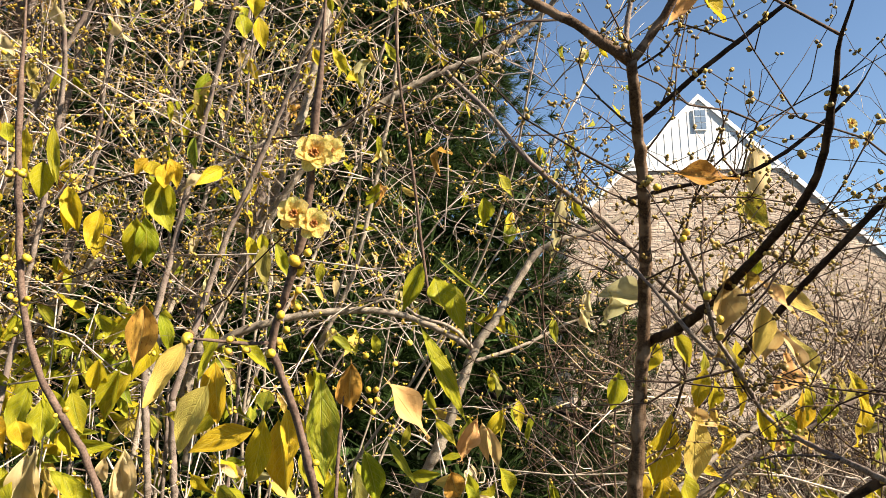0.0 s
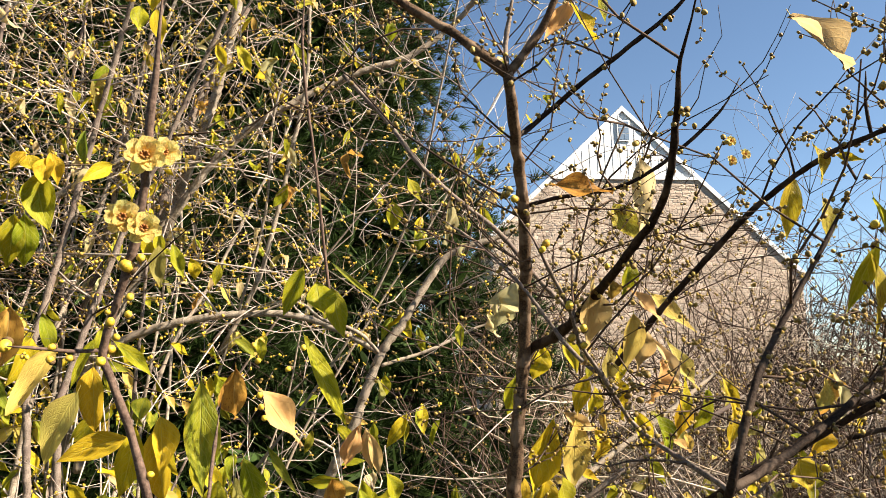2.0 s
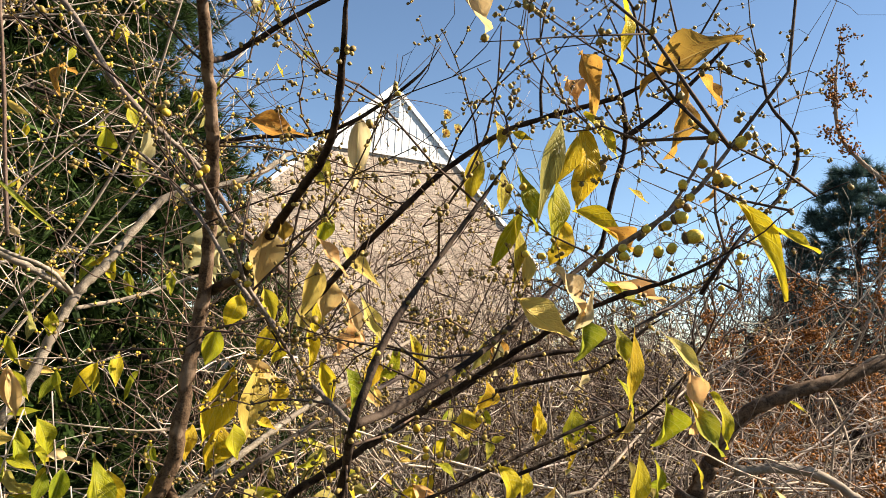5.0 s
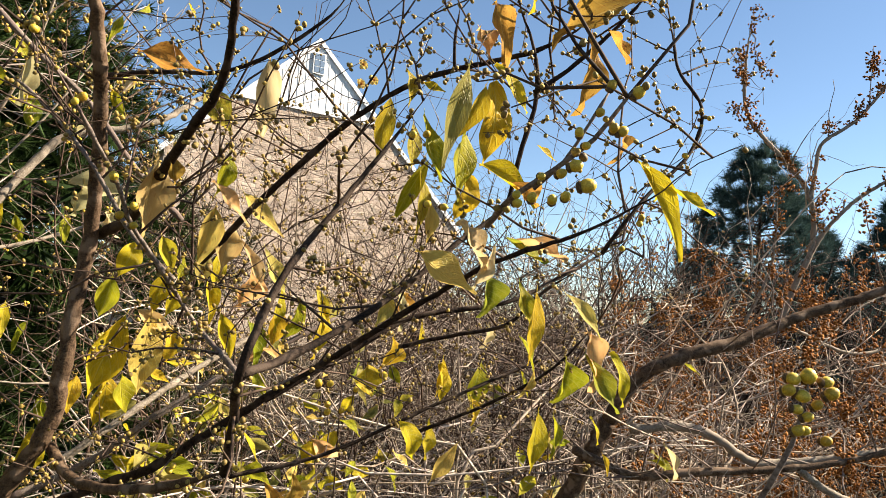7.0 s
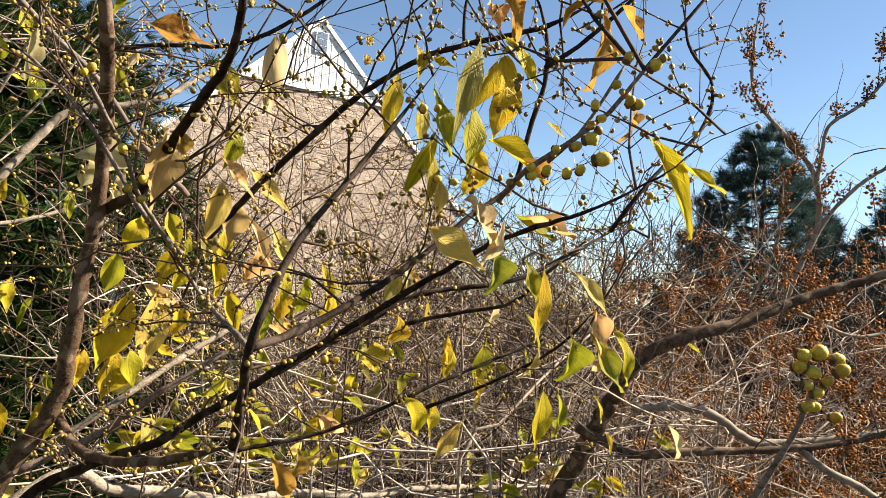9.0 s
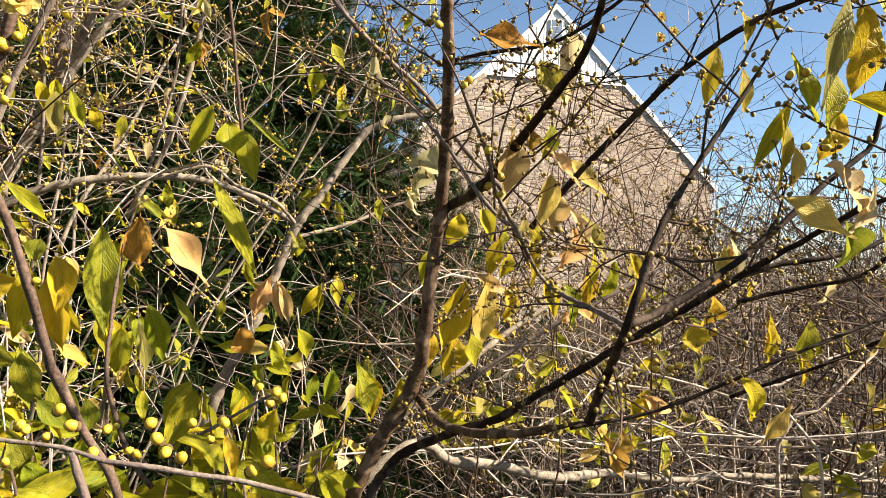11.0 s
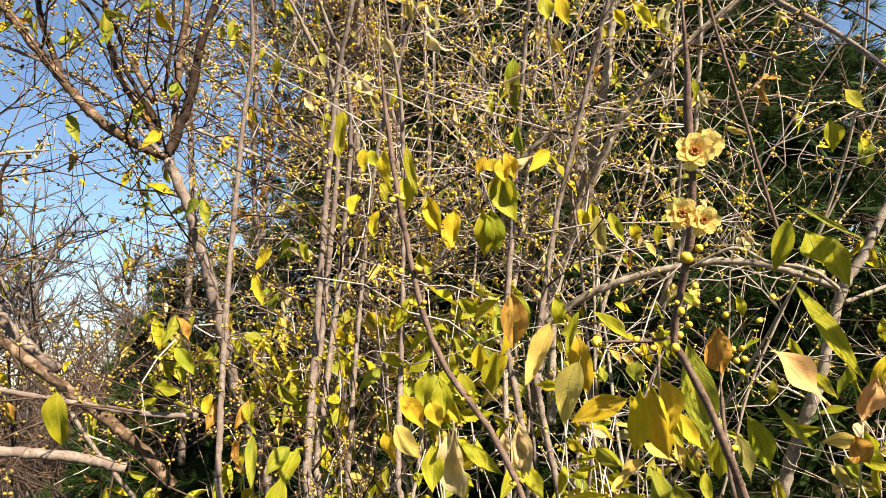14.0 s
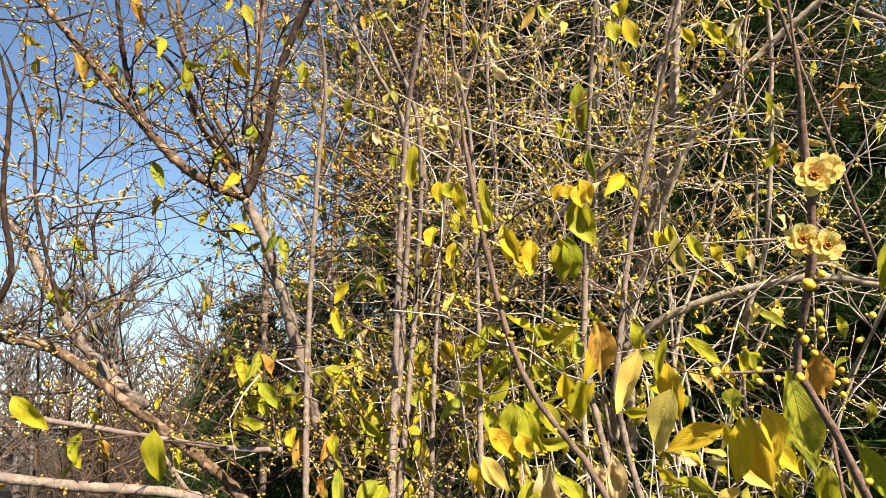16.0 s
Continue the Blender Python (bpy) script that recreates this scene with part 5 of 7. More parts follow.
leaf(left_shrub, (-0.499, 0.811, 1.481), (-0.504, 0.817, 1.409), 0.037, -10, 'pale')
leaf(left_shrub, (-0.518, 0.798, 1.469), (-0.527, 0.805, 1.413), 0.032, -10, 'yelgreen')
leaf(left_shrub, (-0.465, 0.965, 1.471), (-0.455, 0.982, 1.374), 0.031, -18, 'pale')
leaf(left_shrub, (-1.258, 0.734, 1.589), (-1.281, 0.743, 1.483), 0.050, -18, 'yelgreen')
leaf(left_shrub, (-1.781, 0.875, 1.596), (-1.797, 0.881, 1.526), 0.048, -5, 'yelgreen')
leaf(left_shrub, (-1.951, 0.917, 1.998), (-1.955, 0.931, 1.911), 0.060, -5, 'yelgreen')
leaf(left_shrub, (-0.962, 1.003, 1.436), (-0.980, 0.951, 1.397), 0.035, -8, 'green')
leaf(left_shrub, (-1.107, 1.055, 1.458), (-1.102, 1.045, 1.354), 0.028, -8, 'green')
leaf(left_shrub, (-0.950, 1.012, 1.428), (-0.955, 0.969, 1.373), 0.046, 0, 'yelgreen')
leaf(left_shrub, (-1.126, 1.273, 1.568), (-1.119, 1.273, 1.487), 0.036, 2, 'yellow')
leaf(left_shrub, (-1.420, 1.235, 1.537), (-1.426, 1.225, 1.478), 0.034, -6, 'yellow')
leaf(left_shrub, (-1.167, 1.466, 1.582), (-1.165, 1.466, 1.523), 0.037, 16, 'yelgreen')
leaf(left_shrub, (-0.441, 1.350, 2.349), (-0.434, 1.352, 2.313), 0.039, -5, 'yellow')
leaf(left_shrub, (-0.454, 1.340, 2.311), (-0.461, 1.348, 2.256), 0.036, -7, 'yelgreen')
leaf(left_shrub, (-0.429, 1.354, 2.311), (-0.421, 1.375, 2.245), 0.034, -6, 'yellow')
leaf(left_shrub, (-0.725, 1.764, 2.348), (-0.731, 1.782, 2.250), 0.040, 6, 'olive')
leaf(left_shrub, (-0.705, 1.121, 1.993), (-0.698, 1.137, 1.892), 0.023, 1, 'yelgreen')
leaf(left_shrub, (-0.721, 1.131, 1.931), (-0.719, 1.133, 1.886), 0.034, -17, 'yelgreen')
leaf(left_shrub, (-0.683, 1.140, 1.892), (-0.666, 1.149, 1.809), 0.036, 5, 'yellow')
leaf(left_shrub, (-0.629, 1.151, 1.853), (-0.638, 1.159, 1.785), 0.037, 8, 'yellow')
leaf(left_shrub, (-0.548, 1.159, 1.939), (-0.541, 1.165, 1.913), 0.032, -8, 'gold')
leaf(left_shrub, (-0.521, 1.172, 1.947), (-0.509, 1.186, 1.893), 0.028, -9, 'gold')
leaf(left_shrub, (-0.540, 1.174, 1.912), (-0.523, 1.198, 1.817), 0.054, -2, 'yelgreen')
leaf(left_shrub, (-0.607, 1.268, 1.863), (-0.608, 1.288, 1.763), 0.044, -14, 'yelgreen')
leaf(left_shrub, (-0.503, 1.642, 1.902), (-0.501, 1.649, 1.847), 0.028, 3, 'yellow')
leaf(left_shrub, (-0.444, 1.564, 1.865), (-0.427, 1.591, 1.789), 0.029, 1, 'yelgreen')
leaf(left_shrub, (-0.326, 1.516, 1.808), (-0.335, 1.529, 1.760), 0.023, -18, 'yelgreen')
leaf(mid_shrub, (0.037, 1.888, 2.039), (0.038, 1.904, 1.954), 0.047, 3, 'yelgreen')
leaf(mid_shrub, (0.080, 1.879, 2.102), (0.110, 1.894, 2.035), 0.038, -14, 'yelgreen')
leaf(mid_shrub, (0.109, 2.130, 2.026), (0.124, 2.145, 1.939), 0.049, 1, 'green')
leaf(mid_shrub, (-0.050, 0.903, 1.706), (-0.078, 0.913, 1.642), 0.025, 4, 'yelgreen')
leaf(mid_shrub, (-0.033, 0.908, 1.688), (-0.030, 0.915, 1.648), 0.038, 1, 'yelgreen')
leaf(mid_shrub, (-0.014, 0.911, 1.680), (0.002, 0.922, 1.615), 0.029, 12, 'yelgreen')
leaf(left_shrub, (0.037, 1.685, 2.471), (0.035, 1.717, 2.409), 0.031, 2, 'yelgreen')
leaf(left_shrub, (-0.786, 1.113, 2.003), (-0.777, 1.119, 1.965), 0.026, -7, 'yelgreen')
leaf(mid_shrub, (0.042, 1.233, 1.568), (0.039, 1.241, 1.523), 0.022, 12, 'yellow')
leaf(left_shrub, (-0.548, 1.096, 1.577), (-0.579, 1.106, 1.495), 0.038, 12, 'yelgreen')
leaf(left_shrub, (-0.667, 1.094, 1.535), (-0.675, 1.113, 1.480), 0.042, -7, 'yelgreen')
leaf(left_shrub, (-0.667, 1.169, 1.542), (-0.647, 1.178, 1.472), 0.037, -15, 'yelgreen')
leaf(left_shrub, (-0.600, 0.934, 1.511), (-0.587, 0.933, 1.471), 0.031, -2, 'gold')
leaf(front_shrub, (0.514, 0.545, 1.756), (0.497, 0.564, 1.659), 0.024, -3, 'olive')
leaf(front_shrub, (0.583, 0.613, 1.773), (0.598, 0.611, 1.690), 0.040, 16, 'gold')
leaf(front_shrub, (0.549, 0.572, 1.752), (0.526, 0.588, 1.693), 0.021, -10, 'gold')
leaf(front_shrub, (0.495, 0.591, 1.716), (0.506, 0.591, 1.653), 0.022, 5, 'yelgreen')
leaf(front_shrub, (0.525, 0.634, 1.684), (0.500, 0.656, 1.617), 0.018, 12, 'yellow')
leaf(front_shrub, (0.518, 0.640, 1.678), (0.529, 0.642, 1.597), 0.021, -14, 'spotted')
leaf(front_shrub, (0.553, 0.614, 1.719), (0.547, 0.628, 1.643), 0.036, -18, 'yelgreen')
leaf(front_shrub, (0.574, 0.632, 1.676), (0.577, 0.637, 1.626), 0.031, 12, 'gold')
leaf(front_shrub, (0.581, 0.627, 1.688), (0.638, 0.597, 1.652), 0.028, -2, 'yellow')
leaf(front_shrub, (0.610, 0.610, 1.670), (0.632, 0.603, 1.644), 0.025, 17, 'brown')
leaf(front_shrub, (0.605, 0.841, 1.780), (0.611, 0.843, 1.718), 0.028, -4, 'spotted')
leaf(front_shrub, (0.558, 0.773, 1.826), (0.573, 0.772, 1.780), 0.022, -6, 'spotted')
leaf(front_shrub, (0.578, 0.766, 1.811), (0.603, 0.754, 1.799), 0.012, 12, 'yellow')
leaf(front_shrub, (0.585, 0.615, 1.793), (0.626, 0.596, 1.751), 0.018, 16, 'yellow')
leaf(front_shrub, (0.592, 0.636, 1.869), (0.626, 0.623, 1.807), 0.027, 17, 'brown')
leaf(front_shrub, (0.582, 0.648, 1.842), (0.597, 0.638, 1.810), 0.026, 12, 'tan')
leaf(front_shrub, (0.641, 0.531, 1.809), (0.647, 0.534, 1.733), 0.026, 7, 'brown')
leaf(front_shrub, (0.655, 0.523, 1.817), (0.666, 0.515, 1.781), 0.015, -9, 'brown')
leaf(front_shrub, (0.711, 0.523, 1.863), (0.620, 0.561, 1.832), 0.038, 8, 'brown')
leaf(front_shrub, (0.553, 0.517, 1.884), (0.592, 0.523, 1.824), 0.029, -9, 'yellow')
leaf(front_shrub, (0.705, 0.527, 1.696), (0.752, 0.502, 1.600), 0.028, 15, 'yellow')
leaf(front_shrub, (0.731, 0.513, 1.674), (0.762, 0.489, 1.640), 0.015, 6, 'yellow')
leaf(front_shrub, (0.798, 0.649, 1.766), (0.806, 0.646, 1.731), 0.019, -18, 'brown')
leaf(front_shrub, (0.559, 0.625, 1.626), (0.593, 0.607, 1.575), 0.029, -14, 'pale')
leaf(front_shrub, (0.524, 0.645, 1.594), (0.575, 0.621, 1.547), 0.040, -8, 'tanyel')
leaf(front_shrub, (0.666, 0.677, 1.621), (0.716, 0.653, 1.593), 0.024, -16, 'tan')
leaf(front_shrub, (0.668, 0.737, 1.581), (0.674, 0.741, 1.528), 0.042, 1, 'green')
leaf(front_shrub, (0.658, 0.682, 1.624), (0.690, 0.674, 1.587), 0.031, -17, 'green')
leaf(front_shrub, (0.724, 0.708, 1.565), (0.726, 0.714, 1.474), 0.032, -1, 'gold')
leaf(front_shrub, (0.754, 0.690, 1.566), (0.801, 0.662, 1.512), 0.020, 12, 'tanyel')
leaf(front_shrub, (0.949, 0.871, 1.517), (0.992, 0.853, 1.427), 0.036, 6, 'tan')
leaf(front_shrub, (1.001, 0.871, 1.488), (1.046, 0.855, 1.401), 0.031, 9, 'yellow')
leaf(front_shrub, (0.859, 0.811, 1.476), (0.860, 0.821, 1.409), 0.052, 7, 'yelgreen')
leaf(front_shrub, (0.947, 0.871, 1.483), (0.983, 0.857, 1.394), 0.038, 18, 'green')
leaf(front_shrub, (0.922, 1.131, 1.443), (0.916, 1.142, 1.349), 0.049, 10, 'yelgreen')
leaf(front_shrub, (0.730, 1.117, 1.483), (0.724, 1.125, 1.414), 0.050, -10, 'gold')
leaf(front_shrub, (0.654, 1.045, 1.443), (0.658, 1.052, 1.396), 0.051, 5, 'gold')
leaf(front_shrub, (0.615, 1.176, 1.537), (0.636, 1.169, 1.438), 0.041, -12, 'gold')
leaf(front_shrub, (0.509, 1.237, 1.494), (0.532, 1.232, 1.413), 0.037, -16, 'yelgreen')
leaf(front_shrub, (0.288, 0.773, 1.673), (0.287, 0.792, 1.573), 0.036, -10, 'tan')
leaf(front_shrub, (0.298, 0.742, 1.668), (0.308, 0.747, 1.640), 0.016, 13, 'brown')
leaf(front_shrub, (0.401, 0.987, 1.731), (0.394, 0.997, 1.664), 0.027, -5, 'yelgreen')
leaf(front_shrub, (0.423, 0.979, 1.678), (0.474, 0.957, 1.616), 0.026, -2, 'tanyel')
leaf(front_shrub, (0.414, 0.985, 1.633), (0.408, 0.999, 1.558), 0.033, 9, 'tan')
leaf(front_shrub, (0.472, 1.079, 1.584), (0.466, 1.084, 1.513), 0.042, 1, 'tan')
leaf(front_shrub, (0.496, 1.118, 1.614), (0.525, 1.109, 1.537), 0.028, 8, 'tanyel')
leaf(front_shrub, (0.485, 1.160, 1.936), (0.508, 1.182, 1.792), 0.041, 14, 'pale')
leaf(front_shrub, (0.265, 0.849, 1.799), (0.339, 0.834, 1.789), 0.029, 6, 'brown')
leaf(front_shrub, (0.349, 0.874, 1.782), (0.375, 0.863, 1.725), 0.033, 18, 'spotted')
leaf(front_shrub, (0.316, 1.226, 1.611), (0.304, 1.218, 1.556), 0.040, 4, 'yellow')
leaf(front_shrub, (0.309, 1.523, 1.559), (0.293, 1.546, 1.474), 0.044, 16, 'yelgreen')
leaf(front_shrub, (0.302, 1.088, 1.498), (0.265, 1.112, 1.396), 0.049, 8, 'yellow')
leaf(front_shrub, (0.333, 1.069, 1.500), (0.330, 1.093, 1.385), 0.048, -4, 'tanyel')
leaf(front_shrub, (0.288, 1.107, 1.414), (0.283, 1.125, 1.328), 0.045, 3, 'yellow')
leaf(front_shrub, (0.301, 1.037, 1.422), (0.305, 1.048, 1.373), 0.031, -17, 'yellow')
leaf(front_shrub, (0.351, 1.025, 1.486), (0.371, 1.034, 1.436), 0.034, -1, 'gold')
leaf(front_shrub, (0.235, 1.146, 1.693), (0.236, 1.157, 1.631), 0.037, -8, 'pale')
leaf(front_shrub, (0.214, 1.149, 1.683), (0.289, 1.145, 1.665), 0.047, 2, 'pale')
leaf(front_shrub, (-0.292, 1.048, 1.542), (-0.298, 1.045, 1.511), 0.030, 12, 'green')
leaf(front_shrub, (-0.205, 1.120, 1.415), (-0.217, 1.126, 1.343), 0.039, 12, 'yelgreen')
leaf(front_shrub, (-0.113, 1.014, 1.476), (-0.069, 1.016, 1.406), 0.013, -14, 'green')
leaf(front_shrub, (-0.142, 1.083, 1.625), (-0.135, 1.086, 1.590), 0.016, 0, 'yelgreen')
leaf(front_shrub, (-0.023, 1.015, 1.429), (-0.004, 1.012, 1.391), 0.033, 9, 'brown')
leaf(left_shrub, (-0.417, 1.037, 1.618), (-0.459, 1.032, 1.522), 0.037, 16, 'tanyel')
leaf(left_shrub, (-0.371, 1.011, 1.552), (-0.412, 1.009, 1.456), 0.049, 18, 'tanyel')
leaf(left_shrub, (-0.422, 1.167, 1.587), (-0.430, 1.181, 1.478), 0.047, 18, 'gold')
leaf(left_shrub, (-0.323, 1.072, 1.485), (-0.415, 1.070, 1.454), 0.039, -12, 'gold')
leaf(left_shrub, (-0.275, 0.973, 1.507), (-0.299, 0.985, 1.401), 0.035, -5, 'yellow')
leaf(left_shrub, (-0.287, 1.081, 1.497), (-0.283, 1.106, 1.377), 0.046, 18, 'gold')
leaf(left_shrub, (-0.216, 1.052, 1.564), (-0.219, 1.083, 1.418), 0.051, -1, 'green')
leaf(left_shrub, (-0.181, 1.107, 1.582), (-0.176, 1.117, 1.494), 0.042, 0, 'brown')
leaf(left_shrub, (-0.175, 1.097, 1.424), (-0.161, 1.109, 1.345), 0.026, -13, 'olive')
leaf(left_shrub, (-0.534, 1.103, 1.570), (-0.571, 1.111, 1.510), 0.030, 8, 'yellow')
leaf(left_shrub, (-0.461, 0.992, 1.669), (-0.476, 1.003, 1.585), 0.045, -9, 'brown')
leaf(left_shrub, (-0.467, 0.963, 1.465), (-0.463, 0.978, 1.373), 0.028, -17, 'pale')
leaf(mid_shrub, (-0.086, 0.836, 1.555), (-0.035, 0.852, 1.489), 0.033, -11, 'tan')
leaf(mid_shrub, (-0.057, 0.963, 1.624), (0.005, 0.989, 1.493), 0.028, -14, 'yelgreen')
leaf(mid_shrub, (-0.148, 1.036, 1.456), (-0.128, 1.056, 1.369), 0.034, 4, 'yelgreen')


# ---- stems of the shrubs down to the ground ----
def root(owner, bark, top, foot, r):
    mid = [(top[k] + foot[k]) / 2 + d for k, d in enumerate((0.03, 0.02, 0))]
    limb(owner, bark, [foot, mid, top], r * 1.25, r, "stem")


root(front_shrub, BARK_DARK_SHADED, (0.100, 1.080, 1.071), (0.08, 1.12, -0.03), 0.016)
root(near_shrub, BARK_RED, (-0.057, 0.605, 1.326), (-0.02, 0.72, -0.03), 0.0042)
root(left_shrub, BARK_TAN, (-1.151, 1.264, 1.349), (-1.17, 1.36, -0.03), 0.0085)
root(left_shrub, BARK_TAN, (-1.167, 1.314, 1.339), (-1.19, 1.41, -0.03), 0.0080)
root(left_shrub, BARK_TAN, (-1.119, 1.221, 1.333), (-1.14, 1.31, -0.03), 0.0095)
root(left_shrub, BARK_TAN, (-1.223, 1.061, 1.370), (-1.25, 1.14, -0.03), 0.0075)
root(left_shrub, BARK_TAN, (-0.979, 1.381, 1.297), (-1.00, 1.48, -0.03), 0.0075)
root(left_shrub, BARK_TAN, (-0.777, 1.638, 1.601), (-0.79, 1.75, -0.03), 0.0080)
root(left_shrub, BARK_TAN, (-0.736, 1.705, 1.505), (-0.75, 1.82, -0.03), 0.0085)
root(left_shrub, BARK_TAN, (-1.137, 1.393, 1.294), (-1.16, 1.49, -0.03), 0.0070)

# ---- fine growth: the left shrub, upright stems with sprays of twigs, buds and leaves ----
rr = random.Random(31)
tw, ends = Batch(), []
for k in range(17):
    a = rr.uniform(0, 0.9)
    foot = (-1.5 + 0.72 * a + rr.uniform(-0.1, 0.1), 1.85 + 0.65 * rr.random() + 0.3 * a, 0)
    n, p, w = 12, np.array(foot), np.array([rr.gauss(0.12, 0.26) + (a - 0.5) * 0.1, rr.gauss(0, 0.2), 1.0])
    line = [p - (0, 0, 0.05)]
    rad = rr.uniform(0.006, 0.0125)
    h = rr.uniform(2.9, 4.2)
    for s in range(n):
        w = w + np.array([rr.gauss(0, 0.1), rr.gauss(0, 0.08), 0.04])
        w /= np.linalg.norm(w)
        p = p + w * h / n
        line.append(p)
    b = Batch()
    sm = smooth_line(line, 0.06)
    b.add(*tube(sm, np.linspace(rad, rad * 0.3, len(sm)) * (1 + 0.06 * np.random.RandomState(k).randn(len(sm))), 7))
    part("stem", b.mesh("stem"), BARK_GREY if k % 3 else BARK_TAN, left_shrub)
    for s in range(4, n + 1):
        for c in range(2 if line[s][2] < 1.9 else 3):
            grow(tw, rr, line[s], [rr.gauss(0, 1), rr.gauss(0, 1) - 0.2, rr.uniform(-0.4, 0.9)], rr.uniform(0.2, 0.5), rad * 0.34, 1, ends, wander=0.3, lift=0.12, kids=(2, 4))
# thin arching sprays that cross between the stems
dk, dark_ends = Batch(), []
joints = [(line[i], rad[i]) for owner in (left_shrub, mid_shrub) for ob, line, rad in owner_lines[owner.name] if line[0][1] > 1.3 and line[0][0] < -0.3 for i in range(6, len(line), 3)]
for k in range(430):
    p, thick = joints[rr.randrange(len(joints))]
    if p[2] < 1.35:
        continue
    a, dark = rr.uniform(0, 6.283), k % 3 == 0
    grow(dk if dark else tw, rr, p, [math.cos(a), 0.75 * math.sin(a) - 0.1, rr.uniform(-0.3, 0.65)], rr.uniform(0.3, 0.75), min(thick * 0.5, rr.uniform(0.0016, 0.0031)), 2 if k % 5 else 1, dark_ends if dark else ends, wander=0.26, lift=0.1, kids=(2, 3))
tagged(part("twig_tangle", tw.mesh("twig_tangle"), TWIG, left_shrub), kind="stuff")
for ob, line, rad in owner_lines.get(left_shrub.name, []):
    if line[-1][0] > -1.0:
        continue
    for i in range(4, len(line), 9):
        grow(dk, rr, line[i], [rr.gauss(-0.2, 1), rr.gauss(0, 0.7), rr.uniform(-0.2, 1.2)], rr.uniform(0.25, 0.6), min(0.0032, rad[i] * 0.4), 2, dark_ends, kids=(2, 3))
for k in range(6):
    foot = (rr.uniform(-3.6, -2.2), rr.uniform(1.0, 2.6), 0)
    n, p, w = 11, np.array(foot), np.array([rr.gauss(-0.08, 0.2), rr.gauss(0, 0.15), 1.0])
    line, rad, h = [p - (0, 0, 0.05)], rr.uniform(0.004, 0.009), rr.uniform(2.5, 3.6)
    for s in range(n):
        w = w + np.array([rr.gauss(0, 0.1), rr.gauss(0, 0.08), 0.02])
        w /= np.linalg.norm(w)
        p = p + w * h / n
        line.append(p)
    dk.add(*tube(smooth_line(line, 0.08), np.linspace(rad, rad * 0.3, len(smooth_line(line, 0.08))), 6))
    for s in range(3, n + 1):
        for c in range(2):
            grow(dk, rr, line[s], [rr.gauss(0, 1), rr.gauss(0, 0.8), rr.uniform(-0.1, 1.2)], rr.uniform(0.25, 0.6), rad * 0.4, 1, dark_ends, kids=(2, 4))
tagged(part("dark_twig_tangle", dk.mesh("dark_twig_tangle"), TWIG_SHADED, left_shrub), kind="stuff")
bd = Batch()
buds_on(bd, rr, ends, 0.36, 0.006, 0.0105, BUD_FAR)
tagged(part("bud_mass", bd.mesh("bud_mass"), BUD, left_shrub), kind="stuff")
bd = Batch()
buds_on(bd, rr, dark_ends, 0.32, 0.0055, 0.0095, BUD_FAR)
tagged(part("dull_bud_mass", bd.mesh("dull_bud_mass"), BUD_DULL, left_shrub), kind="stuff")
lb = {}
low = [e for e in ends if e[0][2] < 1.75]
high = [e for e in ends if e[0][2] >= 1.75]
hang_leaves(left_shrub, lb, rr, low, 0.15, ["yellow", "yelgreen", "yelgreen", "yellow", "green", "tanyel"], 0.06, 0.11, 120)
hang_leaves(left_shrub, lb, rr, high, 0.045, ["yellow", "yelgreen", "yelgreen", "olive", "tanyel", "pale"], 0.03, 0.08, 60)
hang_leaves(left_shrub, lb, rr, dark_ends, 0.012, ["yellow", "yelgreen", "green", "brown"], 0.05, 0.09, 30)
finish(left_shrub, lb)

# ---- the middle shrub: long arching pale branches with many side twigs ----
rr = random.Random(32)
tw, ends = Batch(), []
for k in range(4):
    foot = (-1.1 + rr.uniform(0, 0.75), 2.15 + rr.uniform(0, 0.6), 0)
    n, p, w = 12, np.array(foot), np.array([rr.gauss(0.1, 0.16), rr.gauss(0, 0.12), 1.0])
    line, rad, h = [p - (0, 0, 0.05)], rr.uniform(0.004, 0.009), rr.uniform(2.6, 3.6)
    for s in range(n):
        w = w + np.array([rr.gauss(0.02, 0.09), rr.gauss(0, 0.07), 0.02])
        w /= np.linalg.norm(w)
        p = p + w * h / n
        line.append(p)
    b = Batch()
    sm = smooth_line(line, 0.06)
    b.add(*tube(sm, np.linspace(rad, rad * 0.3, len(sm)), 7))
    part("stem", b.mesh("stem"), BARK_GREY if k % 2 else BARK_TAN, mid_shrub)
    for s in range(3, n + 1):
        for c in range(2):
            grow(tw, rr, line[s], [rr.gauss(0.3, 1), rr.gauss(0, 0.8), rr.uniform(-0.1, 1.2)], rr.uniform(0.25, 0.6), rad * 0.42, 1, ends, kids=(2, 4))
for ob, line, rad in owner_lines.get(mid_shrub.name, []):
    for i in range(8, len(line), 20):
        grow(tw, rr, line[i], [rr.gauss(0, 1), rr.gauss(0, 0.7), rr.uniform(-0.2, 1)], rr.uniform(0.1, 0.3), max(0.0013, rad[i] * 0.28), 1, ends, kids=(1, 3))
tagged(part("twig_tangle", tw.mesh("twig_tangle"), TWIG, mid_shrub), kind="stuff")
bd = Batch()
buds_on(bd, rr, ends, 0.36, 0.006, 0.0105, BUD_FAR)
tagged(part("bud_mass", bd.mesh("bud_mass"), BUD, mid_shrub), kind="stuff")
lb = {}
hang_leaves(mid_shrub, lb, rr, [e for e in ends if e[0][2] < 1.5], 0.05, ["yellow", "yelgreen", "yelgreen", "tanyel", "green"], 0.06, 0.1, 80)
hang_leaves(mid_shrub, lb, rr, [e for e in ends if e[0][2] >= 1.5], 0.018, ["yelgreen", "yellow", "pale"], 0.05, 0.085, 60)
finish(mid_shrub, lb)

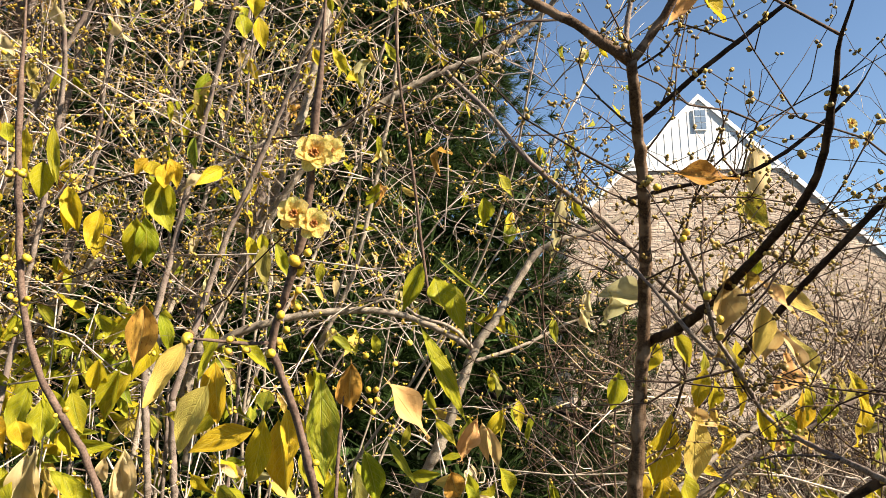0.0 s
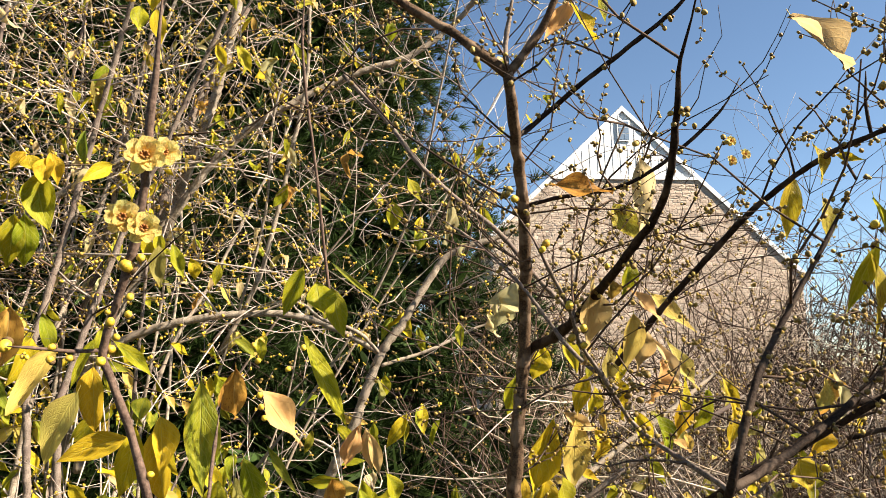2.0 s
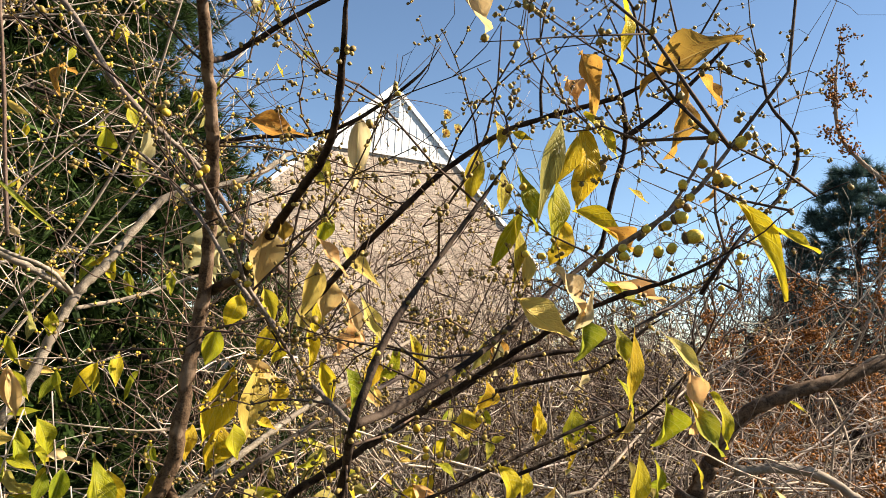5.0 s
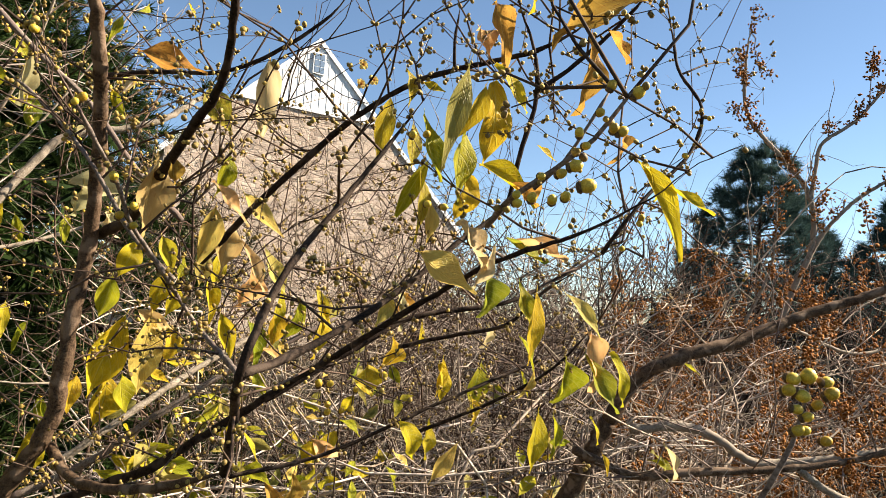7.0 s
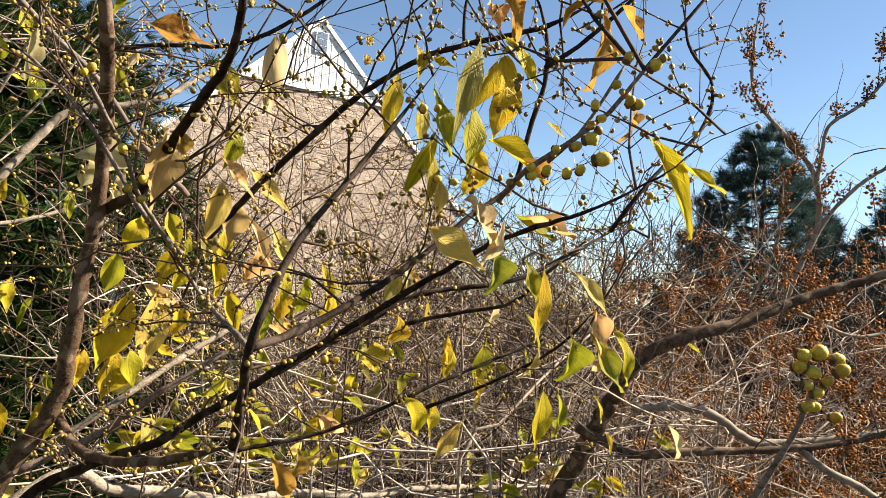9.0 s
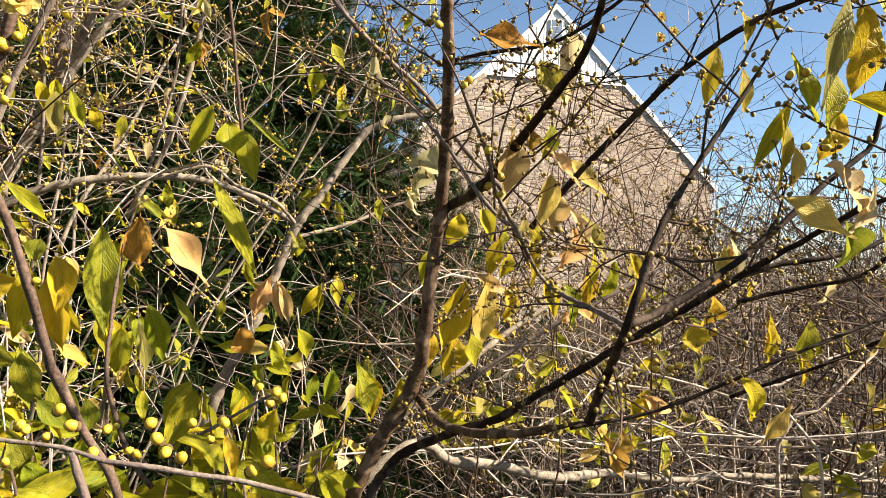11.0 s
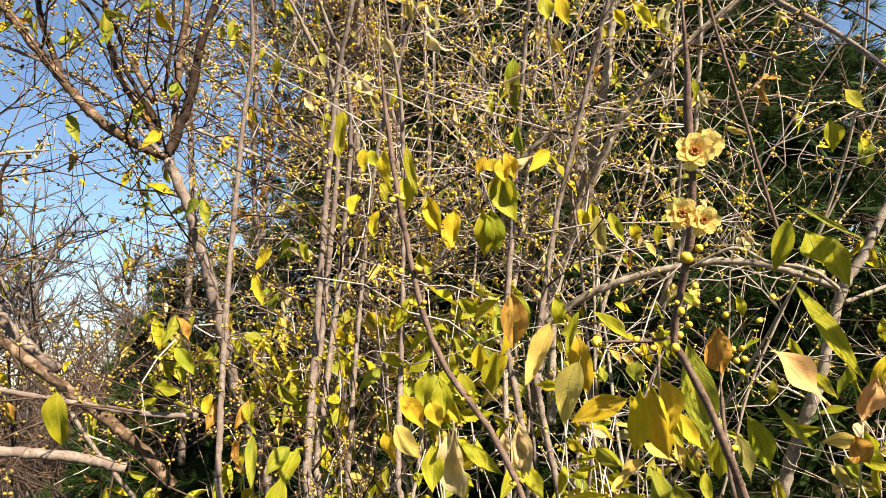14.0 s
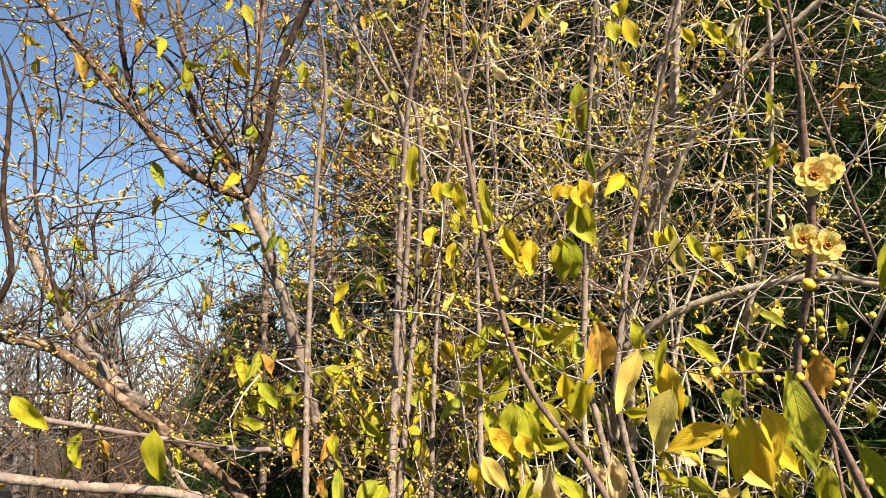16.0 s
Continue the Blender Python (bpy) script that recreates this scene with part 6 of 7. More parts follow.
# ---- the front shrub: buds and small twigs on its arms ----
rr = random.Random(33)
tw, ends = Batch(), []
near_nodes = []
for ob, line, rad in owner_lines[front_shrub.name]:
    if ob.name.startswith("stem"):
        continue
    for i in range(5, len(line)):
        if rad[i] < 0.006 and rr.random() < 0.22:
            for c in range(rr.choice((1, 1, 2, 3))):
                near_nodes.append((line[i] + np.array([rr.gauss(0, 0.004) for q in range(3)]), line[i] - line[i - 1], rad[i], 0))
        if line[i][2] > 1.66 and rr.random() < 0.1:
            grow(tw, rr, line[i], [rr.gauss(0, 1), rr.gauss(0, 0.6) + 0.3, rr.uniform(0.1, 1.2)], rr.uniform(0.14, 0.36), 0.0013, 1, ends, sides=5, wander=0.24, kids=(2, 3))
        if rr.random() < 0.1 and line[i][2] > 1.2:
            grow(tw, rr, line[i], [rr.gauss(0, 1), rr.gauss(0, 0.7) + 0.2, rr.uniform(-0.1, 1.1)], rr.uniform(0.08, 0.3), 0.0015, 1, ends, sides=5, wander=0.3, kids=(1, 3))
tagged(part("twig_tangle", tw.mesh("twig_tangle"), TWIG_SHADED, front_shrub), kind="stuff")
bd = Batch()
buds_on(bd, rr, near_nodes, 0.9, 0.0034, 0.006, BUD_NEAR)
buds_on(bd, rr, ends, 0.95, 0.0034, 0.0062, BUD_FAR)
tagged(part("bud_mass", bd.mesh("bud_mass"), BUD_DULL, front_shrub), kind="stuff")
lb = {}
hang_leaves(front_shrub, lb, rr, [e for e in ends if e[0][2] < 1.6 and e[0][1] > 1.0], 0.05, ["yellow", "tanyel", "tan", "yelgreen", "olive"], 0.04, 0.07, 40)
finish(front_shrub, lb)

# low leafy shoots among the stems
def shoots(owner, r, count, box, kinds, lo, hi, bark):
    b = Batch()
    for k in range(count):
        foot = np.array([r.uniform(*box[0]), r.uniform(*box[1]), box[2][0] - 0.25])
        top = np.array([foot[0] + r.gauss(0, 0.06), foot[1] + r.gauss(0, 0.05), r.uniform(*box[2])])
        mid = (foot + top) / 2 + (r.gauss(0, 0.03), r.gauss(0, 0.03), 0)
        ln = smooth_line([(foot[0], foot[1], -0.03), foot, mid, top], 0.06)
        b.add(*tube(ln, np.linspace(0.0035, 0.0014, len(ln)), 5))
        for c in range(r.randint(2, 5)):
            p = top + (mid - top) * r.random() * 0.8
            size = r.uniform(lo, hi)
            out = Vector((r.gauss(0, 0.8), r.gauss(-0.2, 0.7), r.gauss(-0.45, 0.45))).normalized()
            leaf(owner, p, Vector(p) + out * size, size * r.uniform(0.34, 0.44), r.uniform(-60, 60), r.choice(kinds))
    tagged(part("shoot_tangle", b.mesh("shoot_tangle"), bark, owner), kind="stuff")


shoots(near_shrub, random.Random(51), 36, ((-0.95, 0.12), (0.75, 1.25), (1.0, 1.3)), ["yelgreen", "yellow", "green", "yelgreen", "tanyel"], 0.06, 0.11, BARK_RED)
shoots(near_shrub, random.Random(54), 60, ((-0.4, 0.1), (0.76, 1.15), (1.12, 1.36)), ["yelgreen", "yellow", "yelgreen", "green"], 0.06, 0.1, BARK_RED)
shoots(mid_shrub, random.Random(55), 30, ((-0.6, 0.2), (1.3, 1.9), (1.0, 1.45)), ["yelgreen", "yellow", "tanyel", "yelgreen", "pale"], 0.05, 0.09, TWIG)
shoots(front_shrub, random.Random(52), 46, ((0.35, 1.5), (1.15, 2.0), (1.1, 1.5)), ["yellow", "yelgreen", "yelgreen", "tanyel", "olive"], 0.05, 0.08, TWIG_SHADED)
shoots(left_shrub, random.Random(53), 40, ((-1.7, -0.5), (1.3, 2.0), (1.15, 1.75)), ["yelgreen", "yellow", "yelgreen", "green"], 0.06, 0.1, TWIG)

# ---- near stems: buds and open flowers ----
def flower(owner, at, way, size):
    """A cup of waxy pale petals round a dark heart."""
    b = Batch()
    m = upright(way, at, size)
    for ring, count, open_, ln in ((0, 7, 62, 0.72), (1, 6, 46, 0.6), (2, 5, 30, 0.3)):
        for k in range(count):
            a = 2 * math.pi * (k + 0.5 * ring) / count + 0.13 * math.sin(k * 5.1 + size * 900)
            verts, faces, uv = PETAL_FORM
            q = np.array(m @ Matrix.Rotation(a, 4, "Z") @ Matrix.Rotation(radians(90 - open_ + 9 * math.sin(k * 3.7 + ring)), 4, "X") @ Matrix.Diagonal((ln * 1.1, ln, ln, 1)))
            b.add(verts @ q[:3, :3].T + q[:3, 3], faces, uv)
    fl = part("flower", b.mesh("flower"), PETAL, owner, "pale yellow waxy wintersweet flower")
    h = Batch()
    for k in range(7):
        a = 2 * math.pi * k / 7
        v = Vector((math.cos(a) * 0.35, math.sin(a) * 0.35, 1))
        q = m @ upright(v, (math.cos(a) * 0.05, math.sin(a) * 0.05, 0.1), 0.13)
        vv, ff, _ = BUD_FAR
        n = np.array(q @ Matrix.Diagonal((1, 1, 2.0, 1)))
        h.add(vv @ n[:3, :3].T + n[:3, 3], ff)
    part("heart", h.mesh("heart"), HEART, fl, "maroon flower heart")


def petal_form():
    verts, uv, faces = [], [], []
    for i in range(6):
        v = i / 5
        w = 0.37 * math.sin(math.pi * (0.1 + 0.72 * v)) ** 0.8
        for j in range(4):
            s = j / 3 * 2 - 1
            verts.append((s * w, v * 1.0, 0.14 * s * s + 0.3 * v * v - 0.42 * v**3 + 0.06 * s * math.sin(5 * v)))
            uv.append((s, v))
    for i in range(5):
        for j in range(3):
            a = i * 4 + j
            faces.append((a, a + 1, a + 5, a + 4))
    return np.array(verts), faces, np.array(uv)


PETAL_FORM = petal_form()


def bud(owner, at, way, size, dull=False):
    b = Batch()
    b.place(BUD_NEAR, upright(way, at, size))
    ob = part("bud", b.mesh("bud"), BUD_DULL if dull else BUD, owner)
    c = Batch()
    c.place(CUP, upright(way, Vector(at) - Vector(way).normalized() * size * 0.2, size * 0.9))
    part("bud_scale", c.mesh("bud_scale"), SCALE_BROWN, ob)


flower(near_shrub, (-0.083, 0.454, 1.710), (0.3, -1, 0.1), 0.0192)
flower(near_shrub, (-0.075, 0.463, 1.715), (0.5, -0.8, 0.1), 0.0157)
flower(near_shrub, (-0.098, 0.464, 1.672), (0.2, -1, 0.05), 0.0169)
flower(near_shrub, (-0.086, 0.466, 1.665), (0.45, -0.9, 0.05), 0.0162)
bud(near_shrub, (-0.099, 0.488, 1.642), (-0.3, -0.3, 0.17), 0.0094)
bud(near_shrub, (-0.095, 0.487, 1.650), (0.34, -0.65, -0.16), 0.0063)
bud(near_shrub, (-0.101, 0.491, 1.625), (0.04, -0.33, -0.19), 0.0057)
bud(near_shrub, (-0.115, 0.491, 1.604), (0.35, -0.25, 0.57), 0.0063)
bud(near_shrub, (-0.103, 0.493, 1.611), (0.39, -0.89, 0.35), 0.0054)
bud(near_shrub, (-0.111, 0.495, 1.597), (0.44, -0.87, -0.07), 0.0057)
bud(near_shrub, (-0.114, 0.491, 1.613), (-0.28, -0.53, 0.11), 0.0038)
bud(near_shrub, (-0.174, 0.482, 1.595), (-0.03, -0.36, -0.4), 0.0086)
bud(near_shrub, (-0.144, 0.483, 1.591), (-0.53, -0.81, -0.25), 0.0049)
bud(near_shrub, (-0.145, 0.483, 1.580), (-0.52, -0.22, 0.63), 0.0052)
bud(near_shrub, (-0.133, 0.485, 1.583), (-0.5, -0.55, -0.02), 0.0049)
bud(near_shrub, (-0.525, 0.825, 1.708), (-0.22, -0.65, 0.38), 0.0110)
bud(near_shrub, (-0.547, 0.806, 1.814), (0.1, -0.65, -0.17), 0.0099)
bud(near_shrub, (-0.529, 0.806, 1.811), (-0.21, -0.81, 0.27), 0.0088)
bud(near_shrub, (-0.550, 0.831, 1.667), (0.26, -0.63, -0.3), 0.0088)
bud(near_shrub, (-0.530, 0.833, 1.654), (-0.39, -0.64, 0.33), 0.0077)
bud(near_shrub, (-0.544, 0.837, 1.622), (0.34, -0.63, 0.56), 0.0077)
bud(near_shrub, (-0.527, 0.843, 1.605), (0.15, -0.6, 0.05), 0.0077)
bud(near_shrub, (-0.530, 0.838, 1.632), (-0.0, -0.41, 0.1), 0.0077)
bud(near_shrub, (-0.543, 0.800, 1.842), (0.23, -0.58, -0.11), 0.0072)
bud(near_shrub, (-0.554, 0.822, 1.714), (0.04, -0.41, -0.31), 0.0088)
bud(near_shrub, (-0.190, 1.332, 1.530), (-0.09, -0.6, 0.66), 0.0118)
bud(near_shrub, (-0.179, 1.332, 1.531), (0.52, -0.64, 0.68), 0.0110)
bud(near_shrub, (-0.191, 1.337, 1.512), (0.35, -0.72, 0.16), 0.0127)
bud(near_shrub, (-0.170, 1.335, 1.512), (-0.45, -0.33, 0.39), 0.0118)
bud(near_shrub, (-0.197, 1.319, 1.593), (0.46, -0.35, 0.4), 0.0118)
bud(near_shrub, (-0.203, 1.316, 1.627), (0.28, -0.51, -0.28), 0.0110)
bud(near_shrub, (-0.112, 1.324, 1.621), (0.11, -0.9, -0.23), 0.0127)
bud(near_shrub, (-0.185, 1.341, 1.495), (0.33, -0.87, -0.29), 0.0118)
bud(near_shrub, (-0.134, 1.325, 1.583), (-0.48, -0.28, -0.19), 0.0110)
bud(near_shrub, (-0.108, 0.458, 1.424), (-0.57, -0.31, -0.25), 0.0069)
bud(near_shrub, (-0.073, 0.457, 1.421), (0.41, -0.43, 0.6), 0.0063)
bud(near_shrub, (-0.053, 0.456, 1.430), (0.54, -0.49, 0.56), 0.0069)
bud(near_shrub, (-0.041, 0.456, 1.422), (-0.56, -0.36, 0.21), 0.0074)
bud(near_shrub, (-0.089, 0.459, 1.416), (0.26, -0.83, 0.5), 0.0063)
bud(near_shrub, (-0.088, 0.459, 1.411), (0.52, -0.86, -0.01), 0.0057)
bud(near_shrub, (-0.069, 0.458, 1.422), (0.08, -0.32, -0.11), 0.0057)
bud(near_shrub, (-0.056, 0.457, 1.416), (-0.38, -0.73, 0.34), 0.0051)
bud(near_shrub, (-0.034, 0.457, 1.408), (0.3, -0.62, 0.04), 0.0069)
bud(near_shrub, (-0.001, 0.456, 1.424), (-0.12, -0.65, 0.1), 0.0074)
bud(near_shrub, (0.004, 0.454, 1.413), (-0.5, -0.55, 0.77), 0.0074)
bud(near_shrub, (0.008, 0.455, 1.410), (-0.1, -0.38, -0.21), 0.0069)
bud(near_shrub, (0.014, 0.455, 1.402), (0.23, -0.37, 0.41), 0.0074)
bud(near_shrub, (0.021, 0.454, 1.423), (0.02, -0.56, 0.37), 0.0057)
bud(near_shrub, (0.037, 0.453, 1.426), (0.48, -0.8, -0.28), 0.0069)
bud(near_shrub, (0.056, 0.451, 1.444), (0.3, -0.26, 0.22), 0.0051)
bud(near_shrub, (0.068, 0.452, 1.444), (-0.07, -0.4, -0.18), 0.0063)
bud(near_shrub, (0.065, 0.452, 1.435), (-0.28, -0.76, 0.3), 0.0057)
bud(near_shrub, (0.065, 0.454, 1.400), (-0.22, -0.74, 0.43), 0.0086)
bud(near_shrub, (0.053, 0.454, 1.395), (0.54, -0.69, 0.45), 0.0080)
bud(near_shrub, (-0.008, 0.455, 1.405), (-0.1, -0.3, 0.3), 0.0057)
bud(near_shrub, (-0.021, 0.456, 1.405), (-0.28, -0.75, -0.37), 0.0057)
bud(near_shrub, (-0.025, 0.456, 1.422), (-0.02, -0.63, -0.19), 0.0057)
bud(near_shrub, (0.032, 0.453, 1.414), (-0.17, -0.67, 0.53), 0.0051)
bud(near_shrub, (-0.010, 0.454, 1.408), (-0.43, -0.21, 0.18), 0.0051)
bud(near_shrub, (-0.079, 0.458, 1.401), (0.12, -0.57, 0.6), 0.0051)
bud(front_shrub, (0.475, 0.351, 1.626), (0.39, -0.51, 0.18), 0.0084)
bud(front_shrub, (0.483, 0.350, 1.615), (0.26, -0.3, 0.08), 0.0100)
bud(front_shrub, (0.499, 0.337, 1.649), (0.28, -0.23, 0.16), 0.0073)
bud(front_shrub, (0.498, 0.339, 1.650), (-0.32, -0.74, 0.46), 0.0067)
bud(front_shrub, (0.491, 0.336, 1.674), (0.21, -0.23, 0.62), 0.0067)
bud(front_shrub, (0.489, 0.342, 1.661), (-0.31, -0.77, -0.09), 0.0061)
bud(front_shrub, (0.479, 0.347, 1.645), (-0.38, -0.41, 0.63), 0.0061)
bud(front_shrub, (0.506, 0.332, 1.672), (0.48, -0.72, 0.64), 0.0084)
bud(front_shrub, (0.457, 0.363, 1.604), (-0.22, -0.6, 0.47), 0.0067)
bud(front_shrub, (0.469, 0.358, 1.604), (-0.5, -0.84, 0.6), 0.0067)
bud(front_shrub, (0.476, 0.355, 1.607), (-0.25, -0.65, 0.3), 0.0067)
bud(front_shrub, (0.447, 0.367, 1.602), (0.21, -0.9, 0.0), 0.0061)
bud(front_shrub, (0.460, 0.360, 1.620), (-0.08, -0.56, -0.15), 0.0056)
bud(front_shrub, (0.469, 0.355, 1.621), (0.1, -0.23, 0.07), 0.0067)
bud(front_shrub, (0.482, 0.347, 1.640), (0.05, -0.82, -0.07), 0.0056)
bud(front_shrub, (0.446, 0.366, 1.605), (0.2, -0.82, 0.66), 0.0056)
bud(front_shrub, (0.213, 0.654, 1.685), (0.49, -0.83, 0.73), 0.0080)
bud(front_shrub, (0.248, 0.709, 1.631), (-0.15, -0.36, 0.51), 0.0089)
bud(front_shrub, (0.271, 0.745, 1.611), (-0.25, -0.43, 0.38), 0.0086)
bud(front_shrub, (0.256, 0.753, 1.602), (0.37, -0.71, 0.51), 0.0086)
bud(front_shrub, (0.268, 0.756, 1.595), (0.55, -0.43, 0.24), 0.0078)
bud(front_shrub, (0.181, 0.602, 1.718), (-0.46, -0.55, 0.02), 0.0071)
bud(front_shrub, (0.208, 0.645, 1.679), (0.26, -0.43, 0.28), 0.0064)
bud(front_shrub, (0.316, 0.923, 1.779), (-0.38, -0.45, 0.36), 0.0066, True)
bud(front_shrub, (0.420, 0.849, 1.815), (-0.39, -0.28, 0.39), 0.0098, True)
bud(front_shrub, (0.383, 0.867, 1.860), (-0.45, -0.25, -0.23), 0.0087, True)
bud(front_shrub, (0.444, 0.830, 1.867), (-0.2, -0.4, 0.32), 0.0065, True)
bud(front_shrub, (0.226, 0.916, 1.778), (0.07, -0.45, 0.15), 0.0083, True)
bud(front_shrub, (0.355, 0.806, 1.566), (-0.23, -0.78, -0.32), 0.0088, True)
bud(front_shrub, (0.336, 0.828, 1.539), (0.26, -0.37, 0.25), 0.0079, True)
bud(front_shrub, (0.348, 0.823, 1.536), (0.29, -0.65, -0.08), 0.0079, True)
bud(front_shrub, (0.338, 0.829, 1.531), (-0.14, -0.29, -0.35), 0.0079, True)
bud(front_shrub, (0.467, 0.557, 1.682), (0.01, -0.73, 0.52), 0.0070)
bud(front_shrub, (0.478, 0.551, 1.685), (-0.18, -0.67, 0.08), 0.0070)
bud(front_shrub, (0.492, 0.571, 1.628), (0.05, -0.36, 0.02), 0.0072)
bud(front_shrub, (0.504, 0.564, 1.627), (0.42, -0.82, -0.08), 0.0072)
bud(front_shrub, (0.384, 0.828, 1.757), (-0.48, -0.82, 0.53), 0.0062, True)
bud(front_shrub, (0.283, 0.798, 1.689), (0.27, -0.77, -0.17), 0.0047, True)
bud(front_shrub, (0.304, 0.764, 1.680), (-0.1, -0.38, 0.58), 0.0064)
bud(front_shrub, (0.662, 0.326, 1.495), (0.3, -0.49, -0.22), 0.0098)
bud(front_shrub, (0.657, 0.331, 1.495), (-0.12, -0.76, 0.23), 0.0092)
bud(front_shrub, (0.657, 0.329, 1.505), (0.08, -0.76, -0.1), 0.0092)
bud(front_shrub, (0.680, 0.316, 1.493), (0.34, -0.88, 0.56), 0.0098)
bud(front_shrub, (0.674, 0.315, 1.503), (0.47, -0.24, 0.06), 0.0085)
bud(front_shrub, (0.673, 0.320, 1.485), (0.06, -0.49, 0.36), 0.0078)
bud(front_shrub, (0.658, 0.326, 1.484), (0.57, -0.42, -0.04), 0.0078)
bud(front_shrub, (0.667, 0.324, 1.477), (0.43, -0.56, 0.32), 0.0078)
bud(front_shrub, (0.663, 0.328, 1.467), (0.27, -0.9, 0.52), 0.0085)
bud(front_shrub, (0.667, 0.325, 1.468), (0.19, -0.56, 0.23), 0.0072)
bud(front_shrub, (0.682, 0.319, 1.462), (-0.05, -0.76, 0.24), 0.0078)
bud(front_shrub, (0.671, 0.323, 1.504), (-0.56, -0.55, 0.38), 0.0118)
bud(front_shrub, (0.574, 1.041, 1.408), (-0.07, -0.5, 0.75), 0.0123)
bud(front_shrub, (0.586, 1.033, 1.411), (0.47, -0.81, 0.55), 0.0109)
bud(front_shrub, (0.656, 0.994, 1.432), (0.15, -0.86, 0.03), 0.0123)
bud(front_shrub, (0.590, 1.037, 1.381), (-0.32, -0.85, 0.25), 0.0109)
bud(front_shrub, (0.586, 1.036, 1.368), (0.52, -0.67, 0.64), 0.0109)
bud(front_shrub, (0.606, 1.025, 1.372), (0.23, -0.81, 0.63), 0.0095)
bud(front_shrub, (0.617, 1.017, 1.374), (0.12, -0.25, 0.46), 0.0095)
bud(front_shrub, (0.402, 1.145, 1.339), (0.29, -0.66, 0.57), 0.0123)
bud(front_shrub, (0.386, 1.154, 1.295), (0.52, -0.3, 0.12), 0.0102)
bud(front_shrub, (0.388, 1.159, 1.269), (0.31, -0.56, -0.27), 0.0102)
bud(front_shrub, (0.397, 1.156, 1.275), (-0.55, -0.85, -0.16), 0.0089)
bud(front_shrub, (0.480, 1.108, 1.275), (-0.41, -0.55, 0.44), 0.0095)
bud(front_shrub, (0.492, 1.102, 1.259), (0.04, -0.6, 0.38), 0.0102)
bud(front_shrub, (0.624, 1.013, 1.405), (-0.23, -0.57, 0.51), 0.0095)
bud(front_shrub, (0.641, 1.003, 1.412), (-0.12, -0.77, 0.68), 0.0095)
bud(front_shrub, (0.802, 0.597, 1.687), (0.26, -0.64, 0.05), 0.0093)
bud(front_shrub, (0.812, 0.592, 1.689), (0.04, -0.48, -0.13), 0.0083)
bud(front_shrub, (0.791, 0.607, 1.654), (-0.6, -0.75, 0.54), 0.0083)
bud(front_shrub, (0.790, 0.609, 1.650), (-0.43, -0.58, -0.17), 0.0083)
bud(front_shrub, (0.774, 0.620, 1.619), (-0.35, -0.78, 0.08), 0.0073)
bud(front_shrub, (0.827, 0.580, 1.731), (-0.4, -0.88, -0.27), 0.0073)
bud(front_shrub, (0.847, 0.564, 1.776), (-0.4, -0.56, -0.33), 0.0062)
bud(front_shrub, (0.840, 0.571, 1.743), (-0.57, -0.59, 0.09), 0.0062)
flower(front_shrub, (0.654, 1.172, 1.965), (0.2, -1, 0.1), 0.0150)
flower(front_shrub, (0.673, 1.163, 1.938), (0.2, -1, 0.1), 0.0150)
flower(front_shrub, (0.654, 1.175, 1.930), (0.2, -1, 0.1), 0.0150)

rr = random.Random(34)
bd, ends = Batch(), []
for ob, line, rad in owner_lines[near_shrub.name]:
    for i in range(4, len(line)):
        if rr.random() < 0.13:
            ends.append((line[i], line[i] - line[i - 1], rad[i], 0))
buds_on(bd, rr, ends, 1.0, 0.005, 0.008, BUD_NEAR)
tagged(part("bud_mass", bd.mesh("bud_mass"), BUD, near_shrub), kind="stuff")

# ---- the thicket of bare stems before the house ----
thicket = thing("bare_thicket", (1.5, 3.0, 0.0), "leafless thicket of thin tangled stems before the stone house", "shrub")
rr = random.Random(35)
# the same stems twice, in the shaded and in the sunlit bark colour
for pale in (0, 1):
    tw, ends = Batch(), []
    for k in range(46):
        foot = (rr.uniform(0.85, 2.7), rr.uniform(1.9, 4.2), 0)
        n, p, w = 9, np.array(foot), np.array([rr.gauss(0, 0.3), rr.gauss(0, 0.2), 1.0])
        line, rad, h = [p - (0, 0, 0.05)], rr.uniform(0.003, 0.0065), rr.uniform(1.4, 2.3) - 0.25 * max(0, foot[0] - 1.3)
        for s in range(n):
            w = w + np.array([rr.gauss(0, 0.16), rr.gauss(0, 0.12), 0.0])
            w /= np.linalg.norm(w)
            p = p + w * h / n
            line.append(p)
        tw.add(*tube(smooth_line(line, 0.1), np.linspace(rad, rad * 0.35, len(smooth_line(line, 0.1))), 5))
        for s in range(3, n + 1):
            for c in range(2):
                grow(tw, rr, line[s], [rr.gauss(0, 1), rr.gauss(0, 0.8), rr.uniform(-0.3, 1.1)], rr.uniform(0.2, 0.6), rad * 0.42, 1, ends, wander=0.28, kids=(2, 4))
    tagged(part("stem_tangle", tw.mesh("stem_tangle"), TWIG_SUNLIT if pale else TWIG_SHADED, thicket), kind="stuff")

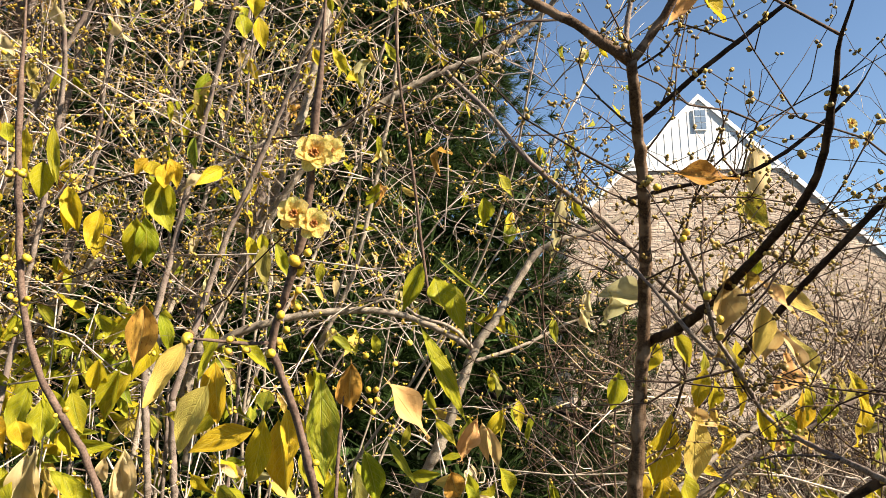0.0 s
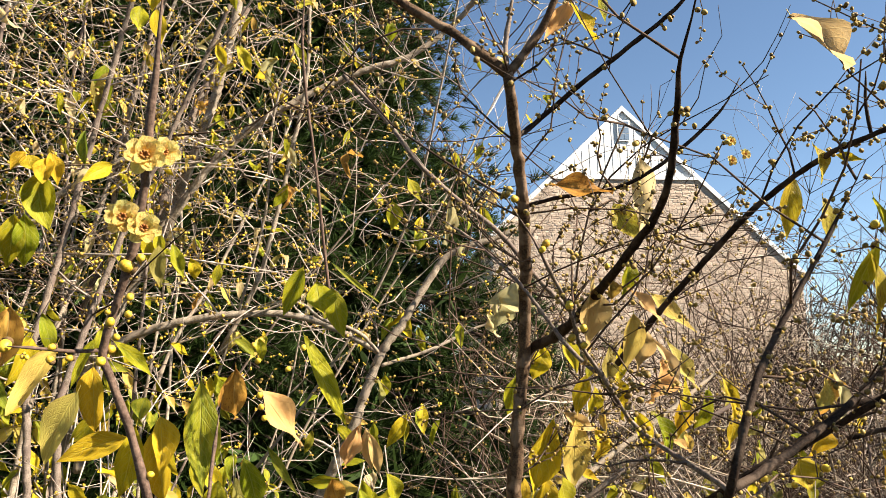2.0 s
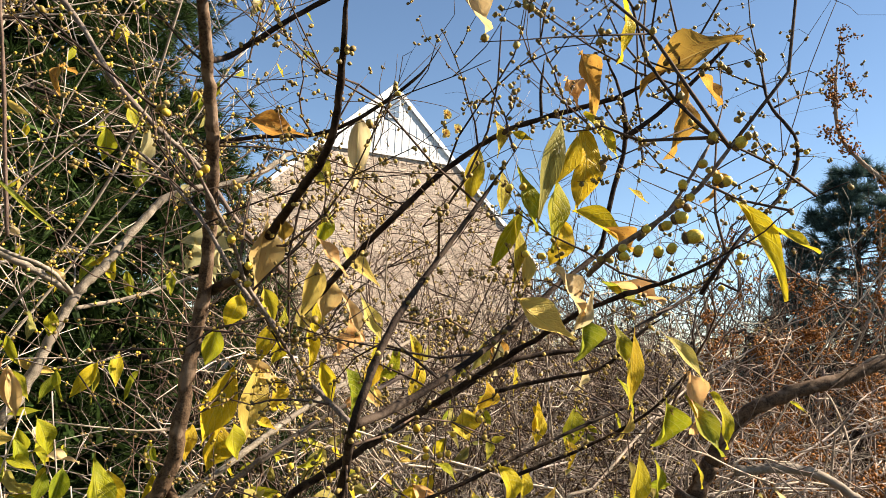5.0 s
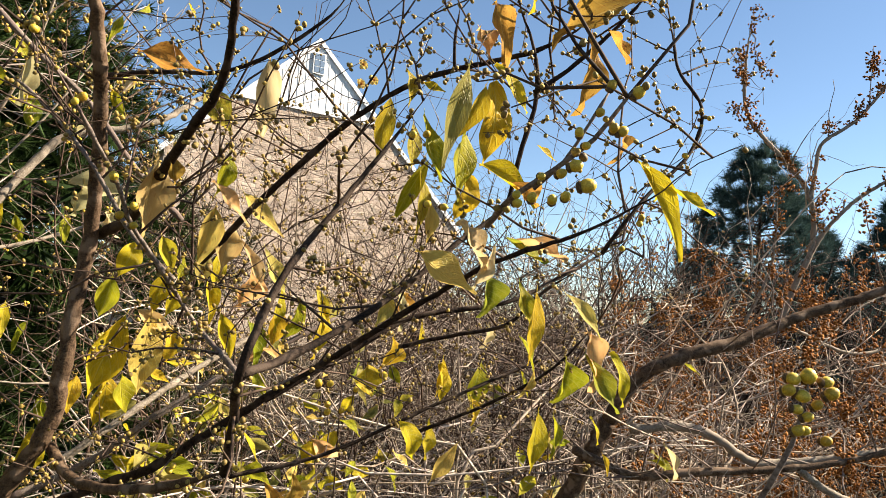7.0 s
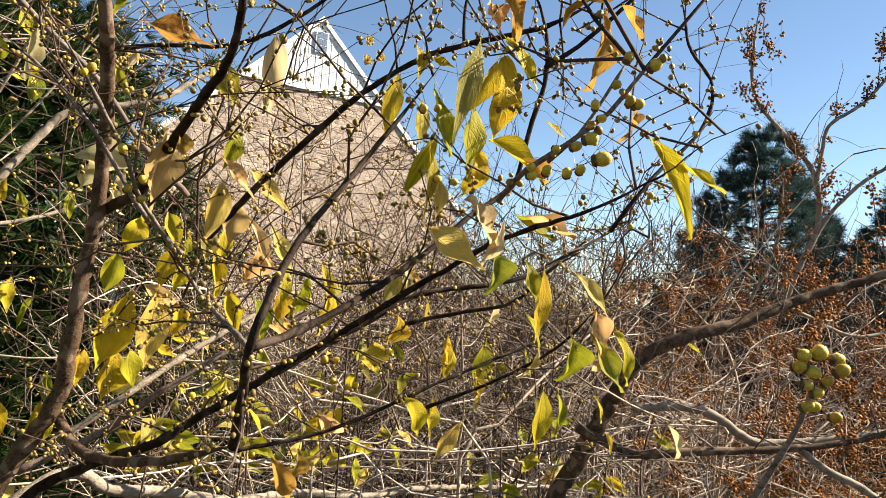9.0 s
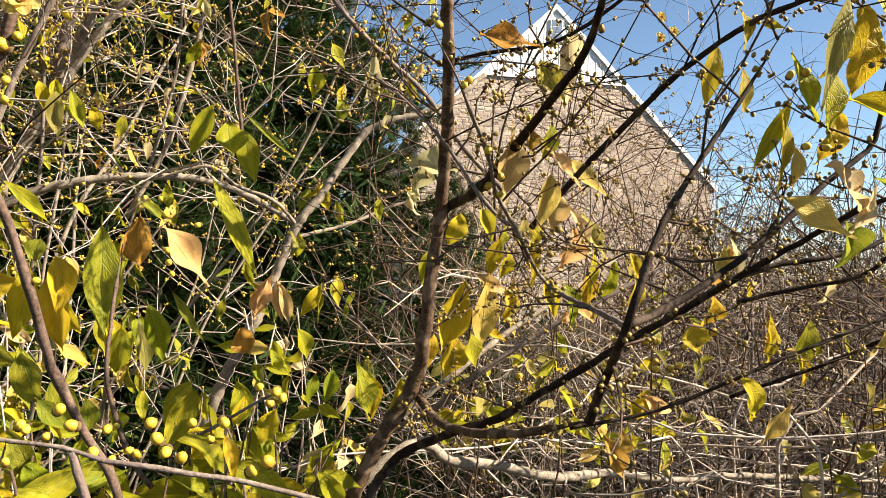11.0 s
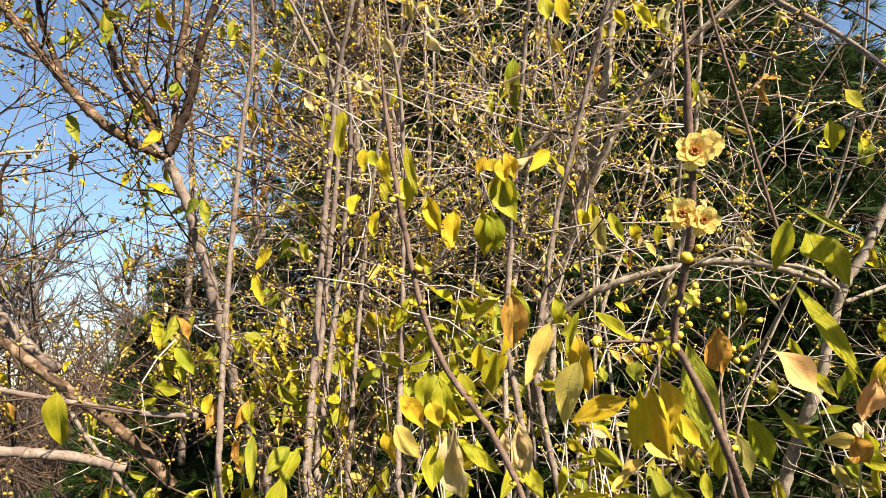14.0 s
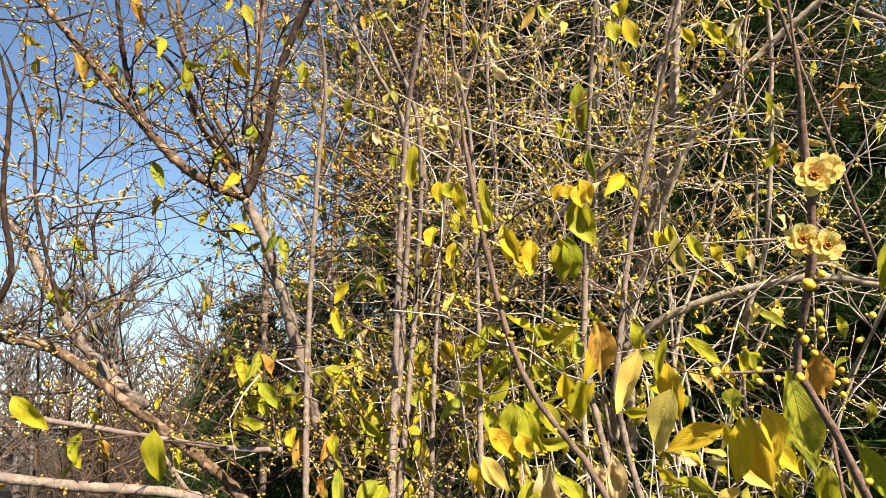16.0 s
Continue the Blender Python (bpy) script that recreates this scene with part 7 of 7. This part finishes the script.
tw, ends = Batch(), []
rr = random.Random(37)
for k in range(46):
    foot = (rr.uniform(0.55, 2.1), rr.uniform(1.9, 3.3), 0)
    n, p, w = 12, np.array(foot), np.array([rr.gauss(0.05, 0.25), rr.gauss(0, 0.2), 1.0])
    line, rad, h = [p - (0, 0, 0.05)], rr.uniform(0.003, 0.007), rr.uniform(1.8, 2.75) - 0.5 * max(0, foot[0] - 1.1)
    for s in range(n):
        w = w + np.array([rr.gauss(0, 0.2), rr.gauss(0, 0.15), 0.02])
        w /= np.linalg.norm(w)
        p = p + w * h / n
        line.append(p)
    sm = smooth_line(line, 0.08)
    tw.add(*tube(sm, np.linspace(rad, rad * 0.3, len(sm)), 5))
    for s in range(4, n + 1):
        for c in range(2):
            grow(tw, rr, line[s], [rr.gauss(0, 1), rr.gauss(0, 0.8), rr.uniform(-0.2, 1.0)], rr.uniform(0.2, 0.55), rad * 0.42, 1, ends, wander=0.32, lift=0.15, kids=(2, 4))
tagged(part("stem_tangle", tw.mesh("stem_tangle"), TWIG_SHADED, thicket), kind="stuff")
bd = Batch()
buds_on(bd, rr, ends, 0.22, 0.006, 0.011, BUD_FAR)
tagged(part("bud_mass", bd.mesh("bud_mass"), BUD_DULL, thicket), kind="stuff")


def sprawl(owner, r, count, box, lo, hi, bark, name):
    """Arching stems that cross each other, each rooted in the ground; returns the nodes of their side twigs."""
    sp, nodes = Batch(), []
    for k in range(count):
        p = np.array([r.uniform(*side) for side in box])
        a = r.uniform(-0.9, 0.9)
        w = np.array([math.cos(a) * r.choice((1, 1, -1)), math.sin(a) * 0.7, r.uniform(-0.1, 0.55)])
        line, rad = [p], r.uniform(lo, hi)
        for s in range(7):
            w = w + np.array([r.gauss(0, 0.18), r.gauss(0, 0.14), r.gauss(-0.02, 0.14)])
            w /= np.linalg.norm(w)
            p = p + w * r.uniform(0.1, 0.2)
            line.append(p)
        foot = np.array((line[0][0] + r.uniform(-0.1, 0.1), line[0][1] + r.uniform(-0.1, 0.1), -0.03))
        sm = smooth_line([foot, (foot + line[0]) / 2 + (0.02, 0.03, 0.05)] + line, 0.06)
        sp.add(*tube(sm, np.linspace(rad * 1.2, rad * 0.35, len(sm)), 5))
        for s in range(2, 8):
            grow(sp, r, line[s], [r.gauss(0, 1), r.gauss(0, 0.8), r.uniform(-0.4, 0.9)], r.uniform(0.12, 0.35), rad * 0.45, 1, nodes, wander=0.3, kids=(1, 3))
    tagged(part(name, sp.mesh(name), bark, owner), kind="stuff")
    return nodes


sprawl(thicket, random.Random(41), 130, ((0.65, 2.6), (1.35, 2.7), (0.45, 1.25)), 0.002, 0.0055, TWIG, "sprawling_tangle")
# paler stems in front, sunlit highlights put into their bark colour
sprawl(thicket, random.Random(42), 60, ((0.8, 1.9), (1.2, 1.8), (0.6, 1.2)), 0.003, 0.006, TWIG_SUNLIT, "pale_tangle")

# ---- the dry shrub with brown seed husks ----
dry_shrub = thing("seedhead_shrub", (2.6, 2.3, 0.0), "leafless shrub with clusters of dry reddish-brown seed husks", "shrub")
limb(dry_shrub, BARK_GREY, [(2.205, 1.424, 1.547), (2.232, 1.397, 1.674), (2.272, 1.361, 1.820), (2.250, 1.360, 1.971), (2.169, 1.396, 2.081), (2.063, 1.445, 2.207), (2.041, 1.444, 2.357), (2.045, 1.423, 2.554)], 0.0105, 0.0033)
limb(dry_shrub, BARK_GREY, [(2.255, 1.358, 1.962), (2.260, 1.345, 2.070), (2.272, 1.332, 2.142), (2.357, 1.276, 2.220), (2.448, 1.211, 2.370), (2.518, 1.161, 2.483)], 0.0064, 0.0037)
limb(dry_shrub, BARK_GREY, [(2.250, 1.382, 1.729), (2.299, 1.342, 1.858), (2.382, 1.285, 1.972), (2.480, 1.222, 2.051), (2.584, 1.156, 2.130)], 0.0075, 0.0043)
limb(dry_shrub, BARK_MID, [(1.239, 1.128, 1.331), (1.281, 1.096, 1.417), (1.348, 1.053, 1.470), (1.474, 1.001, 1.513), (1.610, 0.952, 1.576), (1.702, 0.897, 1.614), (1.780, 0.848, 1.656), (1.863, 0.797, 1.699)], 0.0165, 0.0076)
limb(dry_shrub, BARK_GREY, [(1.318, 1.143, 1.310), (1.412, 1.088, 1.323), (1.477, 1.053, 1.304), (1.545, 1.018, 1.260), (1.640, 0.963, 1.267), (1.814, 0.861, 1.305), (1.889, 0.817, 1.323)], 0.0107, 0.0068)
limb(dry_shrub, BARK_MID, [(1.150, 1.126, 1.277), (1.253, 1.071, 1.234), (1.351, 1.014, 1.247), (1.536, 0.907, 1.271), (1.661, 0.832, 1.305), (1.737, 0.786, 1.345)], 0.0095, 0.0055)
limb(dry_shrub, BARK_GREY, [(1.541, 0.904, 1.268), (1.590, 0.880, 1.232), (1.652, 0.847, 1.202), (1.715, 0.815, 1.162)], 0.0082, 0.0063)
limb(dry_shrub, BARK_GREY, [(1.842, 1.755, 1.456), (1.815, 1.749, 1.679), (1.801, 1.750, 1.753)], 0.0074, 0.0045)
limb(dry_shrub, BARK_GREY, [(2.015, 1.421, 1.504), (2.113, 1.360, 1.563), (2.348, 1.291, 1.491), (2.532, 1.241, 1.518)], 0.0062, 0.0043)
limb(dry_shrub, BARK_GREY, [(2.111, 1.477, 1.558), (2.159, 1.436, 1.704), (2.172, 1.419, 1.813), (2.164, 1.409, 1.973)], 0.0057, 0.0029)
limb(dry_shrub, BARK_MID, [(1.239, 1.128, 1.331), (1.000, 1.350, 0.600), (0.970, 1.400, -0.050)], 0.0178, 0.0225)
rr = random.Random(36)
tw, ends = Batch(), []
for ob, line, rad in owner_lines.get(dry_shrub.name, []):
    arm = line[-1][2] > 1.9
    for i in range(4, len(line), 13 if arm else 5):
        grow(tw, rr, line[i], [rr.gauss(0, 1), rr.gauss(0, 0.7), rr.uniform(-0.2, 1)], rr.uniform(0.06, 0.22) if arm else rr.uniform(0.15, 0.4), 0.002, 1, ends, kids=(1, 2))
for k in range(95):
    p = np.array((rr.uniform(1.4, 4.2), rr.uniform(1.2, 3.4), rr.uniform(0.35, 1.35)))
    if k % 3 == 0:
        p = np.array((rr.uniform(1.5, 2.9), rr.uniform(1.6, 3.2), rr.uniform(1.1, 1.55)))
    grow(tw, rr, p, [rr.gauss(0, 1), rr.gauss(0, 1), rr.uniform(0, 0.9)], rr.uniform(0.3, 0.65), 0.004, 2, ends, wander=0.3, lift=0.12, kids=(2, 4))
    tw.add(*tube(np.array([p - (0, 0, p[2] + 0.03), p * (1, 1, 0.5) + (0.03, 0.02, 0), p]), [0.008, 0.006, 0.0045], 5))
tagged(part("twig_tangle", tw.mesh("twig_tangle"), BARK_TAN, dry_shrub), kind="stuff")
rest = sprawl(dry_shrub, rr, 75, ((1.25, 3.3), (1.0, 2.5), (0.55, 1.35)), 0.002, 0.005, BARK_GREY, "sprawling_tangle")
sb = Batch()
for p, w, rad, level in ends + rest:
    if p[0] > 0.95 * p[1] + 0.15 and rr.random() < (0.2 if p[2] < 1.75 else 0.12) and math.hypot(p[0], p[1]) > 1.85:
        for c in range(rr.randint(22, 46)):
            q = p + w * rr.uniform(-0.07, 0.015) + np.array([rr.gauss(0, 0.008), rr.gauss(0, 0.008), rr.gauss(0, 0.011)])
            sb.place(HUSK, upright((rr.gauss(0, 1), rr.gauss(0, 1), rr.gauss(0.3, 1)), q, rr.uniform(0.005, 0.0105)))
# dense clusters of husks on short spurs along the upright arms
spurs = Batch()
for ob, line, rad in owner_lines[dry_shrub.name]:
    if line[-1][2] < 1.9:
        continue
    for i in range(6, len(line) - 1):
        if rr.random() > (0.2 if i < len(line) * 0.45 else 0.5):
            continue
        out = np.array([rr.gauss(0, 1), rr.gauss(0, 1), rr.uniform(-0.2, 1.0)])
        out /= np.linalg.norm(out)
        tip = line[i] + out * rr.uniform(0.008, 0.055)
        spurs.add(*tube(np.array([line[i], (line[i] + tip) / 2 + (0, 0, 0.003), tip]), [0.0022, 0.0016, 0.001], 4))
        for c in range(rr.randint(8, 22)):
            q = line[i] + (tip - line[i]) * rr.random() + np.array([rr.gauss(0, 0.006), rr.gauss(0, 0.006), rr.gauss(0, 0.008)])
            sb.place(HUSK, upright((rr.gauss(0, 1), rr.gauss(0, 1), rr.gauss(0.3, 1)), q, rr.uniform(0.005, 0.0095)))
tagged(part("spur_tangle", spurs.mesh("spur_tangle"), BARK_MID, dry_shrub), kind="stuff")
tagged(part("seed_mass", sb.mesh("seed_mass"), SEED, dry_shrub), kind="stuff")

# ---- far bare trees ----
def bare_tree(at, h, seed):
    rr = random.Random(seed)
    tree = thing("bare_tree", at, "distant leafless tree with pale brown twigs", "tree", "far bare trees")
    tw, ends = Batch(), []
    base = np.array(at, float)
    line = np.array([base + (0, 0, -0.1), base + (0.1, 0, h * 0.25), base + (rr.uniform(-0.3, 0.3), 0, h * 0.5), base + (rr.uniform(-0.5, 0.5), 0, h * 0.8)])
    b = Batch()
    b.add(*tube(line, [h * 0.018, h * 0.014, h * 0.009, h * 0.003], 7))
    part("trunk", b.mesh("trunk"), HAZE_TWIG, tree)
    for k in range(20):
        z = rr.uniform(0.15, 0.8)
        grow(tw, rr, base + (0, 0, h * z), [rr.gauss(0, 1), rr.gauss(0, 1), rr.uniform(0.3, 1.2)], h * 0.42 * (1.1 - z * 0.6), h * 0.008, 3, ends, wander=0.16, lift=0.25, sides=3, kids=(2, 4))
    tagged(part("crown", tw.mesh("crown"), HAZE_TWIG, tree), kind="stuff")
    return tree


for k, (x, y, h) in enumerate(((-16.2, 7.2, 5.0), (-14.6, 8.6, 5.6), (-13, 9.6, 4.6), (-18.5, 9.5, 6), (-11.6, 11, 4.4), (-17, 5.5, 5.4), (-15.4, 6.2, 4.4), (-17.2, 8.0, 5.0), (-13.8, 8.0, 4.3), (-12.4, 10.2, 4.1))):
    bare_tree((x, y, 0), h, 60 + k)


# ---- low hedges of bare twigs that close the garden ----
def hedge(x0, y0, x1, y1, height, count, seed, label, bark):
    rr = random.Random(seed)
    ob = thing("bare_hedge", ((x0 + x1) / 2, (y0 + y1) / 2, 0), label, "hedge", "bare hedges")
    tw, ends = Batch(), []
    for k in range(count):
        a = rr.random()
        p = np.array((x0 + (x1 - x0) * a + rr.gauss(0, 0.25), y0 + (y1 - y0) * a + rr.gauss(0, 0.35), -0.03))
        grow(tw, rr, p, [rr.gauss(0, 0.3), rr.gauss(0, 0.3), 1], height * rr.uniform(0.6, 1.0), 0.013, 2, ends, wander=0.2, lift=0.15, sides=4, kids=(3, 5))
    for k in range(7):
        a = (k + 0.5) / 7
        p = np.array((x0 + (x1 - x0) * a, y0 + (y1 - y0) * a, -0.03))
        b = Batch()
        sm = smooth_line([p, p + (0.05, 0.02, height * 0.3), p + (rr.uniform(-0.2, 0.2), 0.05, height * 0.85)], 0.1)
        b.add(*tube(sm, np.linspace(0.022, 0.006, len(sm)), 7))
        part("stem", b.mesh("stem"), BARK_TAN, ob)
    tagged(part("twig_tangle", tw.mesh("twig_tangle"), bark, ob), kind="stuff")


# darkened barks: the shade in the gaps behind the shrubs is put into the twig colour
hedge(3.2, 6.5, 9.5, 4.2, 2.7, 150, 71, "low bare hedge of brown twigs beyond the thicket", BARK_DARK_SHADED)
hedge(2.4, 4.9, 6.8, 2.4, 1.8, 90, 73, "tangled bare brown hedge behind the dry shrub", BARK_DARK_SHADED)
hedge(-9.5, 5.0, -4.2, 7.0, 2.9, 210, 72, "low bare hedge of brown twigs beside the pine", TWIG_SHADED)
